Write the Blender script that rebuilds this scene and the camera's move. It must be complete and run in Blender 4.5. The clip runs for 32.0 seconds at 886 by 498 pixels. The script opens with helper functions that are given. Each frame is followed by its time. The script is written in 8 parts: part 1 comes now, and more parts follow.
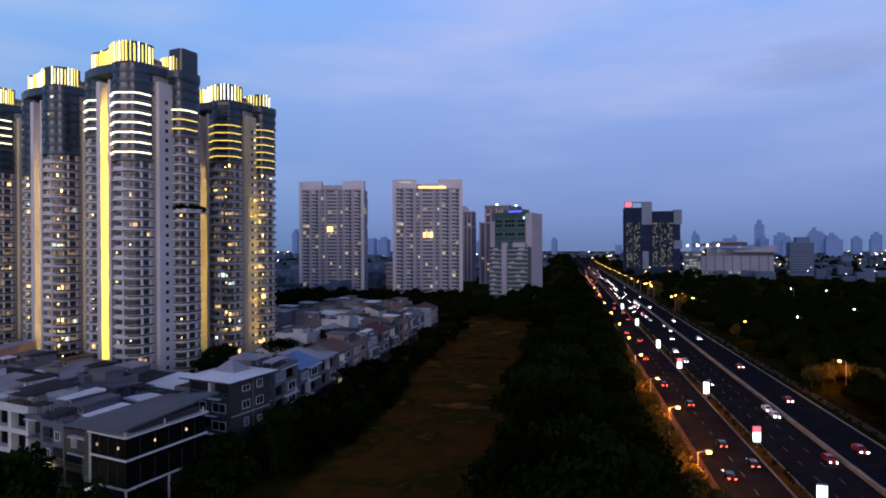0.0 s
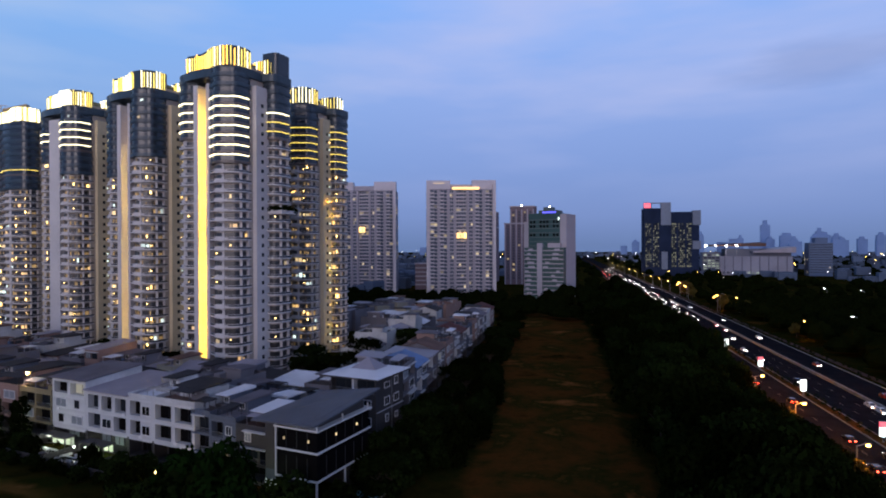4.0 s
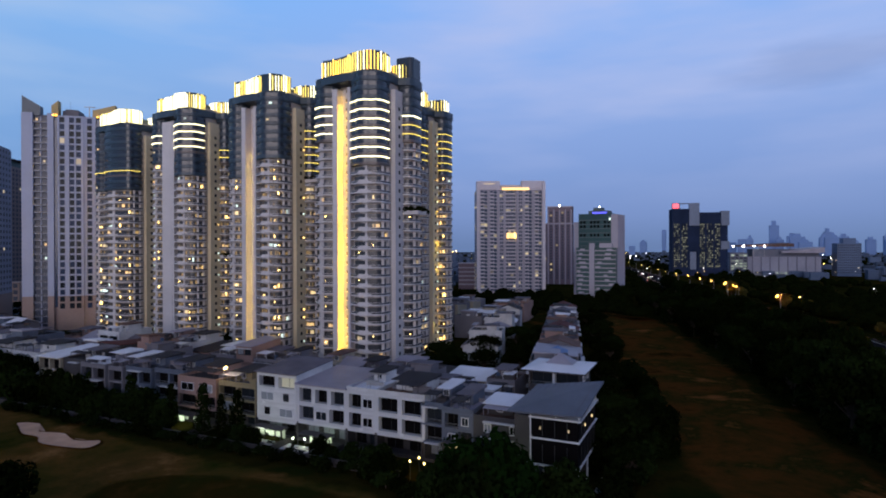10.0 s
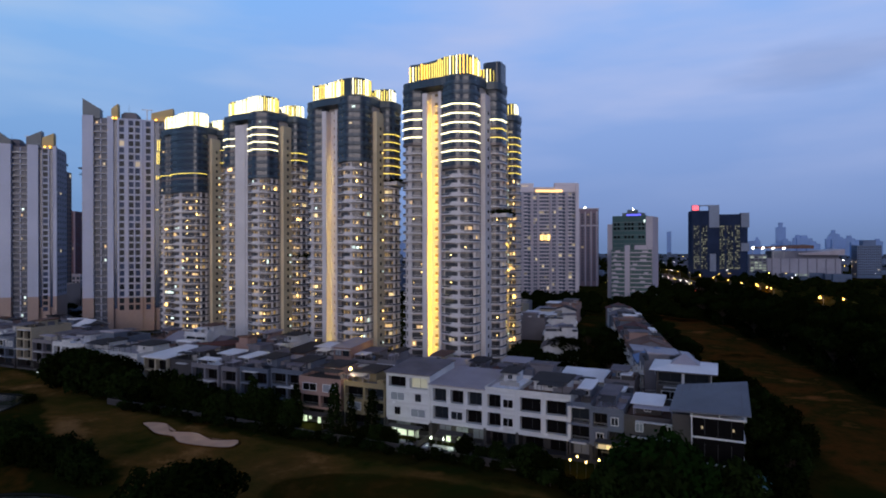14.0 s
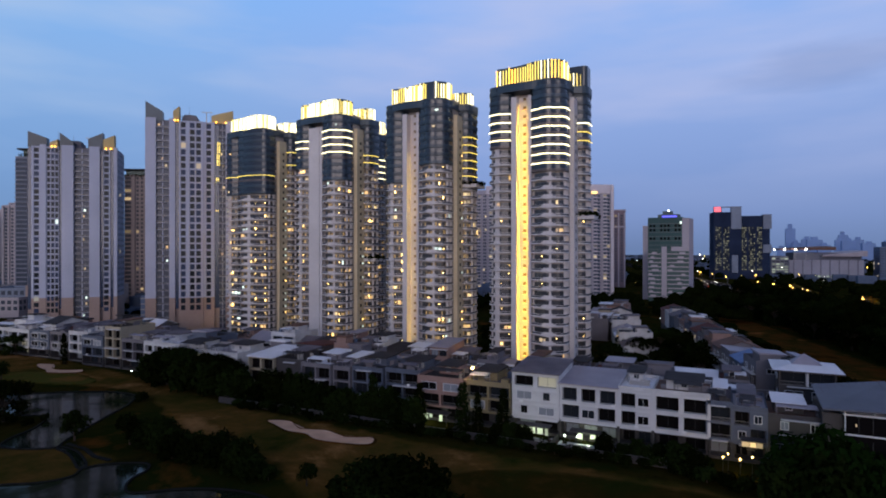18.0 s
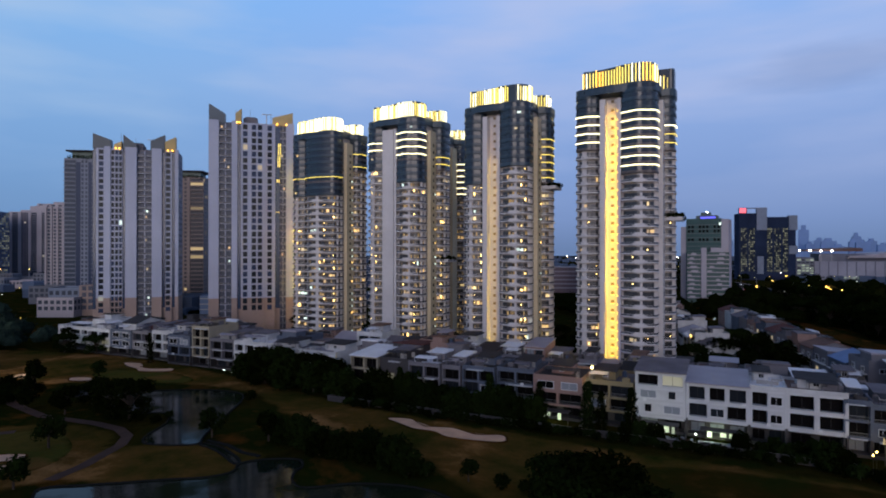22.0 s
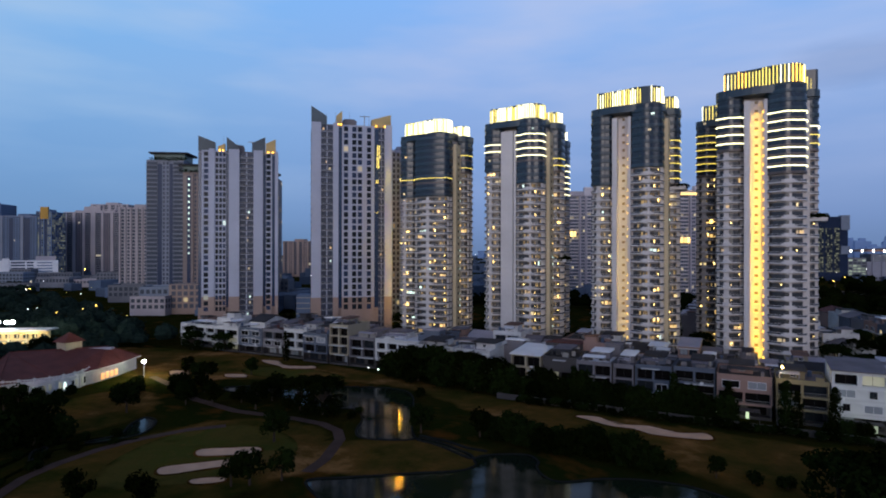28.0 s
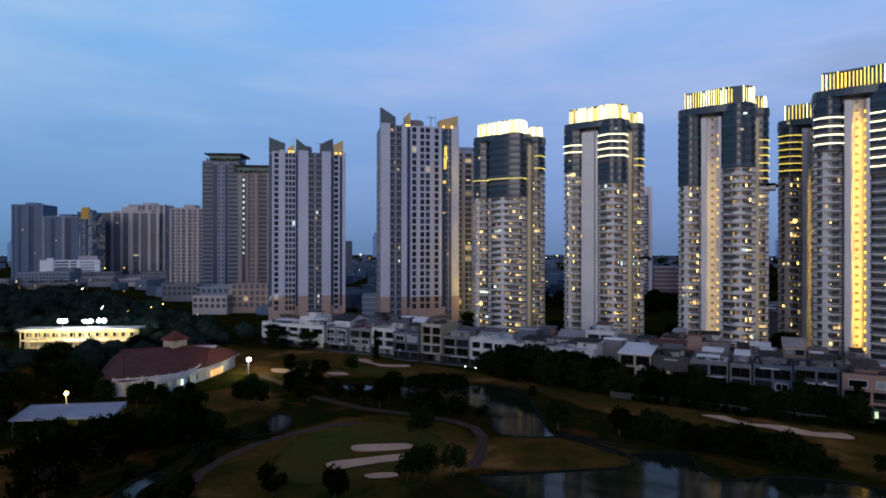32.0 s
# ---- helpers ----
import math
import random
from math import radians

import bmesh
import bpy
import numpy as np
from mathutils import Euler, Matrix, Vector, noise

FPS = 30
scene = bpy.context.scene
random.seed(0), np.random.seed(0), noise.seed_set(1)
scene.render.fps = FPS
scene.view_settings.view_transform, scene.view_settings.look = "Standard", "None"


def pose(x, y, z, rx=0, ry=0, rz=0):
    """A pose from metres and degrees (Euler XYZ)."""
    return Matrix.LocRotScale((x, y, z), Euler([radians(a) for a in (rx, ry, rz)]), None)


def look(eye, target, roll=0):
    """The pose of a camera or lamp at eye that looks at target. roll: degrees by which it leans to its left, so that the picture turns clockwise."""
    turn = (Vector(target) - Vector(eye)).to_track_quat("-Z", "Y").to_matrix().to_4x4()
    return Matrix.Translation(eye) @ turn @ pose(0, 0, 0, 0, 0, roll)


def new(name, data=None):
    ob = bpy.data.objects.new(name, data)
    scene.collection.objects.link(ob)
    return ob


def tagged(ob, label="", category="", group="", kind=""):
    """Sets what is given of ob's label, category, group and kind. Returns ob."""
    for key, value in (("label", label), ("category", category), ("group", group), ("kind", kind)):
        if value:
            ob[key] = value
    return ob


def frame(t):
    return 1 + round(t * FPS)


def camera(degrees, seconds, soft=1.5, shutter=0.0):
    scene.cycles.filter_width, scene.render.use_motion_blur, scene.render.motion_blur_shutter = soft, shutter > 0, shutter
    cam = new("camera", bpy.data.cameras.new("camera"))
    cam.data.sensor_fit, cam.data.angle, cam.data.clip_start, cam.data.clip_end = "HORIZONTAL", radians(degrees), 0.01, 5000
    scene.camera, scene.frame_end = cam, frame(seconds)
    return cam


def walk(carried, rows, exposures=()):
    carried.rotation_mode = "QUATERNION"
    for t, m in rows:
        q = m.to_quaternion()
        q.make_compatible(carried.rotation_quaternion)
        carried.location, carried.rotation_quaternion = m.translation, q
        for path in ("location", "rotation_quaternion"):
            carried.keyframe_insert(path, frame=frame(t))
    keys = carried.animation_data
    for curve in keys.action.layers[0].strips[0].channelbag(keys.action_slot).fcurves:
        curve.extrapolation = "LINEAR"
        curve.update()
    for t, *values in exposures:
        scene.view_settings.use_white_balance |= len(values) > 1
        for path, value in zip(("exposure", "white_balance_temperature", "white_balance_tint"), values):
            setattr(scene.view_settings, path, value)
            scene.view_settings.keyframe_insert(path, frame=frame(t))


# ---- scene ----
cam = camera(73.8, 32.0, soft=1.9)
METRES, EYE, TILT, LEAN, TURN = 260.0, 47.0, 0.0, 0.0, 25.0
ROWS = [
    (0.0, 0.0, 0.0, 0.0, -0.0, -0.28, 0.18),
    (0.5, -0.0155, -0.0017, 0.0003, 0.01, -0.26, 0.16),
    (1.0, -0.0311, -0.0032, 0.0003, 0.0, -0.26, 0.17),
    (1.5, -0.0466, -0.0047, 0.0003, 0.01, -0.26, 0.2),
    (2.0, -0.0623, -0.0063, 0.0005, -0.01, -0.24, 0.17),
    (2.5, -0.0778, -0.0084, 0.0005, -0.01, -0.24, 0.18),
    (3.0, -0.0934, -0.0108, 0.0005, -0.02, -0.23, 0.17),
    (3.5, -0.109, -0.0132, 0.0007, -0.04, -0.23, 0.19),
    (5.5, -0.1702, -0.0198, -0.0005, -0.09, -0.22, 0.16),
    (6.0, -0.1849, -0.0217, -0.0004, -0.09, -0.18, 0.15),
    (6.5, -0.2001, -0.0235, -0.0003, -0.08, -0.2, 0.14),
    (7.0, -0.2152, -0.0259, -0.0003, -0.08, -0.2, 0.14),
    (7.5, -0.2306, -0.028, -0.0003, -0.08, -0.21, 0.12),
    (8.0, -0.2465, -0.0298, -0.0001, -0.06, -0.22, 0.12),
    (8.5, -0.2625, -0.0315, -0.0, -0.07, -0.23, 0.14),
    (9.0, -0.2785, -0.0332, 0.0002, -0.08, -0.22, 0.12),
    (9.5, -0.2944, -0.0348, 0.0003, -0.07, -0.21, 0.13),
    (10.0, -0.3108, -0.036, 0.0005, -0.1, -0.22, 0.13),
    (10.5, -0.3272, -0.0371, 0.001, -0.11, -0.19, 0.15),
    (11.0, -0.343, -0.0381, 0.0011, -0.09, -0.15, 0.17),
    (11.5, -0.3588, -0.0394, 0.0013, -0.1, -0.15, 0.14),
    (12.0, -0.3742, -0.0405, 0.0014, -0.11, -0.14, 0.15),
    (12.5, -0.3896, -0.0414, 0.0013, -0.11, -0.12, 0.13),
    (13.0, -0.4049, -0.0424, 0.0013, -0.09, -0.08, 0.12),
    (13.5, -0.4203, -0.0435, 0.0014, -0.08, -0.07, 0.1),
    (14.0, -0.4359, -0.0449, 0.0016, -0.09, -0.06, 0.11),
    (14.5, -0.4514, -0.0461, 0.0018, -0.07, -0.05, 0.12),
    (16.5, -0.5131, -0.0526, 0.0021, 0.03, 0.03, 0.03),
    (17.0, -0.5287, -0.0544, 0.0026, 0.07, 0.03, 0.04),
    (17.5, -0.544, -0.0559, 0.0026, 0.11, 0.03, 0.03),
    (18.0, -0.5596, -0.0573, 0.0027, 0.14, 0.02, 0.02),
    (18.5, -0.5751, -0.0586, 0.0027, 0.19, 0.07, 0.02),
    (19.0, -0.5906, -0.0602, 0.0027, 0.23, 0.07, 0.0),
    (19.5, -0.605, -0.0614, 0.0027, 0.28, 0.05, 0.01),
    (20.0, -0.6204, -0.0626, 0.0027, 0.33, 0.06, -0.0),
    (20.5, -0.6357, -0.0639, 0.0027, 0.4, 0.1, 0.0),
    (21.0, -0.6508, -0.0654, 0.0023, 0.47, 0.11, -0.02),
    (21.5, -0.6662, -0.0669, 0.0028, 0.55, 0.09, -0.02),
    (22.0, -0.6815, -0.0681, 0.0026, 0.64, 0.11, -0.03),
    (22.5, -0.6975, -0.0697, 0.0028, 0.71, 0.13, -0.05),
    (23.0, -0.7134, -0.0713, 0.0027, 0.8, 0.12, -0.03),
    (23.5, -0.7293, -0.0728, 0.0026, 0.9, 0.11, -0.04),
    (24.0, -0.7451, -0.0742, 0.0026, 1.01, 0.1, -0.03),
    (24.5, -0.7609, -0.0755, 0.0025, 1.14, 0.11, -0.04),
    (25.0, -0.7766, -0.0768, 0.0026, 1.27, 0.12, -0.04),
    (25.5, -0.7924, -0.0782, 0.0025, 1.41, 0.13, -0.05),
    (27.5, -0.8537, -0.0833, 0.0029, 2.03, 0.12, -0.07),
    (28.0, -0.8693, -0.0851, 0.0032, 2.18, 0.09, -0.08),
    (28.5, -0.8848, -0.0868, 0.0036, 2.35, 0.09, -0.08),
    (29.0, -0.9005, -0.0886, 0.0039, 2.5, 0.07, -0.07),
    (29.5, -0.916, -0.0905, 0.0039, 2.68, 0.07, -0.07),
    (30.0, -0.9317, -0.0924, 0.004, 2.85, 0.06, -0.06),
    (30.5, -0.9478, -0.0943, 0.0042, 3.0, 0.05, -0.06),
    (31.0, -0.9633, -0.0962, 0.004, 3.15, 0.04, -0.05),
    (31.5, -0.979, -0.0981, 0.004, 3.3, 0.02, -0.05),
    (32.0, -0.9947, -0.1003, 0.0038, 3.46, 0.04, -0.06),
]
walk(cam, [(t, pose(0, 0, EYE, TILT, LEAN, TURN) @ pose(METRES * x, METRES * y, METRES * z, 90 + pitch, roll, yaw)) for t, x, y, z, yaw, pitch, roll in ROWS],
     [(0.0, 0.0, 6330, 17), (8.0, 0.0, 6400, 12), (14.0, 0.0, 6450, 10), (18.0, 0.0, 6600, 12), (24.0, 0.0, 6550, 6), (32.0, 0.0, 6400, 5)])

# ---- world and light ----
world = bpy.data.worlds.new("dusk_sky")
scene.world = world
world.use_nodes = True
WN, WL = world.node_tree.nodes, world.node_tree.links
WN.clear()
w_out = WN.new("ShaderNodeOutputWorld")
w_bg = WN.new("ShaderNodeBackground")
w_bg.inputs["Strength"].default_value = 1.0
w_tc = WN.new("ShaderNodeTexCoord")
w_sep = WN.new("ShaderNodeSeparateXYZ")
WL.new(w_tc.outputs["Generated"], w_sep.inputs[0])
w_ramp = WN.new("ShaderNodeValToRGB")
SKY = [(0.0, (0.120, 0.228, 0.42)), (0.05, (0.164, 0.300, 0.56)), (0.14, (0.194, 0.365, 0.68)), (0.26, (0.24, 0.445, 0.80)), (0.40, (0.205, 0.475, 0.92)), (0.47, (0.10, 0.24, 0.52)), (0.60, (0.032, 0.085, 0.22)), (1.0, (0.010, 0.028, 0.085))]
while len(w_ramp.color_ramp.elements) < len(SKY):
    w_ramp.color_ramp.elements.new(0.5)
for el, (pos, col) in zip(w_ramp.color_ramp.elements, SKY):
    el.position, el.color = pos, (*col, 1)
WL.new(w_sep.outputs["Z"], w_ramp.inputs[0])
# soft streaky cloud veils
w_map = WN.new("ShaderNodeMapping")
w_map.inputs["Scale"].default_value = (1.3, 1.3, 6.0)
w_map.inputs["Rotation"].default_value = (0.12, 0.1, 0.4)
WL.new(w_tc.outputs["Generated"], w_map.inputs[0])
w_noise = WN.new("ShaderNodeTexNoise")
w_noise.inputs["Scale"].default_value = 1.7
w_noise.inputs["Detail"].default_value = 4.0
w_noise.inputs["Roughness"].default_value = 0.5
WL.new(w_map.outputs[0], w_noise.inputs["Vector"])
w_cr = WN.new("ShaderNodeMapRange")
w_cr.inputs["From Min"].default_value, w_cr.inputs["From Max"].default_value = 0.42, 0.72
w_cr.inputs["To Max"].default_value = 0.75
WL.new(w_noise.outputs[0], w_cr.inputs["Value"])
w_up = WN.new("ShaderNodeMapRange")
w_up.inputs["From Min"].default_value, w_up.inputs["From Max"].default_value = 0.05, 0.25
WL.new(w_sep.outputs["Z"], w_up.inputs["Value"])
w_mul = WN.new("ShaderNodeMath")
w_mul.operation = "MULTIPLY"
WL.new(w_cr.outputs[0], w_mul.inputs[0])
WL.new(w_up.outputs[0], w_mul.inputs[1])
w_mix = WN.new("ShaderNodeMix")
w_mix.data_type = "RGBA"
w_mix.inputs[7].default_value = (0.42, 0.57, 0.81, 1)
WL.new(w_mul.outputs[0], w_mix.inputs[0])
WL.new(w_ramp.outputs[0], w_mix.inputs[6])
# a rosier veil towards the north, bluer towards the west
w_az = WN.new("ShaderNodeMapRange")
w_az.interpolation_type = "SMOOTHSTEP"
w_az.inputs["From Min"].default_value, w_az.inputs["From Max"].default_value = -0.88, -0.40
w_az.inputs["To Max"].default_value = 0.55
WL.new(w_sep.outputs["X"], w_az.inputs["Value"])
w_rose = WN.new("ShaderNodeMix")
w_rose.data_type, w_rose.blend_type = "RGBA", "MULTIPLY"
w_rose.inputs[7].default_value = (1.36, 0.96, 1.015, 1)
WL.new(w_az.outputs[0], w_rose.inputs[0])
WL.new(w_mix.outputs[2], w_rose.inputs[6])
w_off = WN.new("ShaderNodeVectorMath")
w_off.operation = "SUBTRACT"
w_off.inputs[1].default_value = (0.140, 0.96, 0.250)
WL.new(w_tc.outputs["Generated"], w_off.inputs[0])
w_scl = WN.new("ShaderNodeVectorMath")
w_scl.operation = "MULTIPLY"
w_scl.inputs[1].default_value = (9.0, 0.0, 38.0)
WL.new(w_off.outputs[0], w_scl.inputs[0])
w_len = WN.new("ShaderNodeVectorMath")
w_len.operation = "LENGTH"
WL.new(w_scl.outputs[0], w_len.inputs[0])
w_wisp = WN.new("ShaderNodeTexNoise")
w_wisp.inputs["Scale"].default_value, w_wisp.inputs["Detail"].default_value = 3.2, 5.0
WL.new(w_map.outputs[0], w_wisp.inputs["Vector"])
w_add = WN.new("ShaderNodeMath")
w_add.operation = "MULTIPLY_ADD"
w_add.inputs[1].default_value = -2.2
WL.new(w_wisp.outputs[0], w_add.inputs[0])
WL.new(w_len.outputs["Value"], w_add.inputs[2])
w_dark = WN.new("ShaderNodeMapRange")
w_dark.interpolation_type = "SMOOTHSTEP"
w_dark.inputs["From Min"].default_value, w_dark.inputs["From Max"].default_value = 0.15, -0.75
w_dark.inputs["To Max"].default_value = 0.6
WL.new(w_add.outputs[0], w_dark.inputs["Value"])
w_cloud = WN.new("ShaderNodeMix")
w_cloud.data_type, w_cloud.blend_type = "RGBA", "MULTIPLY"
w_cloud.inputs[7].default_value = (0.62, 0.70, 0.78, 1)
WL.new(w_dark.outputs[0], w_cloud.inputs[0])
WL.new(w_rose.outputs[2], w_cloud.inputs[6])
WL.new(w_cloud.outputs[2], w_bg.inputs["Color"])
WL.new(w_bg.outputs[0], w_out.inputs[0])

# the last glow of the day, wide and soft
glow = new("sun", bpy.data.lights.new("sun", "SUN"))
glow.data.energy = 1.5
glow.data.angle = radians(42)
glow.data.color = (1.0, 0.86, 0.83)
glow.matrix_world = look((0, 0, 0), (-0.30, 0.94, -0.055))

# ---- materials ----
MATS = {}


def surface(name, base, rough=0.8, scale=1.0, var=0.25, bump=0.15, metal=0.0, second=None, island=0.0, obj_var=0.0):
    """Base colour with stains at a large scale and grain at a small one."""
    m = bpy.data.materials.new(name)
    m.use_nodes = True
    n, l = m.node_tree.nodes, m.node_tree.links
    bsdf = n["Principled BSDF"]
    bsdf.inputs["Roughness"].default_value = rough
    bsdf.inputs["Metallic"].default_value = metal
    bsdf.inputs["Specular IOR Level"].default_value = 0.0 if "leaves" in name or "turf" in name or "grass" in name or name == "asphalt" else 0.08 if rough > 0.9 else 0.25 if rough > 0.7 else 0.5
    tc = n.new("ShaderNodeTexCoord")
    big = n.new("ShaderNodeTexNoise")
    big.inputs["Scale"].default_value = 0.22 * scale
    big.inputs["Detail"].default_value = 5.0
    fine = n.new("ShaderNodeTexNoise")
    fine.inputs["Scale"].default_value = 3.0 * scale
    fine.inputs["Detail"].default_value = 4.0
    for t in (big, fine):
        l.new(tc.outputs["Object"], t.inputs["Vector"])
    mix = n.new("ShaderNodeMix")
    mix.data_type = "RGBA"
    dark = second or tuple(c * (1 - var) for c in base)
    mix.inputs[6].default_value = (*dark, 1)
    mix.inputs[7].default_value = (*base, 1)
    ramp = n.new("ShaderNodeMapRange")
    ramp.inputs["From Min"].default_value, ramp.inputs["From Max"].default_value = 0.35, 0.65
    l.new(big.outputs[0], ramp.inputs["Value"])
    l.new(ramp.outputs[0], mix.inputs[0])
    hsv = n.new("ShaderNodeHueSaturation")
    l.new(mix.outputs[2], hsv.inputs["Color"])
    val = n.new("ShaderNodeMapRange")
    val.inputs["To Min"].default_value, val.inputs["To Max"].default_value = 1 - var * 0.6, 1 + var * 0.5
    l.new(fine.outputs[0], val.inputs["Value"])
    src = val.outputs[0]
    if island or obj_var:
        info = n.new("ShaderNodeNewGeometry") if island else n.new("ShaderNodeObjectInfo")
        rnd = n.new("ShaderNodeMapRange")
        amount = island or obj_var
        rnd.inputs["To Min"].default_value, rnd.inputs["To Max"].default_value = 1 - amount, 1 + amount
        l.new(info.outputs["Random Per Island" if island else "Random"], rnd.inputs["Value"])
        mul = n.new("ShaderNodeMath")
        mul.operation = "MULTIPLY"
        l.new(src, mul.inputs[0])
        l.new(rnd.outputs[0], mul.inputs[1])
        src = mul.outputs[0]
    l.new(src, hsv.inputs["Value"])
    l.new(hsv.outputs[0], bsdf.inputs["Base Color"])
    if bump:
        b = n.new("ShaderNodeBump")
        b.inputs["Strength"].default_value = bump
        l.new(fine.outputs[0], b.inputs["Height"])
        l.new(b.outputs[0], bsdf.inputs["Normal"])
    MATS[name] = m
    return m


def shining(name, colour, strength, island=False):
    """A lamp, sign or lit pane."""
    m = bpy.data.materials.new(name)
    m.use_nodes = True
    n, l = m.node_tree.nodes, m.node_tree.links
    bsdf = n["Principled BSDF"]
    bsdf.inputs["Base Color"].default_value = (0.3, 0.3, 0.3, 1)
    bsdf.inputs["Emission Color"].default_value = (*colour, 1)
    bsdf.inputs["Emission Strength"].default_value = strength
    if island:
        info = n.new("ShaderNodeObjectInfo")
        rnd = n.new("ShaderNodeMapRange")
        rnd.inputs["To Min"].default_value, rnd.inputs["To Max"].default_value = strength * 0.35, strength * 1.4
        l.new(info.outputs["Random"], rnd.inputs["Value"])
        l.new(rnd.outputs[0], bsdf.inputs["Emission Strength"])
    MATS[name] = m
    return m


def lit_panes(name, glass, share, warm, strength, scatter=0.35):
    """Joined panes of a distant facade: dark glass, a share of them lit."""
    m = bpy.data.materials.new(name)
    m.use_nodes = True
    n, l = m.node_tree.nodes, m.node_tree.links
    bsdf = n["Principled BSDF"]
    bsdf.inputs["Base Color"].default_value = (*glass, 1)
    bsdf.inputs["Roughness"].default_value = 0.3
    bsdf.inputs["Specular IOR Level"].default_value = 0.1
    geo = n.new("ShaderNodeNewGeometry")
    on = n.new("ShaderNodeMath")
    on.operation = "LESS_THAN"
    on.inputs[1].default_value = share
    l.new(geo.outputs["Random Per Island"], on.inputs[0])
    frac = n.new("ShaderNodeMath")
    frac.operation = "MULTIPLY"
    frac.inputs[1].default_value = 37.0 / max(share, 0.01)
    l.new(geo.outputs["Random Per Island"], frac.inputs[0])
    fr = n.new("ShaderNodeMath")
    fr.operation = "FRACT"
    l.new(frac.outputs[0], fr.inputs[0])
    mr = n.new("ShaderNodeMapRange")
    mr.inputs["To Min"].default_value, mr.inputs["To Max"].default_value = strength * scatter, strength
    l.new(fr.outputs[0], mr.inputs["Value"])
    mul = n.new("ShaderNodeMath")
    mul.operation = "MULTIPLY"
    l.new(on.outputs[0], mul.inputs[0])
    l.new(mr.outputs[0], mul.inputs[1])
    bsdf.inputs["Emission Color"].default_value = (*warm, 1)
    l.new(mul.outputs[0], bsdf.inputs["Emission Strength"])
    MATS[name] = m
    return m


def plain(name, base, rough, metal=0.0):
    m = bpy.data.materials.new(name)
    m.use_nodes = True
    b = m.node_tree.nodes["Principled BSDF"]
    b.inputs["Base Color"].default_value = (*base, 1)
    b.inputs["Roughness"].default_value = rough
    b.inputs["Metallic"].default_value = metal
    MATS[name] = m
    return m


white_paint = surface("white_paint", (0.62, 0.62, 0.63), 0.8, 0.6, 0.3, 0.05)
cream_paint = surface("cream_paint", (0.38, 0.33, 0.245), 0.8, 0.6, 0.2, 0.05)
pink_paint = surface("pink_paint", (0.31, 0.20, 0.17), 0.8, 0.6, 0.2, 0.05)
yellow_paint = surface("yellow_paint", (0.26, 0.21, 0.12), 0.8, 0.6, 0.2, 0.05)
grey_paint = surface("grey_paint", (0.185, 0.175, 0.195), 0.8, 0.6, 0.22, 0.05)
blue_paint = surface("blue_paint", (0.115, 0.135, 0.18), 0.8, 0.6, 0.3, 0.05)
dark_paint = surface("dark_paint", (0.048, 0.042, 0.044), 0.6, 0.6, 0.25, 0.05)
tower_paint = surface("tower_paint", (0.61, 0.575, 0.57), 0.7, 0.25, 0.16, 0.04)
# warm lamp light on the side walls is put into this paint
tower_lamplit = surface("tower_lamplit", (0.66, 0.56, 0.38), 0.8, 0.25, 0.2, 0.05)
rail_glass = surface("rail_glass", (0.085, 0.090, 0.105), 0.25, 0.4, 0.3, 0.0)
top_glass = surface("top_glass", (0.026, 0.034, 0.048), 0.2, 0.4, 0.4, 0.0)
tower_wall = surface("tower_wall", (0.42, 0.37, 0.33), 0.8, 0.25, 0.2, 0.05)
cladding = surface("cladding", (0.034, 0.058, 0.082), 0.42, 0.3, 0.3, 0.03, obj_var=0.25)
cladding_brown = surface("cladding_brown", (0.13, 0.10, 0.09), 0.4, 0.3, 0.3, 0.03, obj_var=0.2)
pale_stone = surface("pale_stone", (0.41, 0.435, 0.54), 0.8, 0.2, 0.12, 0.03)
beige_stone = surface("beige_stone", (0.33, 0.335, 0.40), 0.8, 0.2, 0.15, 0.04)
peach_stone = surface("peach_stone", (0.34, 0.25, 0.215), 0.8, 0.2, 0.18, 0.04)
# haze_ paints carry distance haze in their wall colours
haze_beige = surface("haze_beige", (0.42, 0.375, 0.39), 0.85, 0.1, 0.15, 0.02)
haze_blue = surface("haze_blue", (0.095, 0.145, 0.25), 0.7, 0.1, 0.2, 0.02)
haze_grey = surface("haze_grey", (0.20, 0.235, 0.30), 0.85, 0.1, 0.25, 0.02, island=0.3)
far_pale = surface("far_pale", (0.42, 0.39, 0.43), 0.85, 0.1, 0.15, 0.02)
mall_pale = surface("mall_pale", (0.30, 0.30, 0.36), 0.85, 0.1, 0.2, 0.02)
mall_grey = surface("mall_grey", (0.16, 0.17, 0.22), 0.85, 0.1, 0.25, 0.02)
office_green = surface("office_green", (0.030, 0.085, 0.080), 0.45, 0.2, 0.3, 0.02)
office_band = surface("office_band", (0.12, 0.155, 0.155), 0.85, 0.3, 0.2, 0.03)
concrete = surface("concrete", (0.36, 0.35, 0.34), 0.85, 0.6, 0.25, 0.1)
roof_grey = surface("roof_grey", (0.155, 0.138, 0.160), 0.75, 0.8, 0.3, 0.12)
roof_light = surface("roof_light", (0.31, 0.285, 0.335), 0.5, 0.6, 0.2, 0.05)
roof_white = surface("roof_white", (0.78, 0.78, 0.82), 0.6, 0.6, 0.15, 0.04)
roof_dark = surface("roof_dark", (0.035, 0.032, 0.036), 0.8, 0.8, 0.3, 0.12)
roof_red = surface("roof_red", (0.115, 0.030, 0.024), 0.8, 1.0, 0.3, 0.25)
roof_clay = surface("roof_clay", (0.16, 0.088, 0.066), 0.8, 1.0, 0.3, 0.25)
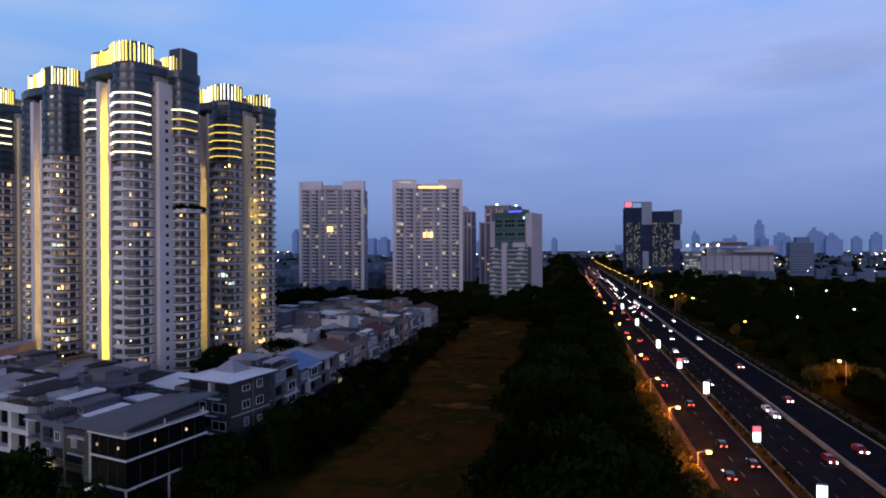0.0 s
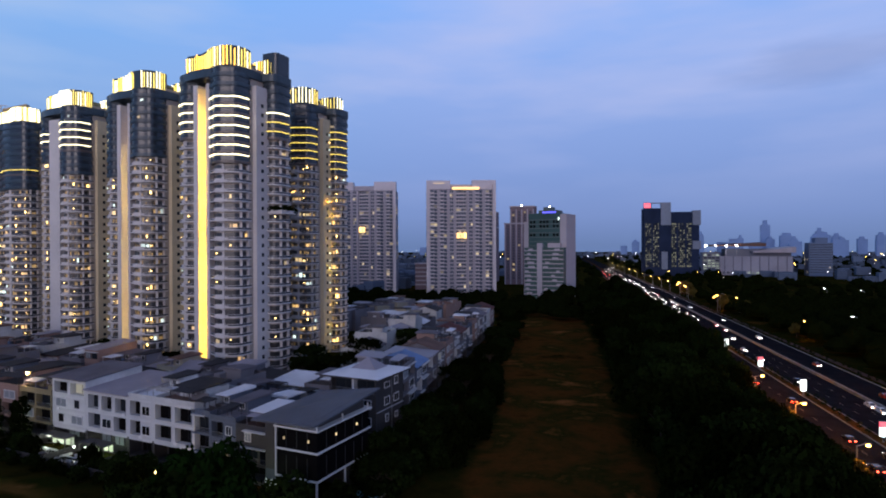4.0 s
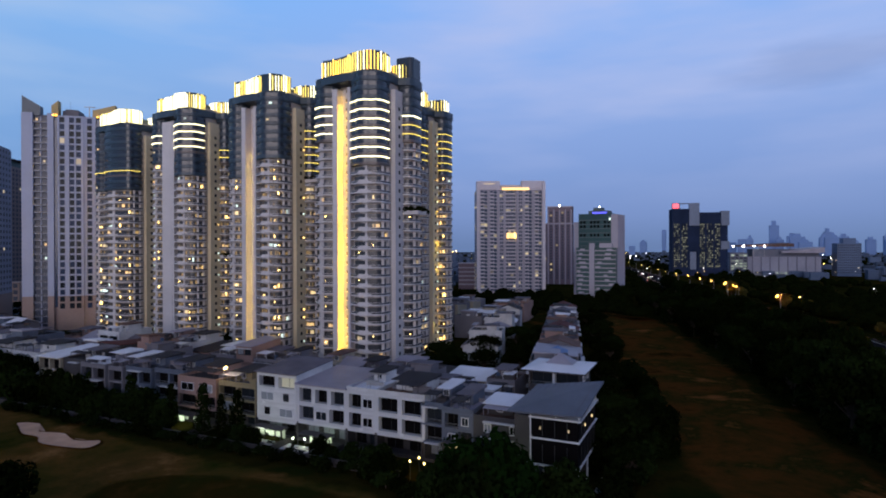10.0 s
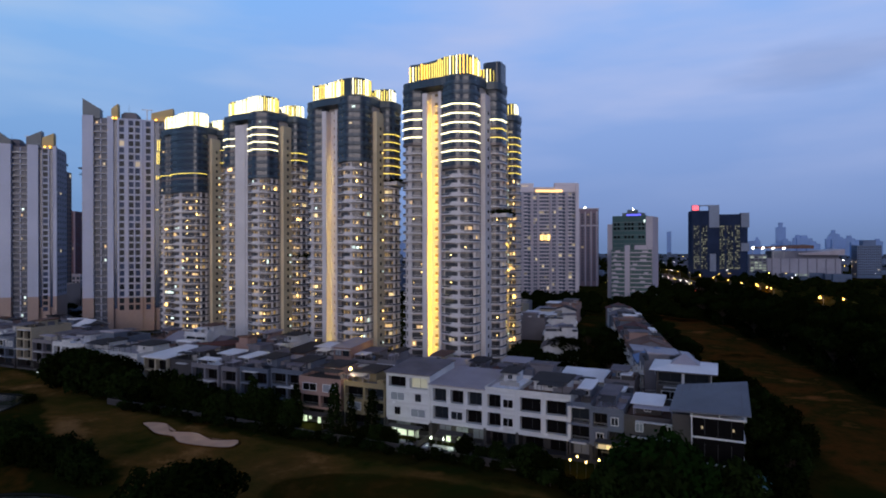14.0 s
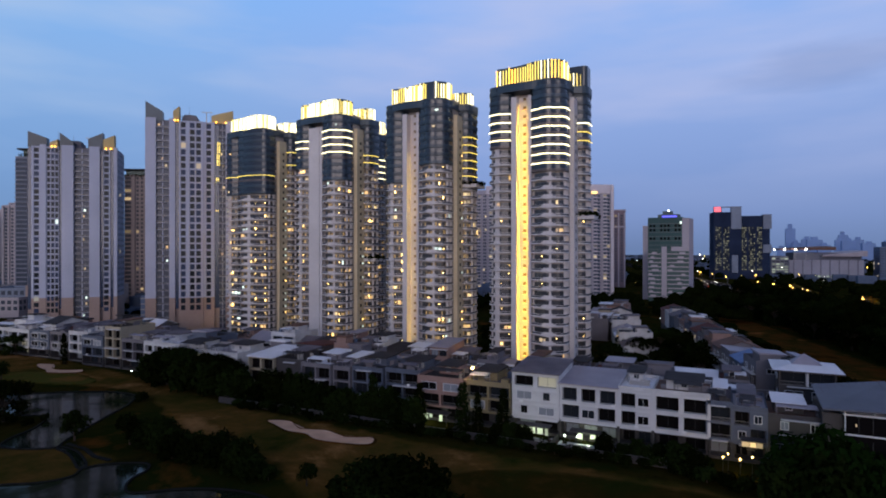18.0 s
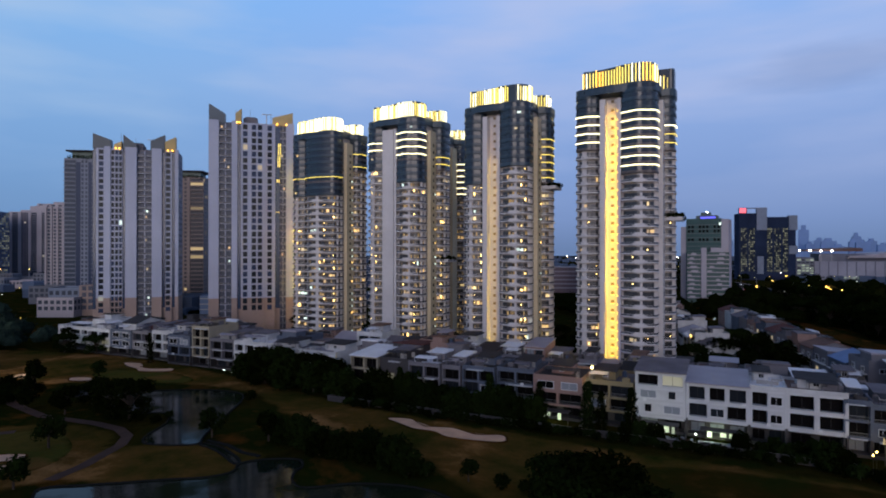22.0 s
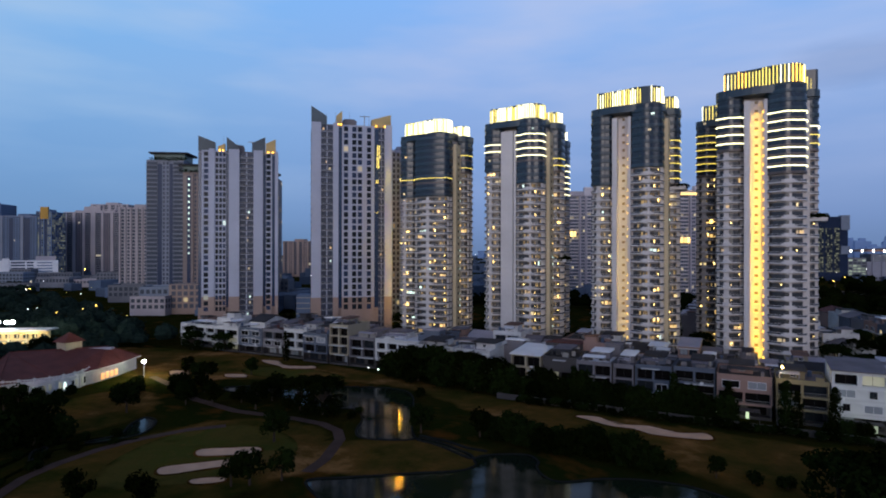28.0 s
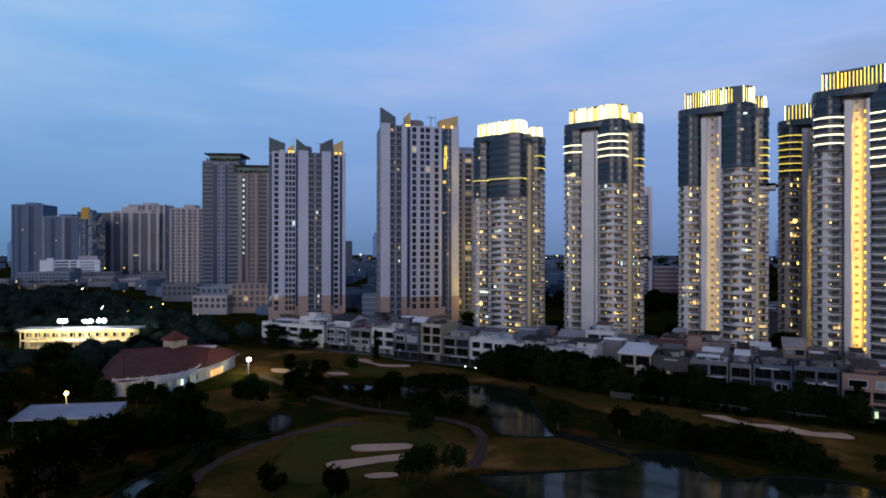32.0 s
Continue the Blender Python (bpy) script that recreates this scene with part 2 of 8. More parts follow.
roof_blue = surface("roof_blue", (0.10, 0.20, 0.42), 0.6, 0.8, 0.25, 0.1)
metal_grey = surface("metal_grey", (0.30, 0.31, 0.33), 0.45, 2.0, 0.2, 0.03, metal=0.6)
tank_blue = plain("tank_blue", (0.04, 0.07, 0.13), 0.5)
tank_steel = plain("tank_steel", (0.45, 0.46, 0.48), 0.3, 0.8)
glass_dark = plain("glass_dark", (0.018, 0.022, 0.028), 0.12)
glass_black = plain("glass_black", (0.005, 0.0045, 0.005), 0.5)
glass_black.node_tree.nodes["Principled BSDF"].inputs["Specular IOR Level"].default_value = 0.03
glass_teal = plain("glass_teal", (0.035, 0.105, 0.105), 0.3)
glass_blue = plain("glass_blue", (0.03, 0.05, 0.085), 0.06)
office_dark = surface("office_dark", (0.022, 0.034, 0.070), 0.95, 0.2, 0.3, 0.03)
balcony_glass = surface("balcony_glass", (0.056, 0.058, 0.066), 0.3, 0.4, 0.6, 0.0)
# the stair lamps' gold glow is put into this glass colour
stair_glass = plain("stair_glass", (0.20, 0.13, 0.05), 0.3)
glass_sky = plain("glass_sky", (0.12, 0.17, 0.26), 0.25)
glass_navy = plain("glass_navy", (0.032, 0.048, 0.092), 0.25)
for m in (glass_navy, glass_dark, glass_blue, glass_teal):
    m.node_tree.nodes["Principled BSDF"].inputs["Specular IOR Level"].default_value = 0.08
glass_curtain = plain("glass_curtain", (0.22, 0.24, 0.27), 0.3)
frame_white = plain("frame_white", (0.65, 0.65, 0.66), 0.5)
frame_dark = plain("frame_dark", (0.014, 0.014, 0.016), 0.6)
lit_warm = shining("lit_warm", (1.0, 0.60, 0.16), 3.2, True)
verandah_glow = shining("verandah_glow", (1.0, 0.42, 0.07), 1.0)
lit_dim = shining("lit_dim", (0.95, 0.9, 0.52), 0.17, True)
lit_cool = shining("lit_cool", (0.80, 1.0, 0.90), 1.1, True)
lit_flat = shining("lit_flat", (1.0, 0.60, 0.18), 0.95, True)
balcony_glow = shining("balcony_glow", (1.0, 0.66, 0.20), 7.0, True)
lit_room = shining("lit_room", (1.0, 0.72, 0.30), 0.85, True)
led_white = shining("led_white", (1.0, 0.91, 0.54), 3.3)
led_yellow = shining("led_yellow", (1.0, 0.74, 0.10), 1.9)
led_gold = shining("led_gold", (1.0, 0.50, 0.035), 5.0)
led_amber = shining("led_amber", (1.0, 0.60, 0.05), 1.45)
terrace_glow = shining("terrace_glow", (0.80, 1.0, 0.60), 0.6, True)
globe_white = shining("globe_white", (0.9, 1.0, 0.9), 9.0)
globe_warm = shining("globe_warm", (1.0, 0.68, 0.2), 9.0)
lamp_orange = shining("lamp_orange", (1.0, 0.42, 0.05), 45.0)
lamp_white = shining("lamp_white", (1.0, 0.95, 0.85), 26.0)
lamp_flood = shining("lamp_flood", (1.0, 0.97, 0.88), 260.0)
head_light = shining("head_light", (1.0, 0.95, 0.80), 42.0)
tail_light = shining("tail_light", (1.0, 0.05, 0.02), 14.0)
sign_white = shining("sign_white", (0.85, 1.0, 0.95), 3.2)
sign_red = shining("sign_red", (1.0, 0.05, 0.08), 2.2)
sign_blue = shining("sign_blue", (0.06, 0.06, 1.0), 1.6)
dry_grass = surface("dry_grass", (0.110, 0.045, 0.012), 0.95, 0.35, 0.35, 0.4, second=(0.030, 0.020, 0.006))
sand = surface("sand", (0.62, 0.39, 0.26), 0.95, 1.0, 0.2, 0.3)
path_paving = surface("path_paving", (0.075, 0.046, 0.037), 0.95, 1.0, 0.25, 0.2)
bank_stone = surface("bank_stone", (0.013, 0.014, 0.013), 0.95, 2.0, 0.4, 0.4)
asphalt = surface("asphalt", (0.017, 0.018, 0.023), 0.93, 0.8, 0.3, 0.2)
kerb_stone = surface("kerb_stone", (0.22, 0.21, 0.19), 0.85, 1.0, 0.3, 0.2)
line_paint = plain("line_paint", (0.12, 0.12, 0.11), 0.9)
def turf(name, colours, rim=None):
    """Mown and worn grass: green and brown patches at two scales."""
    m = surface(name, colours[0], 0.95, 0.5, 0.3, 0.4)
    n, l = m.node_tree.nodes, m.node_tree.links
    hsv = [x for x in n if x.type == "HUE_SAT"][0]
    tc = [x for x in n if x.type == "TEX_COORD"][0]
    a = n.new("ShaderNodeTexNoise")
    a.inputs["Scale"].default_value, a.inputs["Detail"].default_value, a.inputs["Roughness"].default_value = 0.04, 6.0, 0.66
    a.inputs["Distortion"].default_value = 0.25
    l.new(tc.outputs["Object"], a.inputs["Vector"])
    r = n.new("ShaderNodeValToRGB")
    els = r.color_ramp.elements
    while len(els) < len(colours):
        els.new(0.5)
    for i, c in enumerate(colours):
        els[i].position, els[i].color = 0.30 + 0.38 * i / (len(colours) - 1), (*c, 1)
    l.new(a.outputs[0], r.inputs[0])
    l.new(r.outputs[0], hsv.inputs["Color"])
    if rim:
        # worn edge: the surrounding rough grows in, by the mesh's own edge weight and noise
        r2 = n.new("ShaderNodeValToRGB")
        els = r2.color_ramp.elements
        while len(els) < len(rim):
            els.new(0.5)
        for i, c in enumerate(rim):
            els[i].position, els[i].color = 0.30 + 0.38 * i / (len(rim) - 1), (*c, 1)
        l.new(a.outputs[0], r2.inputs[0])
        at = n.new("ShaderNodeAttribute")
        at.attribute_name = "edge"
        ragged = n.new("ShaderNodeTexNoise")
        ragged.inputs["Scale"].default_value, ragged.inputs["Detail"].default_value = 0.16, 4.0
        l.new(tc.outputs["Object"], ragged.inputs["Vector"])
        add = n.new("ShaderNodeMath")
        l.new(at.outputs["Fac"], add.inputs[0])
        l.new(ragged.outputs[0], add.inputs[1])
        mr = n.new("ShaderNodeMapRange")
        mr.interpolation_type = "SMOOTHSTEP"
        mr.inputs["From Min"].default_value, mr.inputs["From Max"].default_value = 0.72, 1.22
        l.new(add.outputs[0], mr.inputs["Value"])
        mx = n.new("ShaderNodeMix")
        mx.data_type = "RGBA"
        l.new(mr.outputs[0], mx.inputs[0])
        l.new(r2.outputs[0], mx.inputs[6])
        l.new(r.outputs[0], mx.inputs[7])
        l.new(mx.outputs[2], hsv.inputs["Color"])
    return m


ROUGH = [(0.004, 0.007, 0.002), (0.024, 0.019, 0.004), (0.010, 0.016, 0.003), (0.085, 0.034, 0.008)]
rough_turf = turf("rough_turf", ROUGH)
GOLF = [(0.010, 0.020, 0.003), (0.046, 0.036, 0.008), (0.100, 0.052, 0.014), (0.260, 0.130, 0.046)]
golf_turf = turf("golf_turf", GOLF, ROUGH)
red_turf = turf("red_turf", [(0.007, 0.011, 0.002), (0.080, 0.031, 0.008), (0.023, 0.022, 0.005), (0.225, 0.080, 0.023)], ROUGH)
dark_turf = turf("dark_turf", [(0.005, 0.011, 0.002), (0.016, 0.021, 0.004), (0.028, 0.020, 0.004), (0.060, 0.030, 0.008)], GOLF)
green_turf = turf("green_turf", [(0.036, 0.042, 0.010), (0.075, 0.056, 0.014), (0.052, 0.056, 0.012), (0.130, 0.066, 0.020)], ROUGH)
bark = surface("bark", (0.06, 0.045, 0.035), 0.95, 4.0, 0.4, 0.5)
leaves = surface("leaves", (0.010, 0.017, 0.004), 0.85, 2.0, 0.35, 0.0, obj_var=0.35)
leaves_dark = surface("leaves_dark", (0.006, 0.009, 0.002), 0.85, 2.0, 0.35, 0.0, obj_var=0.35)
# green lamp light on the garden trees is put into this leaf colour
leaves_garden = surface("leaves_garden", (0.008, 0.021, 0.004), 0.85, 2.0, 0.35, 0.0)
# roadside leaves: street-lamp light is put into a lighter, browner colour
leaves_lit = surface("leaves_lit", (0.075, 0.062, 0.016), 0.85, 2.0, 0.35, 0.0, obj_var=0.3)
water = plain("water", (0.006, 0.010, 0.009), 0.06)
water.node_tree.nodes["Principled BSDF"].inputs["IOR"].default_value = 1.33
water.node_tree.nodes["Principled BSDF"].inputs["Specular IOR Level"].default_value = 0.40
wv = water.node_tree.nodes.new("ShaderNodeTexNoise")
wv.inputs["Scale"].default_value, wv.inputs["Detail"].default_value = 0.9, 3.0
wt = water.node_tree.nodes.new("ShaderNodeTexCoord")
wb = water.node_tree.nodes.new("ShaderNodeBump")
wb.inputs["Strength"].default_value, wb.inputs["Distance"].default_value = 0.05, 0.3
water.node_tree.links.new(wt.outputs["Object"], wv.inputs["Vector"])
water.node_tree.links.new(wv.outputs[0], wb.inputs["Height"])
water.node_tree.links.new(wb.outputs[0], water.node_tree.nodes["Principled BSDF"].inputs["Normal"])
# murky patches with algae and floating weed; the mix also dulls the sky's reflection
wn, wl = water.node_tree.nodes, water.node_tree.links
weed = wn.new("ShaderNodeBsdfDiffuse")
weed.inputs["Color"].default_value = (0.010, 0.016, 0.006, 1)
wp = wn.new("ShaderNodeTexNoise")
wp.inputs["Scale"].default_value, wp.inputs["Detail"].default_value = 0.07, 5.0
wl.new(wt.outputs["Object"], wp.inputs["Vector"])
wm = wn.new("ShaderNodeMapRange")
wm.inputs["From Min"].default_value, wm.inputs["From Max"].default_value = 0.45, 0.66
wm.inputs["To Min"].default_value, wm.inputs["To Max"].default_value = 0.32, 0.92
wl.new(wp.outputs[0], wm.inputs["Value"])
wx = wn.new("ShaderNodeMixShader")
wl.new(wm.outputs[0], wx.inputs[0])
wl.new(wn["Principled BSDF"].outputs[0], wx.inputs[1])
wl.new(weed.outputs[0], wx.inputs[2])
wl.new(wx.outputs[0], wn["Material Output"].inputs[0])
# this water glows itself in place of underwater lamps
pool_glow = shining("pool_glow", (0.04, 0.30, 0.62), 0.10)
car_white = plain("car_white", (0.70, 0.70, 0.70), 0.25)
car_black = plain("car_black", (0.02, 0.02, 0.022), 0.2)
car_silver = plain("car_silver", (0.35, 0.36, 0.38), 0.28, 0.6)
car_red = plain("car_red", (0.30, 0.02, 0.02), 0.25)
rubber = plain("rubber", (0.02, 0.02, 0.02), 0.9)


# ---- mesh helpers ----
class Shape:
    """Collects vertices and faces for one mesh."""

    def __init__(self):
        self.v, self.f, self.slots, self.slot = [], [], [], 0

    def use(self, slot):
        """The material slot of the faces that follow."""
        self.slot = slot
        return self

    def add(self, verts, faces):
        b = len(self.v)
        self.slots += [self.slot] * len(faces)
        self.v += [tuple(p) for p in verts]
        self.f += [tuple(i + b for i in q) for q in faces]
        return self

    def box(self, x0, y0, z0, x1, y1, z1):
        return self.add([(x0, y0, z0), (x1, y0, z0), (x1, y1, z0), (x0, y1, z0), (x0, y0, z1), (x1, y0, z1), (x1, y1, z1), (x0, y1, z1)],
                        [(3, 2, 1, 0), (4, 5, 6, 7), (0, 1, 5, 4), (1, 2, 6, 5), (2, 3, 7, 6), (3, 0, 4, 7)])

    def prism(self, poly, z0, z1, tops=None):
        n = len(poly)
        tops = tops or [z1] * n
        v = [(x, y, z0) for x, y in poly] + [(x, y, t) for (x, y), t in zip(poly, tops)]
        f = [tuple(range(n - 1, -1, -1)), tuple(range(n, 2 * n))] + [(i, (i + 1) % n, n + (i + 1) % n, n + i) for i in range(n)]
        return self.add(v, f)

    def ring(self, outer, inner, z0, z1, closed=True):
        n = len(outer)
        v = [(x, y, z) for z in (z0, z1) for x, y in outer] + [(x, y, z) for z in (z0, z1) for x, y in inner]
        f = []
        for i in range(n if closed else n - 1):
            j = (i + 1) % n
            f += [(i, j, n + j, n + i), (2 * n + j, 2 * n + i, 3 * n + i, 3 * n + j), (n + i, n + j, 3 * n + j, 3 * n + i), (j, i, 2 * n + i, 2 * n + j)]
        if not closed:
            f += [(0, n, 3 * n, 2 * n), (n - 1, 3 * n - 1, 4 * n - 1, 2 * n - 1)]
        return self.add(v, f)

    def tube(self, a, b, r0, r1, sides=6):
        a, b = Vector(a), Vector(b)
        d = (b - a).normalized()
        u = d.orthogonal().normalized()
        w = d.cross(u)
        v = []
        for p, r in ((a, r0), (b, r1)):
            v += [p + (u * math.cos(2 * math.pi * i / sides) + w * math.sin(2 * math.pi * i / sides)) * r for i in range(sides)]
        f = [(i, (i + 1) % sides, sides + (i + 1) % sides, sides + i) for i in range(sides)]
        f += [tuple(range(sides - 1, -1, -1)), tuple(range(sides, 2 * sides))]
        return self.add(v, f)

    def mesh(self, name, material, smooth=False):
        me = bpy.data.meshes.new(name)
        me.from_pydata(self.v, [], self.f)
        for mat in material if isinstance(material, (list, tuple)) else (material,):
            me.materials.append(mat)
        if any(self.slots):
            me.polygons.foreach_set("material_index", self.slots)
        me.update()
        if smooth:
            me.shade_smooth()
            me.set_sharp_from_angle(angle=radians(40))
        return me


def part(name, shape, material, parent, label="", at=(0, 0, 0), turn=0.0, size=None):
    """One mesh object under a thing or a part; shape is a Shape or a mesh that is shared."""
    me = shape if isinstance(shape, bpy.types.Mesh) else shape.mesh(name, material)
    ob = new(name, me)
    ob.parent = parent
    ob.location = at
    ob.rotation_euler = (0, 0, radians(turn))
    if size:
        ob.scale = size
    if label:
        ob["label"] = label
    return ob


def thing(name, at, turn=0.0, label="", category="", group="", kind=""):
    ob = new(name)
    ob.location = at
    ob.rotation_euler = (0, 0, radians(turn))
    return tagged(ob, label, category, group, kind)


def single(name, shape, material, label="", category="", group="", kind="", at=(0, 0, 0), turn=0.0):
    ob = new(name, shape if isinstance(shape, bpy.types.Mesh) else shape.mesh(name, material))
    ob.location = at
    ob.rotation_euler = (0, 0, radians(turn))
    return tagged(ob, label, category, group, kind)


UNIT = {}


def unit_box(material):
    """A slab of one metre, foot at its bottom middle, shared by all panes of one material."""
    if material.name not in UNIT:
        UNIT[material.name] = Shape().box(-0.5, -0.5, 0, 0.5, 0.5, 1).mesh("slab", material)
    return UNIT[material.name]


def slab(name, material, parent, x0, y0, z0, x1, y1, z1, label=""):
    return part(name, unit_box(material), material, parent, label, ((x0 + x1) / 2, (y0 + y1) / 2, z0), 0, (x1 - x0, y1 - y0, z1 - z0))


FRAMES = {}


def window(parent, x, y, z, w, h, glass, frame_mat=None, normal=-1, name="window", mullion=True):
    """A proud frame with its pane, on a wall that faces -y (or +y); x is the middle, z the sill."""
    frame_mat = frame_mat or frame_white
    key = (round(w, 1), round(h, 1), frame_mat.name, mullion)
    if key not in FRAMES:
        w, h = key[0], key[1]
        t = 0.12
        s = Shape()
        s.box(-w / 2 - t, -0.14, -t, -w / 2, 0, h + t).box(w / 2, -0.14, -t, w / 2 + t, 0, h + t)
        s.box(-w / 2, -0.14, h, w / 2, 0, h + t).box(-w / 2, -0.2, -t, w / 2, 0, 0)
        if mullion:
            s.box(-0.04, -0.1, 0, 0.04, 0, h)
        FRAMES[key] = s.mesh("window", frame_mat)
    ob = part(name, FRAMES[key], frame_mat, parent, "", (x, y, z), 0 if normal < 0 else 180)
    slab("pane", glass, ob, -key[0] / 2, -0.05, 0, key[0] / 2, -0.01, key[1])
    return ob


def leaf_cloud(s, rng, centre, radius, count, size, flat=0.75):
    """Leaf sprays scattered through and mostly near the skin of a clump."""
    cx, cy, cz = centre
    for _ in range(count):
        d = Vector((rng.gauss(0, 1), rng.gauss(0, 1), rng.gauss(0, 1))).normalized()
        r = radius * (0.45 + 0.6 * rng.random() ** 0.5)
        p = Vector((cx + d.x * r, cy + d.y * r, cz + d.z * r * flat))
        u = d.orthogonal().normalized()
        u = (u + Vector((rng.uniform(-1, 1), rng.uniform(-1, 1), rng.uniform(-1, 1))) * 0.8).normalized()
        w = u.cross(d + Vector((rng.uniform(-.6, .6), rng.uniform(-.6, .6), rng.uniform(-.6, .6)))).normalized()
        k = size * rng.uniform(0.6, 1.4)
        s.add([p - u * k, p + w * k * 0.55, p + u * k, p - w * k * 0.55], [(0, 1, 2, 3)])


# ---- ground, golf course, ponds, road ----
def sheet(name, poly, z, material, label, category, kind="structure", rim=5.0):
    """A patch of turf whose rim thins out into the rough."""
    s = Shape()
    n = len(poly)
    area = sum(poly[i][0] * poly[(i + 1) % n][1] - poly[(i + 1) % n][0] * poly[i][1] for i in range(n))
    outer = []
    for i in range(n):
        d = (Vector(poly[(i + 1) % n]) - Vector(poly[i - 1])).normalized() * math.copysign(rim, area)
        outer.append((poly[i][0] + d.y, poly[i][1] - d.x))
    s.add([(x, y, z) for x, y in poly] + [(x, y, 0.006) for x, y in outer], [tuple(range(n))] + [(i, (i + 1) % n, n + (i + 1) % n, n + i) for i in range(n)])
    ob = single(name, s, material, label, category, "", kind)
    w = ob.data.attributes.new("edge", "FLOAT", "POINT")
    for i in range(2 * n):
        w.data[i].value = 0.75 if i < n else 0.0
    return ob


def smooth(points, cuts=6):
    """A closed Catmull-Rom curve through the points."""
    n, res = len(points), []
    for i in range(n):
        p0, p1, p2, p3 = (points[(i + k) % n] for k in (-1, 0, 1, 2))
        for c in range(cuts):
            t = c / cuts
            res.append(tuple(0.5 * (2 * b + (d - a) * t + (2 * a - 5 * b + 4 * d - e) * t * t + (3 * b - a - 3 * d + e) * t ** 3) for a, b, d, e in zip(p0, p1, p2, p3)))
    return res


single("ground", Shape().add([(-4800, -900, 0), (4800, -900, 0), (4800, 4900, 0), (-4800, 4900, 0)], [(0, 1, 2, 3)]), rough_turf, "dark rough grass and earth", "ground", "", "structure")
sheet("fairway", smooth([(-470, 66), (-400, 82), (-345, 78), (-290, 66), (-230, 55), (-170, 52), (-125, 50), (-120, 34), (-150, 20), (-185, 12), (-215, 30), (-255, 40), (-300, 62), (-345, 55), (-395, 30), (-440, 46)]), 0.02, golf_turf, "worn brown and green fairway", "fairway")
sheet("fairway", smooth([(-71, 88), (-79, 128), (-89, 165), (-104, 207), (-137, 308), (-150, 372), (-118, 384), (-86, 280), (-68, 212), (-55, 150), (-47, 122), (-39, 92), (-54, 66)]), 0.02, red_turf, "dry reddish fairway between dark trees", "fairway")
sheet("rough", smooth([(-178, 36), (-160, 47), (-138, 49), (-122, 47), (-119, 36), (-146, 22), (-166, 22)]), 0.03, dark_turf, "dark green turf at the end of the fairway", "grass")
sheet("rough", smooth([(-331, -24), (-329, -8), (-322, 4), (-306, 9), (-292, 4), (-284, -8), (-283, -22), (-292, -45), (-308, -58), (-322, -50), (-330, -38)]), 0.02, golf_turf, "worn brown turf round the green", "grass")
sheet("rough", smooth([(-352, -22), (-352, -6), (-362, 8), (-378, 14), (-386, 2), (-376, -18), (-364, -30)]), 0.02, golf_turf, "worn turf below the clubhouse", "grass")
sheet("rough", smooth([(-348, -62), (-352, -50), (-366, -46), (-382, -62), (-384, -84), (-366, -92), (-350, -80)]), 0.02, golf_turf, "worn turf beside the shelter", "grass")
sheet("green", smooth([(-325, -12), (-316, 2), (-298, -2), (-290, -14), (-298, -30), (-312, -40), (-322, -28)]), 0.03, green_turf, "mown putting green beside two bunkers", "green")
sheet("green", smooth([(-372, 62), (-350, 68), (-330, 62), (-345, 56), (-365, 54)]), 0.035, green_turf, "mown green by the pond", "green")
sheet("rough", smooth([(-275, 8), (-262, 14), (-250, 12), (-243, 4), (-246, -6), (-262, -12), (-285, -10), (-290, 0)]), 0.025, golf_turf, "grassy spit between the ponds", "grass")


def bunker(points, label):
    th = thing("bunker", (0, 0, 0), 0, label, "sand bunker", "sand bunkers")
    poly = smooth(points, 5)
    cx, cy = sum(p[0] for p in poly) / len(poly), sum(p[1] for p in poly) / len(poly)
    s = Shape()
    n = len(poly)
    rings = [(1.0, 0.25), (0.85, 0.12), (0.5, 0.06)]
    v = []
    for k, z in rings:
        v += [(cx + (x - cx) * k, cy + (y - cy) * k, z) for x, y in poly]
    f = []
    for r in range(len(rings) - 1):
        f += [(r * n + i, r * n + (i + 1) % n, (r + 1) * n + (i + 1) % n, (r + 1) * n + i) for i in range(n)]
    f.append(tuple(range((len(rings) - 1) * n, len(rings) * n)))
    s.add(v, f)
    part("sand", s, sand, th)
    outer = [(cx + (x - cx) * 1.02 + 0.25 * math.copysign(1, x - cx), cy + (y - cy) * 1.02 + 0.25 * math.copysign(1, y - cy)) for x, y in poly]
    part("lip", Shape().ring(outer, poly, 0.0, 0.3), dry_grass, th, "turf lip")


bunker([(-239, 52.5), (-233, 54.5), (-226, 50.5), (-219, 52), (-212, 50), (-205, 52), (-203, 47.5), (-209, 45.5), (-217, 45), (-222, 47.5), (-228, 47.5), (-234, 50)], "long pale wavy sand bunker by the fairway")
bunker([(-381, 75), (-374, 77), (-369, 73), (-362, 72), (-353, 75), (-350, 71), (-360, 66.5), (-366, 69), (-374, 71)], "pale sand bunker near the houses")
bunker([(-311, -17), (-306, -13), (-300, -9.5), (-297.5, -12), (-302, -16.5), (-308, -20)], "kidney-shaped sand bunker by the green")
bunker([(-309, -29), (-304, -23), (-296, -15), (-293.5, -17.5), (-299, -24), (-305, -31.5)], "long narrow sand bunker by the green")
bunker([(-297.5, -31), (-295.5, -28.4), (-292, -26.8), (-291, -28.4), (-293, -30.6), (-295.5, -32)], "small reddish sand bunker below the green")
bunker([(-396, 42), (-390, 44), (-384, 40), (-390, 37)], "small sand bunker by the clubhouse path")
bunker([(-372, 47), (-366, 50), (-362, 47), (-368, 44)], "small sand bunker under trees")


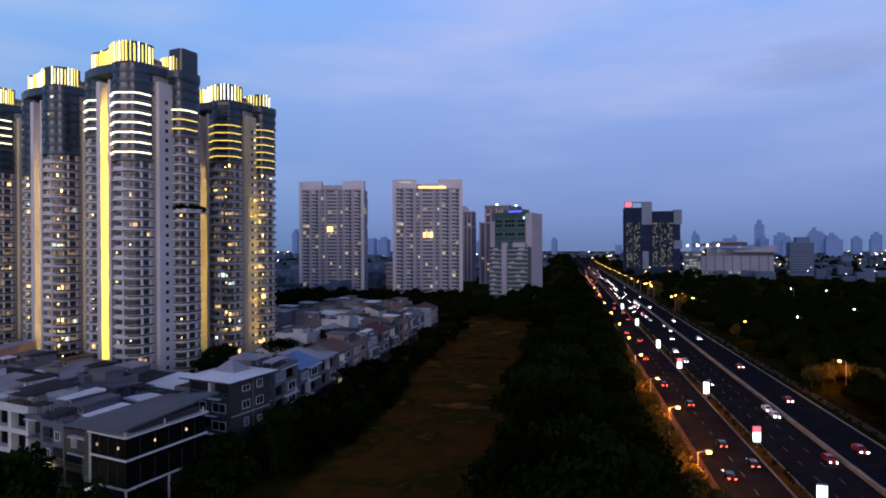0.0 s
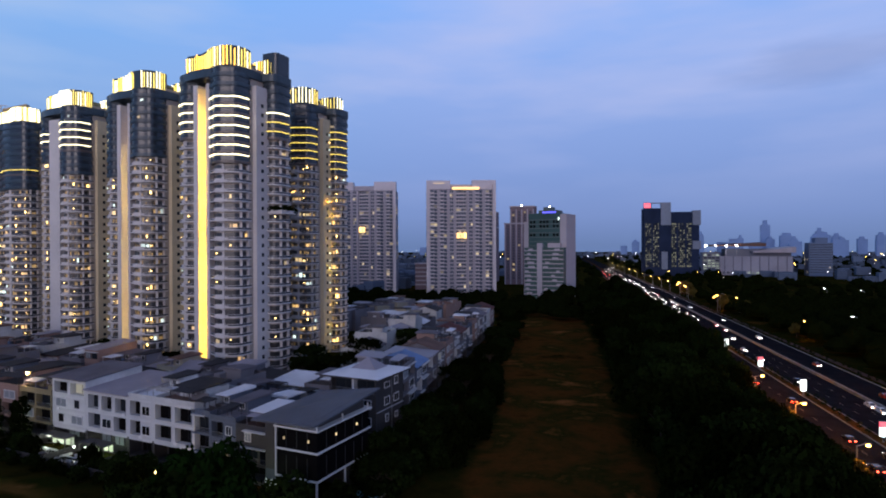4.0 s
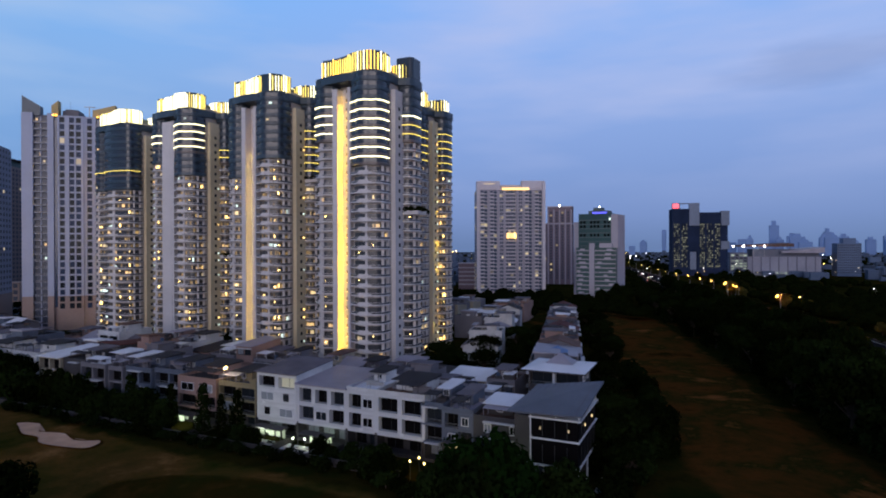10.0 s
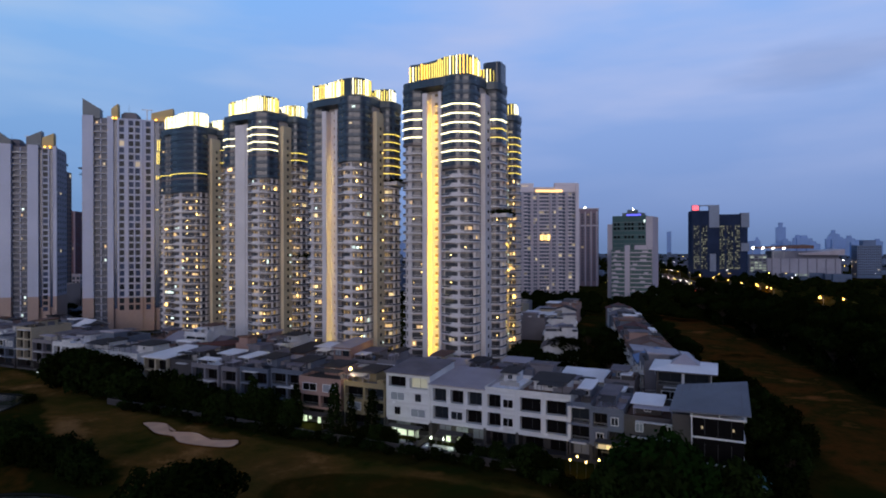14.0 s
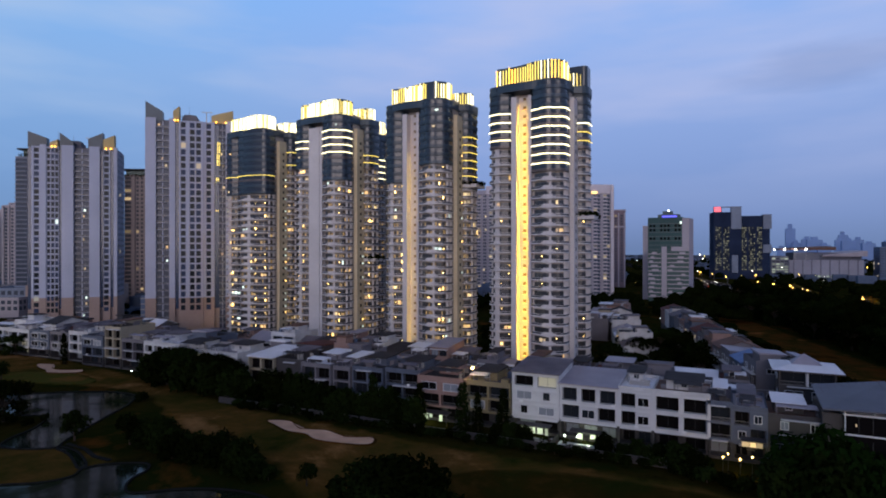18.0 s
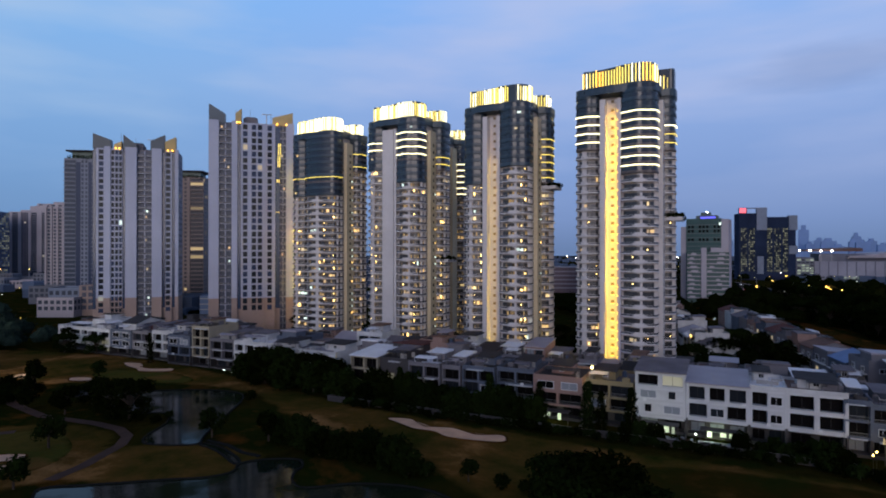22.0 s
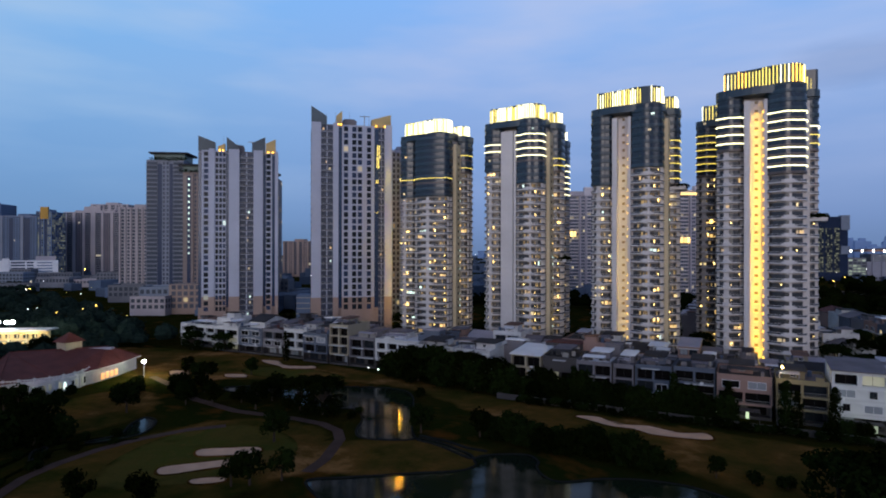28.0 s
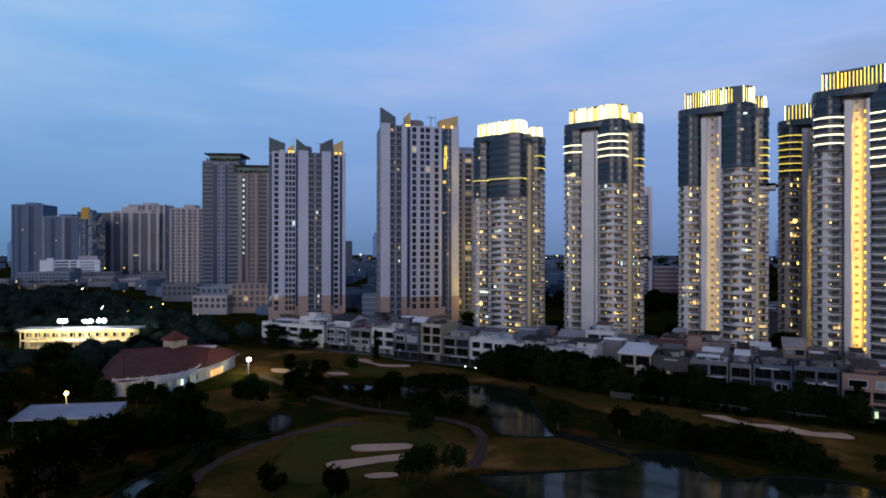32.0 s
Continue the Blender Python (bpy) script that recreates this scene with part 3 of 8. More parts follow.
def pond(points, label):
    th = thing("pond", (0, 0, 0), 0, label, "pond", "golf ponds")
    turn_ = sum(points[i - 1][0] * points[i][1] - points[i][0] * points[i - 1][1] for i in range(len(points)))
    poly = smooth(points if turn_ < 0 else points[::-1], 5)
    s = Shape()
    s.add([(x, y, 0.06) for x, y in poly], [tuple(range(len(poly)))])
    part("water_surface", s, water, th)
    n = len(poly)
    out = []
    for i in range(n):
        a, b = Vector(poly[i - 1]), Vector(poly[(i + 1) % n])
        d = (b - a).normalized()
        p = Vector(poly[i])
        q = p + Vector((d.y, -d.x)) * 0.5
        out.append((q.x, q.y))
    part("bank", Shape().ring(out, poly, 0, 0.3), bank_stone, th, "dark stone edging")


pond([(-337, 36), (-326, 48), (-311, 56), (-299, 57), (-291, 50), (-283, 36), (-274, 20), (-270, 13), (-281, 8), (-287, 12), (-292, 22), (-300, 29), (-309, 25), (-322, 27)], "still pond that mirrors the towers")
pond([(-276, -21), (-270, -14.5), (-264, -10), (-258, -5.5), (-251, -0.5), (-249, 4), (-251, 8), (-248, 12.5), (-241, 16), (-237, 13), (-236, 9), (-233, 5), (-229, 4), (-222, 9.5), (-213, 13), (-204, 13), (-196, 8), (-199, -2), (-214, -10), (-235, -20), (-255, -30)], "dark pond with a notched shore among the fairways")
pond([(-269, 15), (-263, 14.5), (-256.5, 12), (-251.5, 9.2), (-251.8, 7.2), (-257, 9.5), (-263, 12), (-269, 13.2)], "narrow creek between the two ponds")
pond([(-330.6, -65.6), (-335.3, -61.5), (-337.7, -55.7), (-336.3, -49.9), (-332.9, -53.7), (-330.9, -59.1), (-326.0, -64.5)][::-1], "small pond beside the cart path")
pond([(-345.1, -11.4), (-347.6, -5.0), (-342.0, -5.2), (-336, -11.6), (-334.5, -17.3), (-338, -25), (-341, -26), (-339.5, -18.4)], "small dark pond below the clubhouse")
pond([(-344.9, -36.5), (-346.6, -33.1), (-344.2, -32.8), (-340.1, -37.5), (-338.8, -40.2)], "short open stretch of the stream")
pond([(-356, 32), (-348, 38), (-338, 36), (-340, 31), (-350, 28)], "small pond behind trees")
def ribbon(name, line, width, z0, z1, material, label, category, kind="structure", at=0.0):
    """A strip of even width along a line, with thickness."""
    left, right = [], []
    n = len(line)
    for i in range(n):
        a, b = Vector(line[max(0, i - 1)]), Vector(line[min(n - 1, i + 1)])
        d = (b - a).normalized()
        nn = Vector((d.y, -d.x))
        p = Vector(line[i])
        left.append(tuple(p + nn * (at - width / 2)))
        right.append(tuple(p + nn * (at + width / 2)))
    return single(name, Shape().ring(left, right, z0, z1, False), material, label, category, "", kind)


ribbon("cart_path", [(-308, -70), (-317, -62), (-324, -54), (-329.5, -46), (-332, -38), (-333, -28), (-331.5, -18), (-327, -7), (-321, 0)], 2.6, 0, 0.09, path_paving, "narrow paved cart path", "path")
ribbon("cart_path", [(-279.5, -16), (-281, -8), (-284, -1), (-286.5, 5), (-291.5, 10.5), (-299, 13.5), (-309, 14), (-330, 12), (-352, 16), (-376, 26), (-394, 32)], 2.8, 0, 0.07, path_paving, "narrow paved cart path past the pond", "path")

bank_grass = surface("bank_grass", (0.006, 0.008, 0.002), 0.95, 1.0, 0.4, 0.4)
ribbon("stream_bank", [(-337, -18), (-343, -25), (-347.5, -33), (-342, -42), (-339, -50), (-339.5, -57), (-336, -64)], 1.3, 0, 0.12, bank_grass, "dark overgrown bank of the stream", "bank")
ribbon("stream_bank", [(-332, -18), (-339, -27), (-342, -33), (-336, -42), (-332, -50), (-328.5, -58), (-323, -66)], 1.1, 0, 0.12, bank_grass, "dark overgrown bank of the stream", "bank")
ribbon("stone_bank", [(-270, 16.6), (-262.5, 16), (-255.5, 13.6), (-250, 13.4)], 0.9, 0, 0.35, bank_stone, "dark stone edge of the creek", "bank")
RD = Vector((-0.2306, 0.973))
RN = Vector((0.973, 0.2306))
RA = Vector((0.0, 127.0))


def on_road(s, off, z=0.0):
    p = RA + RD * s + RN * off
    return (p.x, p.y, z)


def lane(name, s0, s1, o0, o1, z, material, label, category, far=None):
    f0, f1 = far or (o0, o1)
    q = [on_road(s0, o0, z), on_road(s0, o1, z), on_road(s1, f1, z), on_road(s1, f0, z)]
    return single(name, Shape().prism([p[:2] for p in q], 0, z), material, label, category, "", "structure")


lane("service_road", -60, 2600, 0, 12.6, 0.05, asphalt, "two-lane service road", "road")
lane("median", -60, 2600, 12.6, 15.6, 0.22, dry_grass, "raised planted median with a kerb", "median", None)
lane("kerb", -60, 900, 12.45, 12.75, 0.26, kerb_stone, "pale concrete kerb", "kerb")
lane("kerb", -60, 900, 15.45, 15.75, 0.26, kerb_stone, "pale concrete kerb", "kerb")
lane("road", -60, 2600, 15.75, 29.0, 0.05, asphalt, "wide main carriageway", "road")
lane("road", -60, 2600, 30.0, 43.0, 0.05, asphalt, "opposite main carriageway", "road", (29.2, 39))
lane("kerb", -60, 1200, 43.0, 43.3, 0.22, concrete, "grey concrete kerb", "kerb", (39, 39.3))
lane("verge", -60, 1200, -1.6, -0.1, 0.12, path_paving, "narrow earthen verge", "verge")
lane("verge", -60, 900, 46, 48.5, 0.12, path_paving, "pavement beside the road", "pavement", (42.5, 44.5))
# concrete barrier between the carriageways, catching the lamp light
barrier = thing("road_barrier", (0, 0, 0), 0, "long pale concrete barrier between carriageways", "barrier")
for k in range(38):
    s0 = -50 + k * 12
    a, b, c, d = (on_road(s0, 29.1), on_road(s0, 29.9), on_road(s0 + 11.8, 29.8), on_road(s0 + 11.8, 29.0))
    part("barrier_block", Shape().prism([a[:2], b[:2], c[:2], d[:2]], 0, 0.9), kerb_stone, barrier)
# lane dashes
dash = Shape().box(-0.08, -1.5, 0, 0.08, 1.5, 0.01).mesh("lane_mark", line_paint)
marks = thing("lane_markings", (0, 0, 0.055), 0, "white dashed lane markings", "lane marking", "", "structure")
for off in (6.3, 20.2, 24.6):
    for k in range(20):
        p = on_road(k * 9 - 20, off)
        part("lane_mark", dash, line_paint, marks, "", p, 13.3)

# ---- the tall apartment towers with lit crowns ----
PITCH = 3.3
LEVELS = 33


def rounded(x0, x1, y0, y1, r, bulge=0.0, d=0.0):
    """A rounded rectangle, bowed out towards -y; d: inset."""
    x0, x1, y0, y1, r = x0 + d, x1 - d, y0 + d, y1 - d, max(r - d, 0.3)
    pts = []
    for k in range(9):
        u = k / 8
        x = x0 + r + (x1 - x0 - 2 * r) * u
        pts.append((x, y0 - bulge * (1 - (2 * u - 1) ** 2)))
    corners = ((x1 - r, y0 + r, -90, 1, 5), (x1 - r, y1 - r, 0, 0, 5), (x0 + r, y1 - r, 90, 0, 5), (x0 + r, y0 + r, 180, 0, 4))
    for cx, cy, a0, k0, k1 in corners:
        for k in range(k0, k1):
            a = radians(a0 + 22.5 * k)
            pts.append((cx + r * math.cos(a), cy + r * math.sin(a)))
    return pts


# lobe: x0, x1, y0, y1, corner radius, bow
# dim warm panes, also standing in for lamp light on the balconies
home_panes = lit_panes("home_panes", (0.09, 0.075, 0.06), 0.62, (1.0, 0.64, 0.25), 0.5, 0.06)
LOBES = {
    "SW": (-17.5, -7.7, -9.5, 4, 2.6, 0.8),
    "SE": (-0.6, 13, -12, -2, 3.4, 1.6),
    "WIDE": (-7.6, 13, -12, -2, 3.4, 1.2),
    "NE": (4, 18, 2.5, 13, 3.2, 0.4),
    "NW": (-17, -2, 4, 13, 3.0, 0.0),
}
# where the solid stretch of each balcony front lies, as points of the front outline
SOLID = {"SW": (0, 4), "SE": (3, 7), "WIDE": (2, 5), "NE": (2, 6), "NW": (2, 6)}
LOBE_MESH = {}
for key, lobe in LOBES.items():
    out, mid, inn, pane = rounded(*lobe), rounded(*lobe, d=0.16), rounded(*lobe, d=1.5), rounded(*lobe, d=1.38)
    rail, rail_in = rounded(*lobe, d=0.05), rounded(*lobe, d=0.09)
    x0, x1, y0, y1 = lobe[:4]
    s = Shape().prism(out, 0, 0.3).ring(out, mid, 0.3, 0.46).ring(out, mid, 1.06, 1.16)
    # the solid stretch of the parapet, with a stepped end
    a, b = SOLID[key]
    s.ring(rounded(*lobe, d=-0.06)[a:b + 1], rounded(*lobe, d=0.2)[a:b + 1], -0.12, 1.36, False)
    s.ring(rounded(*lobe, d=-0.03)[max(0, a - 1):b + 2], rounded(*lobe, d=0.2)[max(0, a - 1):b + 2], 0.3, 0.86, False)
    # party walls and the wall pier behind the solid stretch
    px, py = (out[a][0] + out[b][0]) / 2, (out[a][1] + out[b][1]) / 2
    s.box(px - 0.9, py + 1.0, 0.3, px + 0.9, py + 2.0, PITCH)
    for py in (y0 + 3.6, y1 - 3.2):
        s.box(x1 - 1.6, py - 0.14, 0.3, x1 - 0.35, py + 0.14, PITCH)
        s.box(x0 + 0.35, py - 0.14, 0.3, x0 + 1.6, py + 0.14, PITCH)
    s.use(1).ring(rail, rail_in, 0.46, 1.06)
    LOBE_MESH[key, "balcony"] = s.mesh("balcony", (tower_paint, rail_glass), True)
    s = Shape()
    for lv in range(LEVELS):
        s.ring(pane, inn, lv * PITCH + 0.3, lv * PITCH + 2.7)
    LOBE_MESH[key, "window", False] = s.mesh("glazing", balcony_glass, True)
    # flats at home behind drawn curtains: single window widths between dark wall strips
    q, q2 = rounded(*lobe, d=1.32), rounded(*lobe, d=1.37)
    hm = random.Random(len(key) + int(lobe[0] * 7))
    s.use(1)
    for lv in range(LEVELS):
        for i in range(len(q) - 8):
            if math.dist(q[i], q[i + 1]) > 0.5 and hm.random() < 0.6:
                (ax, ay), (bx, by), (cx, cy), (dx, dy) = q[i], q[i + 1], q2[i + 1], q2[i]
                z0, z1 = lv * PITCH + 0.35, lv * PITCH + hm.choice((2.2, 2.6, 2.6))
                f0, f1 = hm.choice(((0.05, 0.95), (0.1, 0.6), (0.4, 0.9)))
                e = [(ax + (bx - ax) * f, ay + (by - ay) * f) for f in (f0, f1)] + [(dx + (cx - dx) * f, dy + (cy - dy) * f) for f in (f1, f0)]
                s.prism(e, z0, z1)
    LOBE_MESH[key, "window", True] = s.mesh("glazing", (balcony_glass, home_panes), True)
    LOBE_MESH[key, "wall"] = Shape().prism(inn, 0, PITCH * LEVELS).mesh("lobe_wall", tower_wall)
    s = Shape().prism(rounded(*lobe, d=0.0), 0.15, 1.5).prism(rounded(*lobe, d=0.12), 2.95, PITCH - 0.05).prism(rounded(*lobe, d=0.4), 0, PITCH)
    s.use(1).ring(rounded(*lobe, d=0.22), rounded(*lobe, d=0.3), 1.5, 2.95)
    LOBE_MESH[key, "cladding"] = s.mesh("cladding", (cladding, top_glass), True)
    s = Shape().prism(rounded(*lobe, d=0.1), 0.0, 1.0).prism(rounded(*lobe, d=0.5), 0, PITCH)
    s.use(1).ring(rounded(*lobe, d=0.3), rounded(*lobe, d=0.4), 1.0, PITCH - 0.3)
    LOBE_MESH[key, "brown"] = s.mesh("cladding", (cladding_brown, top_glass), True)
    # light lines follow the bowed front and both corners
    o2, i2 = rounded(*lobe, d=-0.22), rounded(*lobe, d=-0.04)
    o2, i2 = o2[-3:] + o2[:14], i2[-3:] + i2[:14]
    LOBE_MESH[key, "L"] = Shape().ring(o2, i2, PITCH - 0.60, PITCH - 0.22, False).mesh("light_line", led_white)
    LOBE_MESH[key, "Y"] = Shape().ring(o2, i2, PITCH - 0.52, PITCH - 0.29, False).mesh("light_line", led_yellow)

for key in ("NW", "SW"):
    rear = Shape()
    for lv in range(LEVELS):
        rear.prism(rounded(*LOBES[key]), lv * PITCH, lv * PITCH + 1.1)
    LOBE_MESH[key, "rear"] = rear.mesh("rear_balconies", tower_paint)
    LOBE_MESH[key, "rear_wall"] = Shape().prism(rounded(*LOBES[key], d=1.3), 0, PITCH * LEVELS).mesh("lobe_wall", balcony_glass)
CROWN_PATH = [(-14.5, -7.0), (-11, -6.9), (-7.5, -7.3), (-4, -8.3), (-1.2, -9.8), (1.6, -11.4), (4.5, -12.2), (7.5, -12.2), (10, -11.4), (11.6, -9.6), (12.2, -7.0), (12.2, -4.0)]
CROWN_PATH_B = [(6.5, 4.2), (9, 3.4), (12, 3.2), (14.8, 3.6), (16.4, 5.0), (16.8, 8)]


def along(path, step):
    """Points and headings at even steps along a line."""
    res, left = [], 0.0
    for a, b in zip(path, path[1:]):
        seg = math.dist(a, b)
        h = math.degrees(math.atan2(b[1] - a[1], b[0] - a[0]))
        while left <= seg:
            u = left / seg
            res.append((a[0] + (b[0] - a[0]) * u, a[1] + (b[1] - a[1]) * u, h))
            left += step
        left -= seg
    return res


STRIP = {}


def led_bar(mat, height):
    key = (mat.name, height)
    if key not in STRIP:
        STRIP[key] = Shape().box(-0.15, -0.34, 0, 0.15, -0.1, height).mesh("led_strip", mat)
    return STRIP[key]


def crown(tower, path, z, low, high, step, mats, rng, name="crown", gap=None):
    """A curved screen with upright light strips in front of it."""
    n = len(path)
    inner = [(x * 0.96 + 0.1, y * 0.93 + 0.6) for x, y in path]
    s = Shape()
    for i in range(n - 1):
        h0, h1 = (low + (high - low) * min(1, max(0, (k / (n - 1) - 0.25) / 0.3)) for k in (i, i + 1))
        s.add([(*path[i], z), (*path[i + 1], z), (*inner[i + 1], z), (*inner[i], z), (*path[i], z + h0), (*path[i + 1], z + h1), (*inner[i + 1], z + h1), (*inner[i], z + h0)],
              [(0, 1, 5, 4), (2, 3, 7, 6), (4, 5, 6, 7), (3, 0, 4, 7), (1, 2, 6, 5)])
    screen = part(name, s, cladding, tower, "dark curved crown screen")
    pts = along(path, step)
    for i, (x, y, h) in enumerate(pts):
        u = i / max(1, len(pts) - 1)
        if gap and gap[0] < u < gap[1]:
            continue
        height = low + (high - low) * min(1, max(0, (u - 0.25) / 0.3))
        m = rng.choice(mats)
        part("led_strip", led_bar(m, round(height - 0.4 + rng.choice((0, 0, -0.8)), 1)), m, screen, "", (x, y, z + 0.3), h)


def gold_tower(at, floors, label, seed, strip_glow=1.0, crown_step=1.5, crown_mats=None, garden=None, gap=None, box=False, lit=0.1, lamps=0.3, turn=0.0, side_glow=0.0, front="pier", joined=("NW",), homes=False, strip_power=8200, strip_top=4):
    """front: pier beside an open recess, wide pier, or none with one broad lobe."""
    rng = random.Random(seed)
    tw = thing("apartment_tower", at, turn, label, "apartment tower", "towers with lit crowns")
    H = PITCH * LEVELS
    part("core", Shape().box(-13, -5.2, 0, 12.5, 10, H + 1.5), tower_wall, tw)
    keys = ("SW", "SE", "NE", "NW") if front != "none" else ("SW", "WIDE", "NE", "NW")
    if front != "none":
        part("pier", Shape().box(-7.7, -10.6, 0, -1.6 if front == "wide" else -5.6, -4, H - 4.5), tower_paint, tw, "tall white pier")
        part("fin", Shape().box(-1.05, -10.9, 0, 0.1, -6, H - 4.5), tower_paint, tw, "narrow white fin beside the recess")
    # side walls carry the neighbours' warm light in their colour
    part("side_wall", Shape().box(9, -3, 0, 14.2, 3.4, H - 5), tower_paint if box else tower_lamplit, tw, "plain wall of the side recess")
    part("roof", Shape().prism(rounded(-16, 12.5, -9, 9.5, 4, 1.0), H, H + 0.6), roof_dark, tw)
    for key in keys:
        lobe = LOBES[key]
        part("lobe_wall", LOBE_MESH[key, "rear_wall" if key in joined else "wall"], tower_wall, tw)
        if key in joined:
            tagged(part("rear_balcony", LOBE_MESH[key, "rear"], tower_paint, tw), kind="stuff")
            continue
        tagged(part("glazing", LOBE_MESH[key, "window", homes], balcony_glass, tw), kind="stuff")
        outline = rounded(*lobe, d=1.3)
        spots = along(outline[:14], 1.55)
        a, b = SOLID[key]
        lamp_at = [outline[min(8, b + 1)], outline[max(0, a - 1)] if rng.random() < 0.4 else outline[10]]
        for lv in range(LEVELS):
            z = lv * PITCH
            k = LEVELS - 1 - lv
            plan = floors.get(key, floors.get("SE") if key == "WIDE" else "ddd")
            c = plan[k] if k < len(plan) else "b"
            if c == "b":
                part("balcony", LOBE_MESH[key, "balcony"], tower_paint, tw, "", (0, 0, z))
                if key == "NW":
                    continue
                # some flats are at home: one to four neighbouring windows, curtains half drawn
                if rng.random() < lit * 2.3:
                    m = rng.choice((lit_flat, lit_flat, lit_flat, lit_room, lit_room, lit_cool, lit_warm))
                    k0 = rng.randrange(len(spots))
                    for mx, my, hd in spots[k0:k0 + rng.choice((1, 1, 2, 2, 3))]:
                        part("lit_window", unit_box(m), m, tw, "", (mx, my, z + rng.choice((0.7, 0.9, 1.1))), hd, (rng.choice((0.7, 1.2, 1.5)), 0.24, rng.choice((1.2, 1.5, 1.8))))
                for qx, qy in lamp_at:
                    if rng.random() < lamps * 0.62:
                        part("balcony_lamp", unit_box(balcony_glow), balcony_glow, tw, "", (qx, qy - 0.15, z + rng.choice((1.5, 1.9, 2.1))), 0, (0.28, 0.28, rng.choice((0.3, 0.4, 1.1))))
            else:
                part("cladding", LOBE_MESH[key, "brown" if c in "LY" else "cladding"], cladding, tw, "", (0, 0, z))
                if c in "LY":
                    part("light_line", LOBE_MESH[key, c], led_white, tw, "", (0, 0, z))
                elif rng.random() < lit * 0.6:
                    m = rng.choice((lit_flat, lit_room, lit_cool))
                    qx, qy = rng.choice(rounded(*lobe, d=0.15)[:9])
                    part("lit_window", unit_box(m), m, tw, "", (qx, qy, z + 1.7), 0, (rng.choice((1.0, 1.6, 2.4)), 0.2, 0.8))
    # stair recess: a window and a lamp on every landing
    if front == "pier":
        part("recess_wall", Shape().box(-5.6, -7.0, 0, -1.05, -4.5, H - 4), tower_paint, tw)
        for lv in range(1, LEVELS - 1):
            z = lv * PITCH
            part("ledge", unit_box(tower_paint), tower_paint, tw, "", (-3.5, -7.15, z + 0.75), 0, (2.0, 0.3, 0.22))
            if strip_glow == 1 and lv < LEVELS - 2:
                slab("ledge_lamp", led_amber, tw, -4.2, -7.28, z + 0.97, -2.8, -7.1, z + 1.14)
            slab("pane", stair_glass, tw, -4.1, -7.12, z + 1.3, -2.9, -6.98, z + 2.4)
            if lv < LEVELS - 2 and rng.random() < strip_glow:
                slab("wall_lamp", led_gold, tw, -1.45, -9.5, z + 0.5, -1.05, -9.0, z + 1.3)
        # the lamps of all landings together, on the fin
        lp = new("landing_light", bpy.data.lights.new("landing_light", "AREA"))
        lp.data.shape, lp.data.size, lp.data.size_y = "RECTANGLE", 0.3, PITCH * (LEVELS - strip_top)
        lp.data.energy, lp.data.color = strip_power, LANDING if strip_glow == 1 else (1.0, 0.70, 0.16)
        lp.matrix_world = pose(at[0] - 1.5, at[1] - 8.9, PITCH * (LEVELS - strip_top + 2) / 2, 90, 0, 90)
    elif front == "wide":
        part("recess_wall", Shape().box(-1.6, -8.6, 0, -1.05, -5.2, H - 4), tower_wall, tw)
    # slot on the east side
    for lv in range(1, LEVELS - 3) if side_glow or box else ():
        slab("pane", glass_dark, tw, 14.1, -0.6, lv * PITCH + 0.9, 14.26, 0.6, lv * PITCH + 2.2)
        if side_glow and rng.random() < side_glow:
            slab("wall_lamp", rng.choice((lit_warm, lit_cool, lit_cool)), tw, 14.2, 1.3, lv * PITCH + 1.2, 14.5, 1.8, lv * PITCH + 1.8)
    if side_glow == 0.7:
        for lv in (3, 7, 11, 14, 18, 20):
            lp = new("landing_light", bpy.data.lights.new("landing_light", "POINT"))
            lp.data.energy, lp.data.color, lp.data.shadow_soft_size = 260, LANDING, 0.15
            lp.location = (at[0] + 15.4, at[1] + 0.6, lv * PITCH + 1.6)
    # top storey fascia and crowns
    part("fascia", Shape().prism(rounded(-17.6, 13.2, -9.9, 10, 4.0, 2.2), H - 2.6, H + 0.3), cladding, tw, "dark glazed top storey")
    part("fascia", Shape().prism(rounded(3, 18.2, 1.4, 13.2, 3.4, 0.6), H - 2.5, H + 0.2), cladding, tw)
    mats = crown_mats or [led_white, led_yellow, led_yellow, led_gold]
    crown(tw, CROWN_PATH, H + 0.3, 7.5, 7.0, crown_step, mats, rng, gap=gap)
    crown(tw, CROWN_PATH_B, H + 0.3, 5.4, 5.4, crown_step, mats, rng)
    part("plant_room", Shape().box(-11, -4, H, 8, 8, H + 4.5), cladding, tw)
    if box:
        part("lift_housing", Shape().prism(rounded(10.5, 17.6, 3.5, 11.5, 1.5), H, H + 8.2), top_glass, tw, "dark blue glass lift housing")
    if garden:
        z = garden
        deck = part("sky_garden", Shape().box(12, 2.6, z, 20.5, 12.6, z + 0.5).box(20.2, 2.6, z + 0.5, 20.5, 12.6, z + 1.4).box(12, 2.6, z + 0.5, 20.2, 2.9, z + 1.4), tower_paint, tw, "projecting planted terrace")
        s = Shape()
        for i in range(26):
            leaf_cloud(s, rng, (13.2 + 7.2 * ((i * 0.618) % 1), 2.6 + 9.4 * i / 26, z + 0.9 + rng.uniform(0, 1.3)), rng.uniform(0.9, 1.5), 60, 0.5, 0.85)
        tagged(part("shrubs", s, leaves_dark, deck), kind="stuff")
    return tw


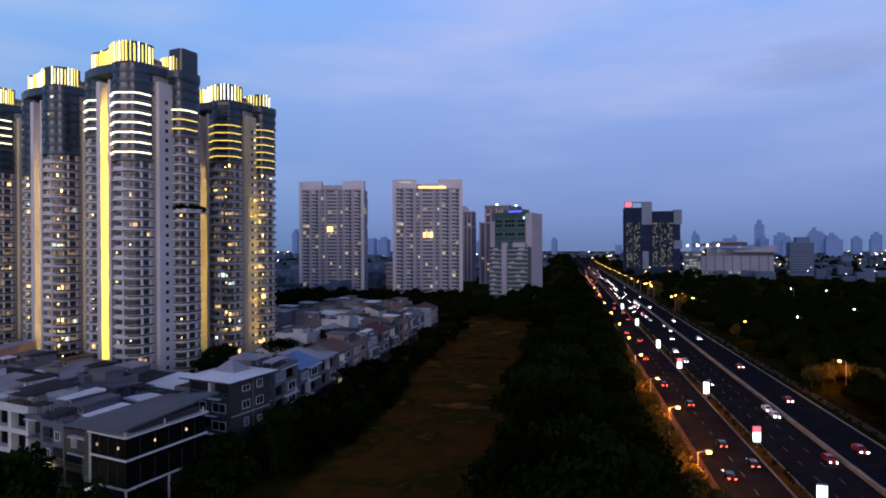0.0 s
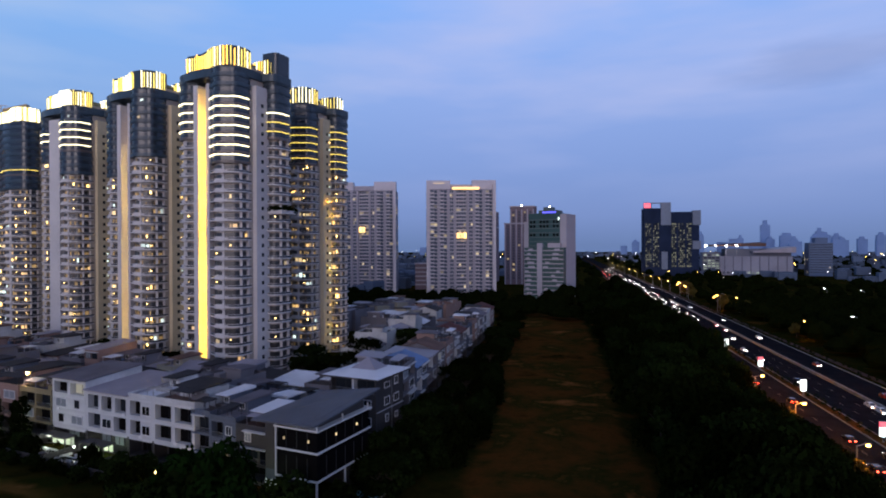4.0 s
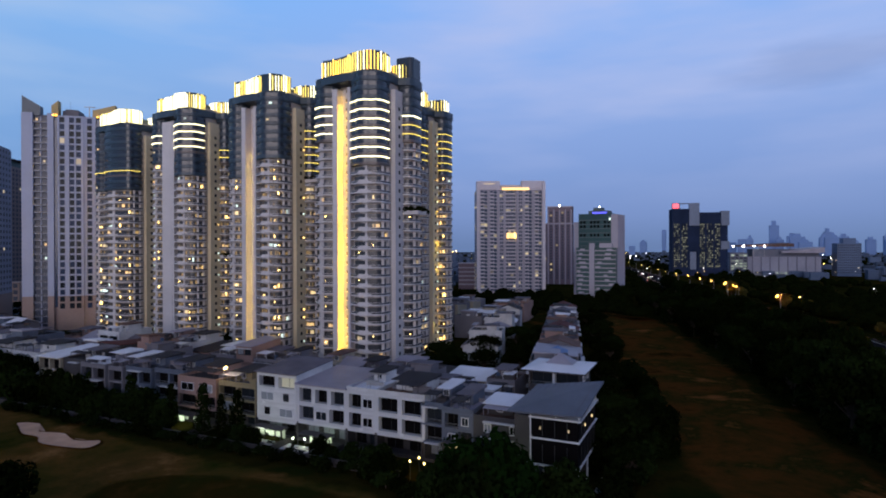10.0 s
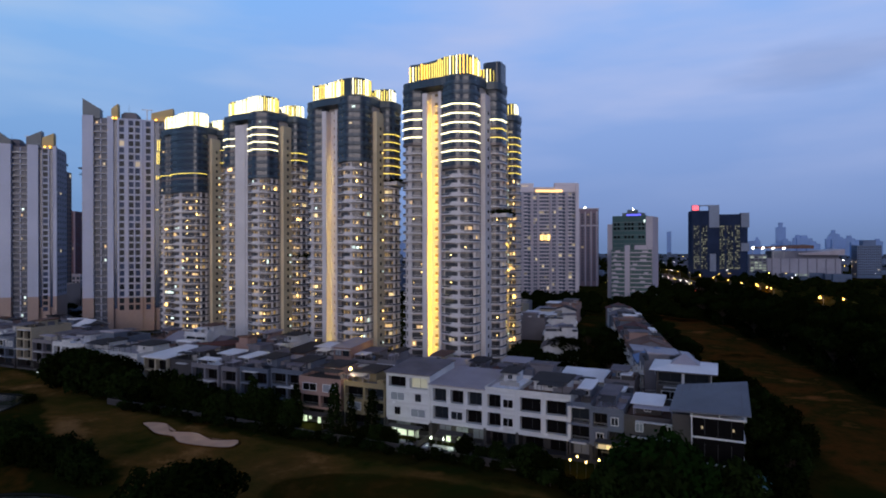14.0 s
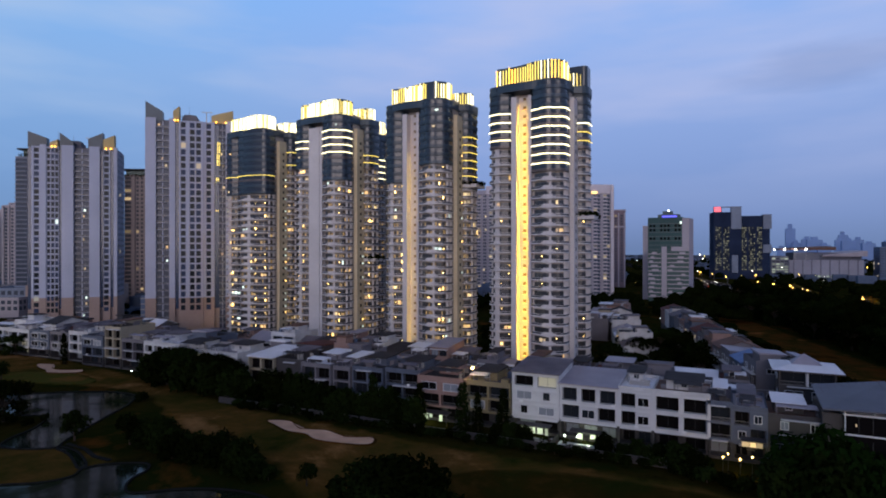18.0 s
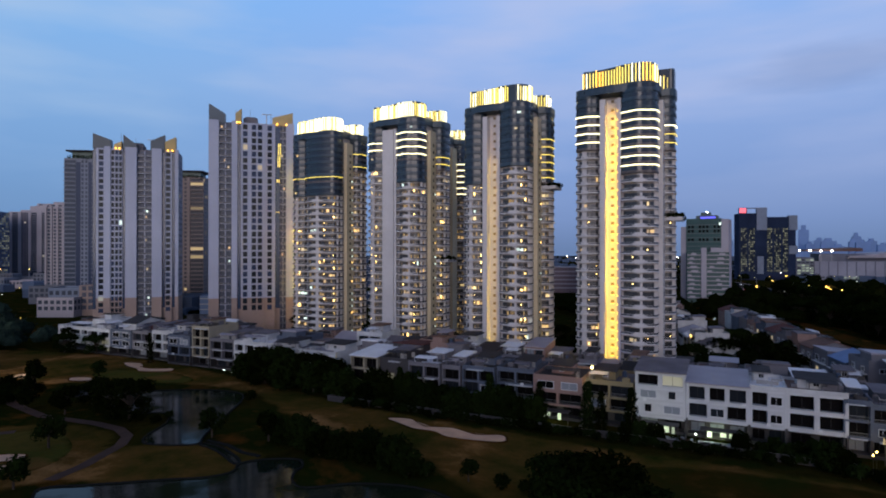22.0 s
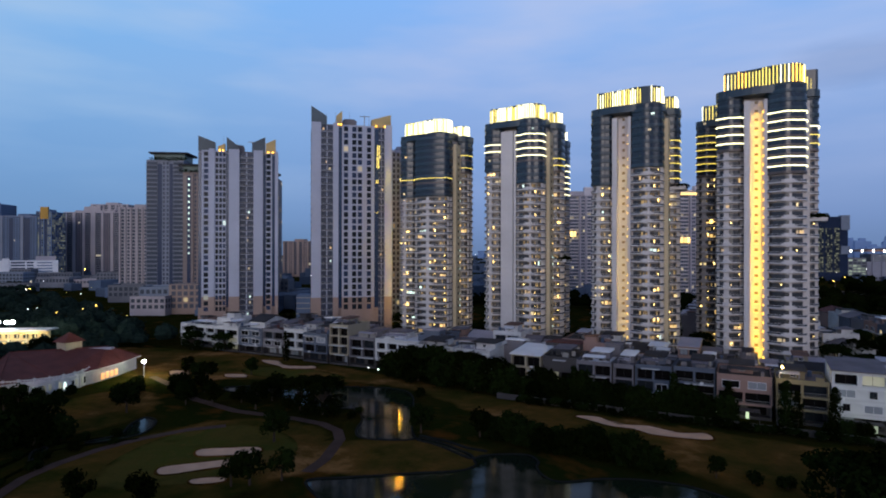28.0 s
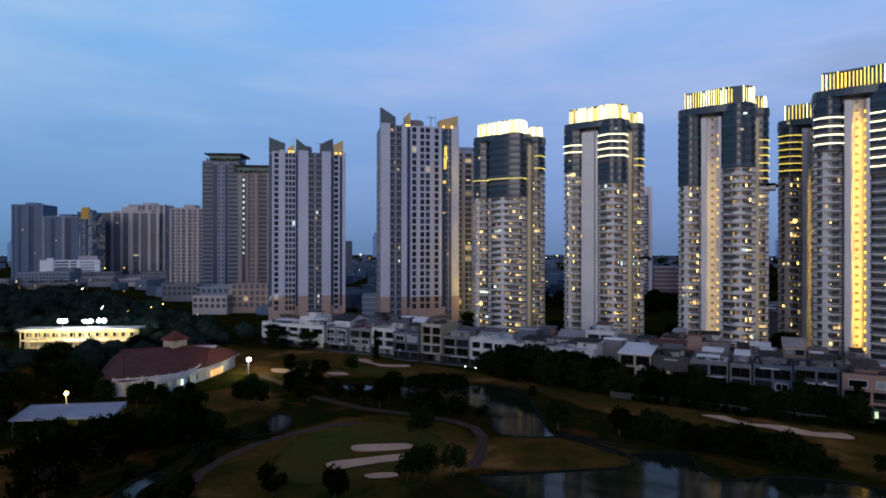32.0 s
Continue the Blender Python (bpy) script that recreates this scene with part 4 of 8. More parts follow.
LANDING = (1.0, 0.58, 0.05)
gold_tower((-188.5, 146, 0), {"SE": "dddLLLLLLL", "SW": "dddLLLL", "NE": "ddddLYY", "NW": "dddd"}, "curved-balcony apartment tower with a golden light strip and striped crown", 11,
           garden=59, box=True, lit=0.13, lamps=0.16, strip_glow=1.0, crown_step=1.25)
gold_tower((-239.0, 153.5, 0), {"SE": "dddddddd", "SW": "dddddddddd", "NE": "ddddYYYYYY", "NW": "dddd"}, "apartment tower with dark glazed upper storeys and half-lit light strip", 12,
           garden=74, side_glow=0.4, lit=0.22, lamps=0.6, strip_glow=0.6, strip_power=1400, strip_top=8, homes=True, gap=(0.62, 0.72), crown_step=1.1, crown_mats=[led_white, led_white, led_yellow])
gold_tower((-292.5, 159.5, 0), {"SE": "ddLLLLddd", "SW": "dddLLdd", "NE": "dddddYY", "NW": "dddd"}, "apartment tower with ringed light lines and bright white crown", 13,
           garden=42, lit=0.20, lamps=0.45, homes=True, strip_glow=0.0, front="wide", side_glow=0.4, crown_step=0.9, crown_mats=[led_white, led_white, led_yellow])
gold_tower((-346.5, 169.0, 0), {"SE": "dddddddYdd", "SW": "dddddddYdd", "NE": "dddYdY", "NW": "dddd"}, "apartment tower with dark top and solidly lit white crown", 14,
           lit=0.24, lamps=0.75, homes=True, front="none", side_glow=0.6, crown_step=0.66, crown_mats=[led_white, led_white, led_white, led_yellow])
gold_tower((-199.5, 199.5, 0), {"SE": "dddYYYYY", "SW": "ddYYYYYY", "NE": "dddYYYYYY", "NW": "ddd"}, "rear apartment tower with yellow light lines and striped crown", 15,
           lit=0.22, lamps=0.6, homes=True, strip_glow=0.3, strip_power=1400, strip_top=9, side_glow=0.7, crown_mats=[led_white, led_yellow])
gold_tower((-302.5, 206.0, 0), {"SE": "ddddLLLL", "SW": "ddddLL", "NE": "ddddLLLLLL", "NW": "dddd"}, "rear apartment tower with white light lines behind the front towers", 16,
           lit=0.12, lamps=0.4, homes=True, front="wide", joined=("NW", "SW"), crown_step=1.0, crown_mats=[led_white, led_white, led_yellow])


# ---- beige towers with window grids ----
def beige_tower(at, turn, width, depth, height, bays, label, fins, seed, levels=31):
    """bays: (x0, x1, kind, forward, window centres) along the front; kinds: pier, balcony, grid, slot."""
    rng = random.Random(seed)
    tw = thing("residential_tower", at, turn, label, "residential tower", "beige residential towers")
    fh = height / levels
    part("body", Shape().box(0, 1.4, 0, width, depth, height), beige_stone, tw)
    part("base_band", Shape().box(-0.15, 1.2, 0, width + 0.15, depth + 0.15, 19.5), peach_stone, tw, "peach stone base storeys")
    for x0, x1, kind, fwd, spots in bays:
        w = x1 - x0
        if kind == "pier":
            part("pier", Shape().box(x0, -fwd, 19.5, x1, 1.5, height + 1.5), pale_stone, tw)
            part("pier_base", Shape().box(x0, -fwd, 0, x1, 1.5, 19.5), peach_stone, tw)
        elif kind == "slot":
            s = Shape().box(x0, 0.3, 13, x1, 1.5, height - 1)
            for lv in range(4, levels):
                s.box(x0, 0.22, lv * fh - 0.05, x1, 0.31, lv * fh + 0.05)
            part("glass_slot", s, glass_slot, tw, "dark blue glass strip")
        elif kind == "balcony":
            part("bay_glazing", Shape().box(x0, 1.1, 0, x1, 1.5, height), bay_glass, tw, "dark recessed glazing")
            cell = Shape().box(0, -fwd, 0, w, 1.1, 0.24).box(0, -fwd, 0.95, w, -fwd + 0.06, 1.03).box(w * 0.46, 0.5, 0.24, w * 0.54, 1.1, fh)
            cell.use(1).box(0, -fwd + 0.02, 0.24, w, -fwd + 0.05, 0.95)
            cell = cell.mesh("balcony", (pale_stone, balcony_glass))
            for lv in range(levels):
                part("balcony", cell, beige_stone, tw, "", (x0, 0, lv * fh))
                if rng.random() < 0.16:
                    m = rng.choice((lit_flat, lit_cool, lit_room))
                    cx = rng.uniform(x0 + 1, x1 - 1)
                    slab("lit_window", m, tw, cx - 0.5, 0.9, lv * fh + 1.1, cx + 0.5, 1.08, lv * fh + 2.5)
        else:
            # proud ribs between the window columns, spandrels set back
            gaps = [b - a for a, b in zip(spots, spots[1:])] or [4.0]
            hw = min(1.3, 0.40 * min(gaps))
            cuts = [x0] + [q for c in spots for q in (c - hw, c + hw)] + [x1]
            s = Shape()
            for i in range(0, len(cuts), 2):
                if cuts[i + 1] > cuts[i]:
                    s.box(cuts[i], -fwd, 19.5, cuts[i + 1], 1.5, height + 0.5)
            for c in spots:
                for lv in range(5, levels + 1):
                    s.box(c - hw, -fwd + 0.12, lv * fh - 0.42, c + hw, 1.5, lv * fh + 0.5)
            part("bay_wall", s, pale_stone, tw, "pale wall with a grid of windows")
            part("bay_base", Shape().box(x0, -fwd, 0, x1, 1.5, 19.5), peach_stone, tw)
            for c in spots:
                for lv in range(3, levels):
                    r = rng.random()
                    g = (glass_navy if r > 0.72 else glass_dark) if r > 0.03 else rng.choice((lit_room, lit_dim, lit_cool))
                    dy = 0.42 if lv * fh > 19.5 else -0.04
                    slab("pane", g, tw, c - hw + 0.06, -fwd + dy, lv * fh + 0.53, c + hw - 0.06, -fwd + dy + 0.08, lv * fh + fh - 0.45)
    # side window columns
    s = Shape()
    for side_x in (-0.06, width + 0.06):
        for c in range(4):
            cy = depth * (c + 0.7) / 4.4
            for lv in range(4, levels):
                s.box(side_x - 0.06, cy - 0.8, lv * fh + 0.7, side_x + 0.06, cy + 0.8, lv * fh + 2.4)
    tagged(part("side_glazing", s, MATS["panes_side"], tw), kind="stuff")
    part("roof", Shape().box(0.5, 1.5, height, width - 0.5, depth - 0.5, height + 0.8), roof_grey, tw)
    part("plant_room", Shape().box(width * 0.39, 5, height, width * 0.56, depth - 4, height + 4.4).prism(rounded(width * 0.4, width * 0.55, 5.5, depth - 4.5, 2.5), height + 4.4, height + 5.4), grey_paint, tw)
    # antenna poles, a small roof crane and lamps at the foot of the fins
    for fx in (0.3, 0.47, 0.72):
        part("antenna", Shape().tube((width * fx, 6, height), (width * fx, 6, height + rng.uniform(7, 11)), 0.14, 0.06, 5), metal_grey, tw)
    part("roof_crane", Shape().box(width * 0.66, 7, height, width * 0.66 + 0.5, 7.5, height + 8).box(width * 0.66 - 2.5, 7, height + 7.6, width * 0.66 + 3.5, 7.4, height + 8), metal_grey, tw)
    for fx0, fx1, h0, h1, m in fins:
        if m.name == "lit_fin":
            for q in (0.2, 0.65):
                slab("fin_lamp", led_gold, tw, fx0 + (fx1 - fx0) * q, -0.9, height + 0.2, fx0 + (fx1 - fx0) * q + 0.7, -0.3, height + 1.0)
        part("roof_fin", Shape().prism([(fx0, 0), (fx1, 0), (fx1, 5), (fx0, 5)], height, height, [height + h0, height + h1, height + h1, height + h0]), m, tw, "slanted roof fin")
    return tw


lit_panes("panes_side", (0.02, 0.025, 0.03), 0.03, (1.0, 0.8, 0.5), 1.0)
# the golden light on the fins is put into this paint
lit_fin = surface("lit_fin", (0.48, 0.36, 0.16), 0.7, 0.5, 0.2, 0.03)
glass_slot = plain("glass_slot", (0.022, 0.040, 0.085), 0.2)
bay_glass = surface("bay_glass", (0.022, 0.036, 0.078), 0.4, 0.4, 0.5, 0.0)
tall_beige = beige_tower((-424, 159, 0), 40.5, 48, 24, 122, [(0, 5.6, "pier", 1.0, ()), (5.6, 12.6, "balcony", 0.5, ()), (12.6, 15.8, "pier", 0.6, ()), (15.8, 17.9, "slot", 0.3, ()), (17.9, 31.2, "grid", 1.2, (20.2, 25.1, 28.5)), (31.2, 37.2, "grid", 0.6, (34.0,)), (37.2, 39.8, "slot", 0.2, ()), (39.8, 43.4, "balcony", 0.2, ()), (43.4, 48, "pier", 0.3, ())],
            "beige apartment tower with white window grid and golden-lit roof fins", [(0, 9, 11, 5.5, cladding), (14.6, 18, 6, 9, lit_fin), (35.5, 47.3, 4.5, 8, lit_fin)], 21)
for z0, z1, x0 in ((97, 104, 38.6), (104.5, 111, 38.9), (88, 90, 38.2), (70, 70.6, 38.0)):
    slab("light_strip", led_yellow, tall_beige, x0, -0.9, z0, x0 + 0.35, -0.6, z1, "yellow upright light strip")
    slab("light_strip", led_yellow, tall_beige, x0 + 1.0, -0.9, z0, x0 + 1.35, -0.6, z1)
beige_tower((-486.5, 131, 0), 43, 46, 20, 107, [(0, 1.9, "slot", 0.2, ()), (1.9, 6.2, "grid", 0.4, (4.4,)), (6.2, 9.3, "pier", 0.9, ()), (9.3, 15.7, "grid", 0.5, (10.5, 12.6, 14.65)), (15.7, 17.3, "slot", 0.6, ()), (17.3, 23.4, "pier", 1.6, ()), (23.4, 31.5, "balcony", 0.6, ()), (31.5, 37, "pier", 1.4, ()), (37, 38.8, "slot", 0.4, ()), (38.8, 42.4, "grid", 0.4, (40.3,)), (42.4, 44.1, "slot", 0.2, ()), (44.1, 46, "pier", 0.2, ())],
            "beige apartment tower with pale piers and slanted dark roof fins", [(0, 9.5, 9, 5.5, cladding), (11, 15, 3, 5, lit_fin), (16, 23, 9, 3.5, cladding), (30.6, 38.3, 6, 10, cladding), (38.6, 44.5, 6, 9, lit_fin)], 22)
# mast lamps added for the warm glow on the corner of the tall tower
for px, py, pz in ((53.0, -8.5, 24), (52.5, -8.0, 52), (52.0, -8.0, 90)):
    fl = thing("added_mast_lamp", tuple(tall_beige.matrix_basis @ Vector((px, py, 0))), 40.5, "warm mast lamp added to light a tower corner", "lamp", "facade floodlights")
    part("mast", Shape().tube((0, 0, 0), (0, 0, pz - 0.4), 0.16, 0.1, 6), metal_grey, fl)
    part("lamp_head", Shape().tube((0, 0.1, pz - 0.4), (-0.3, 0.6, pz - 0.1), 0.22, 0.3, 8), globe_warm, fl)
    lp = new("flood_light", bpy.data.lights.new("flood_light", "POINT"))
    lp.data.energy, lp.data.color, lp.data.shadow_soft_size = 7000, (1.0, 0.52, 0.05), 0.4
    lp.location = tall_beige.matrix_basis @ Vector((px - 0.6, py + 1.0, pz + 0.4))


# ---- slab towers and blocks further off ----
def block_tower(at, turn, width, depth, height, levels, label, wall_mat, panes, cols, balconies=False, name="residential_tower", group="", pilasters=0, roof_mat=None):
    tw = thing(name, at, turn, label, name.replace("_", " "), group)
    part("wall", Shape().box(0, 0, 0, width, depth, height), wall_mat, tw)
    fh = height / levels
    s = Shape()
    for lv in range(1, levels):
        for c in range(cols):
            cx, cw = width * (c + 0.5) / cols, width / cols * 0.62
            s.box(cx - cw / 2, -0.12, lv * fh + 0.8, cx + cw / 2, 0.05, lv * fh + fh * 0.8)
        dc = max(3, int(depth / 4))
        for c in range(dc):
            cy, cw = depth * (c + 0.5) / dc, depth / dc * 0.55
            for xx in (0, width):
                s.box(xx - 0.1, cy - cw / 2, lv * fh + 0.8, xx + 0.1, cy + cw / 2, lv * fh + fh * 0.8)
    tagged(part("glazing", s, panes, tw), kind="stuff")
    if balconies:
        me = Shape().box(-0.4, -1.3, -0.1, width * 0.46, 0.1, 0.9).box(width * 0.54, -1.3, -0.1, width + 0.4, 0.1, 0.9).mesh("balcony", wall_mat)
        for lv in range(1, levels):
            part("balcony", me, wall_mat, tw, "", (0, 0, lv * fh))
    for i in range(pilasters + 1 if pilasters else 0):
        x = width * i / pilasters
        slab("pilaster", wall_mat, tw, x - 1.2, -1.6, 0, x + 1.2, 0.2, height + 1.5)
    part("parapet", Shape().ring([(0, 0), (width, 0), (width, depth), (0, depth)], [(0.4, 0.4), (width - 0.4, 0.4), (width - 0.4, depth - 0.4), (0.4, depth - 0.4)], height, height + 1.2), roof_mat or wall_mat, tw)
    return tw


def bay_tower(at, turn, width, depth, height, levels, label, bays, walls, edge, panes, group="western towers", name="residential_tower"):
    """A tower of upright bays: (from, to, kind) as shares of the front; p pier, w windows, b balconies, g glass strip, s solid."""
    tw = thing(name, at, turn, label, name.replace("_", " "), group)
    fh = height / levels
    part("body", Shape().box(0, 0.6, 0, width, depth, height), walls, tw)
    glass, decks = Shape(), Shape()
    for f0, f1, kind in bays:
        a, b = width * f0, width * f1
        if kind == "p":
            part("pier", Shape().box(a, -1.2, 0, b, 0.7, height + 1.2), edge, tw)
        elif kind == "g":
            part("glass_strip", Shape().box(a, -0.1, 6, b, 0.7, height - 2), glass_navy, tw, "dark upright glass strip")
        else:
            part("bay_wall", Shape().box(a, 0.0, 0, b, 0.7, height), walls, tw)
        n = max(1, round((b - a) / 3.4))
        for lv in range(1, levels):
            z = lv * fh
            if kind == "b":
                decks.box(a, -1.4, z - 0.12, b, 0.05, z + 0.16).box(a, -1.4, z + 0.16, b, -1.28, z + 0.55)
                glass.box(a + 0.3, -0.08, z + 0.3, b - 0.3, 0.05, z + fh - 0.5)
            elif kind == "w":
                for i in range(n):
                    c, w = a + (b - a) * (i + 0.5) / n, (b - a) / n * 0.52
                    glass.box(c - w / 2, -0.08, z + 0.8, c + w / 2, 0.05, z + fh - 0.55)
    dc = max(3, int(depth / 4.5))
    for lv in range(1, levels):
        for c in range(dc):
            cy, cw = depth * (c + 0.5) / dc, depth / dc * 0.45
            for xx in (0, width):
                glass.box(xx - 0.08, cy - cw / 2, lv * fh + 0.8, xx + 0.08, cy + cw / 2, lv * fh + fh - 0.6)
    tagged(part("glazing", glass, panes, tw), kind="stuff")
    if decks.v:
        tagged(part("balcony_edging", decks, edge, tw), kind="stuff")
    part("parapet", Shape().ring([(0, 0), (width, 0), (width, depth), (0, depth)], [(0.4, 0.4), (width - 0.4, 0.4), (width - 0.4, depth - 0.4), (0.4, depth - 0.4)], height, height + 1.3), edge, tw)
    part("plant_room", Shape().box(width * 0.3, depth * 0.3, height, width * 0.62, depth * 0.75, height + 5), walls, tw)
    return tw


def slab_tower(at, turn, width, depth, height, levels, label, lobby, terrace):
    """A slab of flats: piers, balcony bays, window bays and a recessed middle."""
    tw = thing("residential_tower", at, turn, label, "residential tower", "pale slab towers")
    fh = height / levels
    part("wall", Shape().box(0, 0, 0, width * 0.42, depth, height).box(width * 0.42, 2.0, 0, width * 0.58, depth, height).box(width * 0.58, 0, 0, width, depth, height), far_pale, tw)
    for fx in (0.0, 0.955):
        part("pier", Shape().box(width * fx, -1.7, 0, width * (fx + 0.045), 0.1, height + 8), far_edge, tw, "pale end pier")
    for fx in (0.16, 0.30, 0.395, 0.58, 0.675, 0.815):
        part("pier", Shape().box(width * fx, -1.2, 0, width * (fx + 0.025), 0.1, height), far_pale, tw)
    decks, glass = Shape(), Shape()
    for lv in range(1, levels):
        z = lv * fh
        for f0, f1 in ((0.05, 0.16), (0.19, 0.30), (0.70, 0.81), (0.845, 0.955)):
            decks.box(width * f0, -1.3, z - 0.1, width * f1, 0.05, z + 0.2).box(width * f0, -1.3, z + 0.2, width * (f0 * 0.45 + f1 * 0.55), -1.15, z + 1.1)
        decks.box(width * 0.425, 0.7, z - 0.1, width * 0.575, 2.05, z + 0.9)
    tagged(part("balcony_edging", decks, far_edge, tw), kind="stuff")
    for lv in range(1, levels):
        z0, z1 = lv * fh + 0.5, lv * fh + fh - 0.45
        for f0, f1, n, y in ((0.055, 0.155, 2, 0), (0.195, 0.295, 2, 0), (0.335, 0.39, 2, 0), (0.43, 0.57, 4, 2.0), (0.61, 0.665, 2, 0), (0.705, 0.805, 2, 0), (0.85, 0.95, 2, 0)):
            for i in range(n):
                a, b = width * (f0 + (f1 - f0) * i / n), width * (f0 + (f1 - f0) * (i + 1) / n)
                glass.box(a + 0.2, y - 0.12, z0 + (0.5 if y == 0 and n == 2 and f1 - f0 < 0.08 else 0), b - 0.2, y + 0.05, z1)
        for c in range(5):
            cy = depth * (c + 0.5) / 5
            for xx in (0, width):
                glass.box(xx - 0.1, cy - 1.2, z0 + 0.3, xx + 0.1, cy + 1.2, z1)
    tagged(part("glazing", glass, MATS["panes_slab"], tw), kind="stuff")
    part("roof", Shape().box(0.5, 0.5, height, width - 0.5, depth - 0.5, height + 0.6), roof_grey, tw)
    part("roof_wing", Shape().box(0, 0.5, height + 0.6, width * 0.34, 8, height + 9).box(0.8, 0.2, height + 1.5, width * 0.3, 0.5, height + 6), far_edge, tw, "pale raised end of the roof")
    part("roof_wing", Shape().box(width * 0.66, 0.5, height + 0.6, width, 8, height + 9.5).box(width * 0.7, 0.2, height + 1.5, width - 0.8, 0.5, height + 6), far_edge, tw, "pale raised end of the roof")
    part("plant_room", Shape().box(width * 0.34, 4, height + 0.6, width * 0.66, 8, height + 5.5), far_pale, tw)
    if terrace:
        slab("lit_terrace", lit_warm, tw, width * 0.37, -0.5, height + 0.5, width * 0.76, 0.3, height + 2.6, "warm lit roof terrace")
        slab("terrace_lamp", lit_room, tw, width * 0.1, 0.1, height + 6.0, width * 0.26, 0.19, height + 6.6)
    for k in range(3 if terrace else 2):
        slab("lit_lobby", lit_warm, tw, width * 0.435 + k * 3.2, 1.2 - 2.8, lobby, width * 0.435 + k * 3.2 + 2.6, 1.35 - 2.8, lobby + 5.2, "brightly lit sky lobby")
    return tw


far_edge = surface("far_edge", (0.62, 0.57, 0.60), 0.85, 0.1, 0.12, 0.02)
lit_panes("panes_slab", (0.065, 0.085, 0.125), 0.10, (1.0, 0.78, 0.42), 0.75, 0.12)
lit_panes("panes_far", (0.075, 0.085, 0.115), 0.075, (1.0, 0.75, 0.36), 0.6, 0.1)
lit_panes("panes_west", (0.045, 0.060, 0.090), 0.012, (1.0, 0.86, 0.6), 0.9)
lit_panes("panes_warm", (0.05, 0.05, 0.06), 0.10, (1.0, 0.72, 0.35), 0.6, 0.15)
lit_panes("panes_mall", (0.05, 0.06, 0.08), 0.5, (0.85, 1.0, 0.75), 0.5)
lit_panes("panes_dim", (0.05, 0.06, 0.08), 0.025, (1.0, 0.85, 0.6), 1.5)
lit_panes("panes_office", (0.012, 0.016, 0.025), 0.62, (0.95, 0.95, 0.62), 0.26, 0.05)
MATS["panes_office"].node_tree.nodes["Principled BSDF"].inputs["Roughness"].default_value = 0.6

# ---- row houses ----
WALLS = {"w": white_paint, "c": cream_paint, "p": pink_paint, "y": yellow_paint, "g": grey_paint, "b": blue_paint, "d": dark_paint}
WORDS = {"w": "white", "c": "cream", "p": "pink", "y": "yellow", "g": "grey", "b": "blue-grey", "d": "dark"}
ROOFS = {"g": roof_grey, "l": roof_light, "w": roof_white, "d": roof_dark, "r": roof_red, "c": roof_clay, "b": roof_blue}
ROOF_WORDS = {"g": "grey", "l": "pale grey", "w": "white metal", "d": "dark", "r": "red tiled", "c": "clay tiled", "b": "blue"}
TANK = Shape().tube((0, 0, 0), (0, 0, 1.5), 0.62, 0.62, 10).tube((0, 0, 1.5), (0, 0, 1.75), 0.62, 0.25, 10).mesh("water_tank", tank_blue)
TANK2 = Shape().tube((0, 0, 0.5), (0, 0, 2.0), 0.55, 0.55, 10).tube((-0.4, 0, 0), (-0.4, 0, 0.6), 0.05, 0.05, 4).tube((0.4, 0, 0), (0.4, 0, 0.6), 0.05, 0.05, 4).mesh("water_tank", tank_steel)
AC = Shape().box(-0.45, -0.3, 0.05, 0.45, 0.0, 0.7).tube((0, -0.32, 0.38), (0, -0.29, 0.38), 0.24, 0.24, 8).mesh("air_conditioner", frame_white)
RAIL = {}


def railing(parent, x0, x1, y, z):
    w = round(x1 - x0, 1)
    if w not in RAIL:
        s = Shape().box(0, -0.04, 0.95, w, 0.04, 1.02).box(0, -0.03, 0.08, w, 0.03, 0.12)
        for i in range(int(w / 0.3) + 1):
            s.box(i * 0.3 - 0.015, -0.015, 0.1, i * 0.3 + 0.015, 0.015, 0.96)
        RAIL[w] = s.mesh("railing", metal_grey)
    part("railing", RAIL[w], metal_grey, parent, "", (x0, y, z))


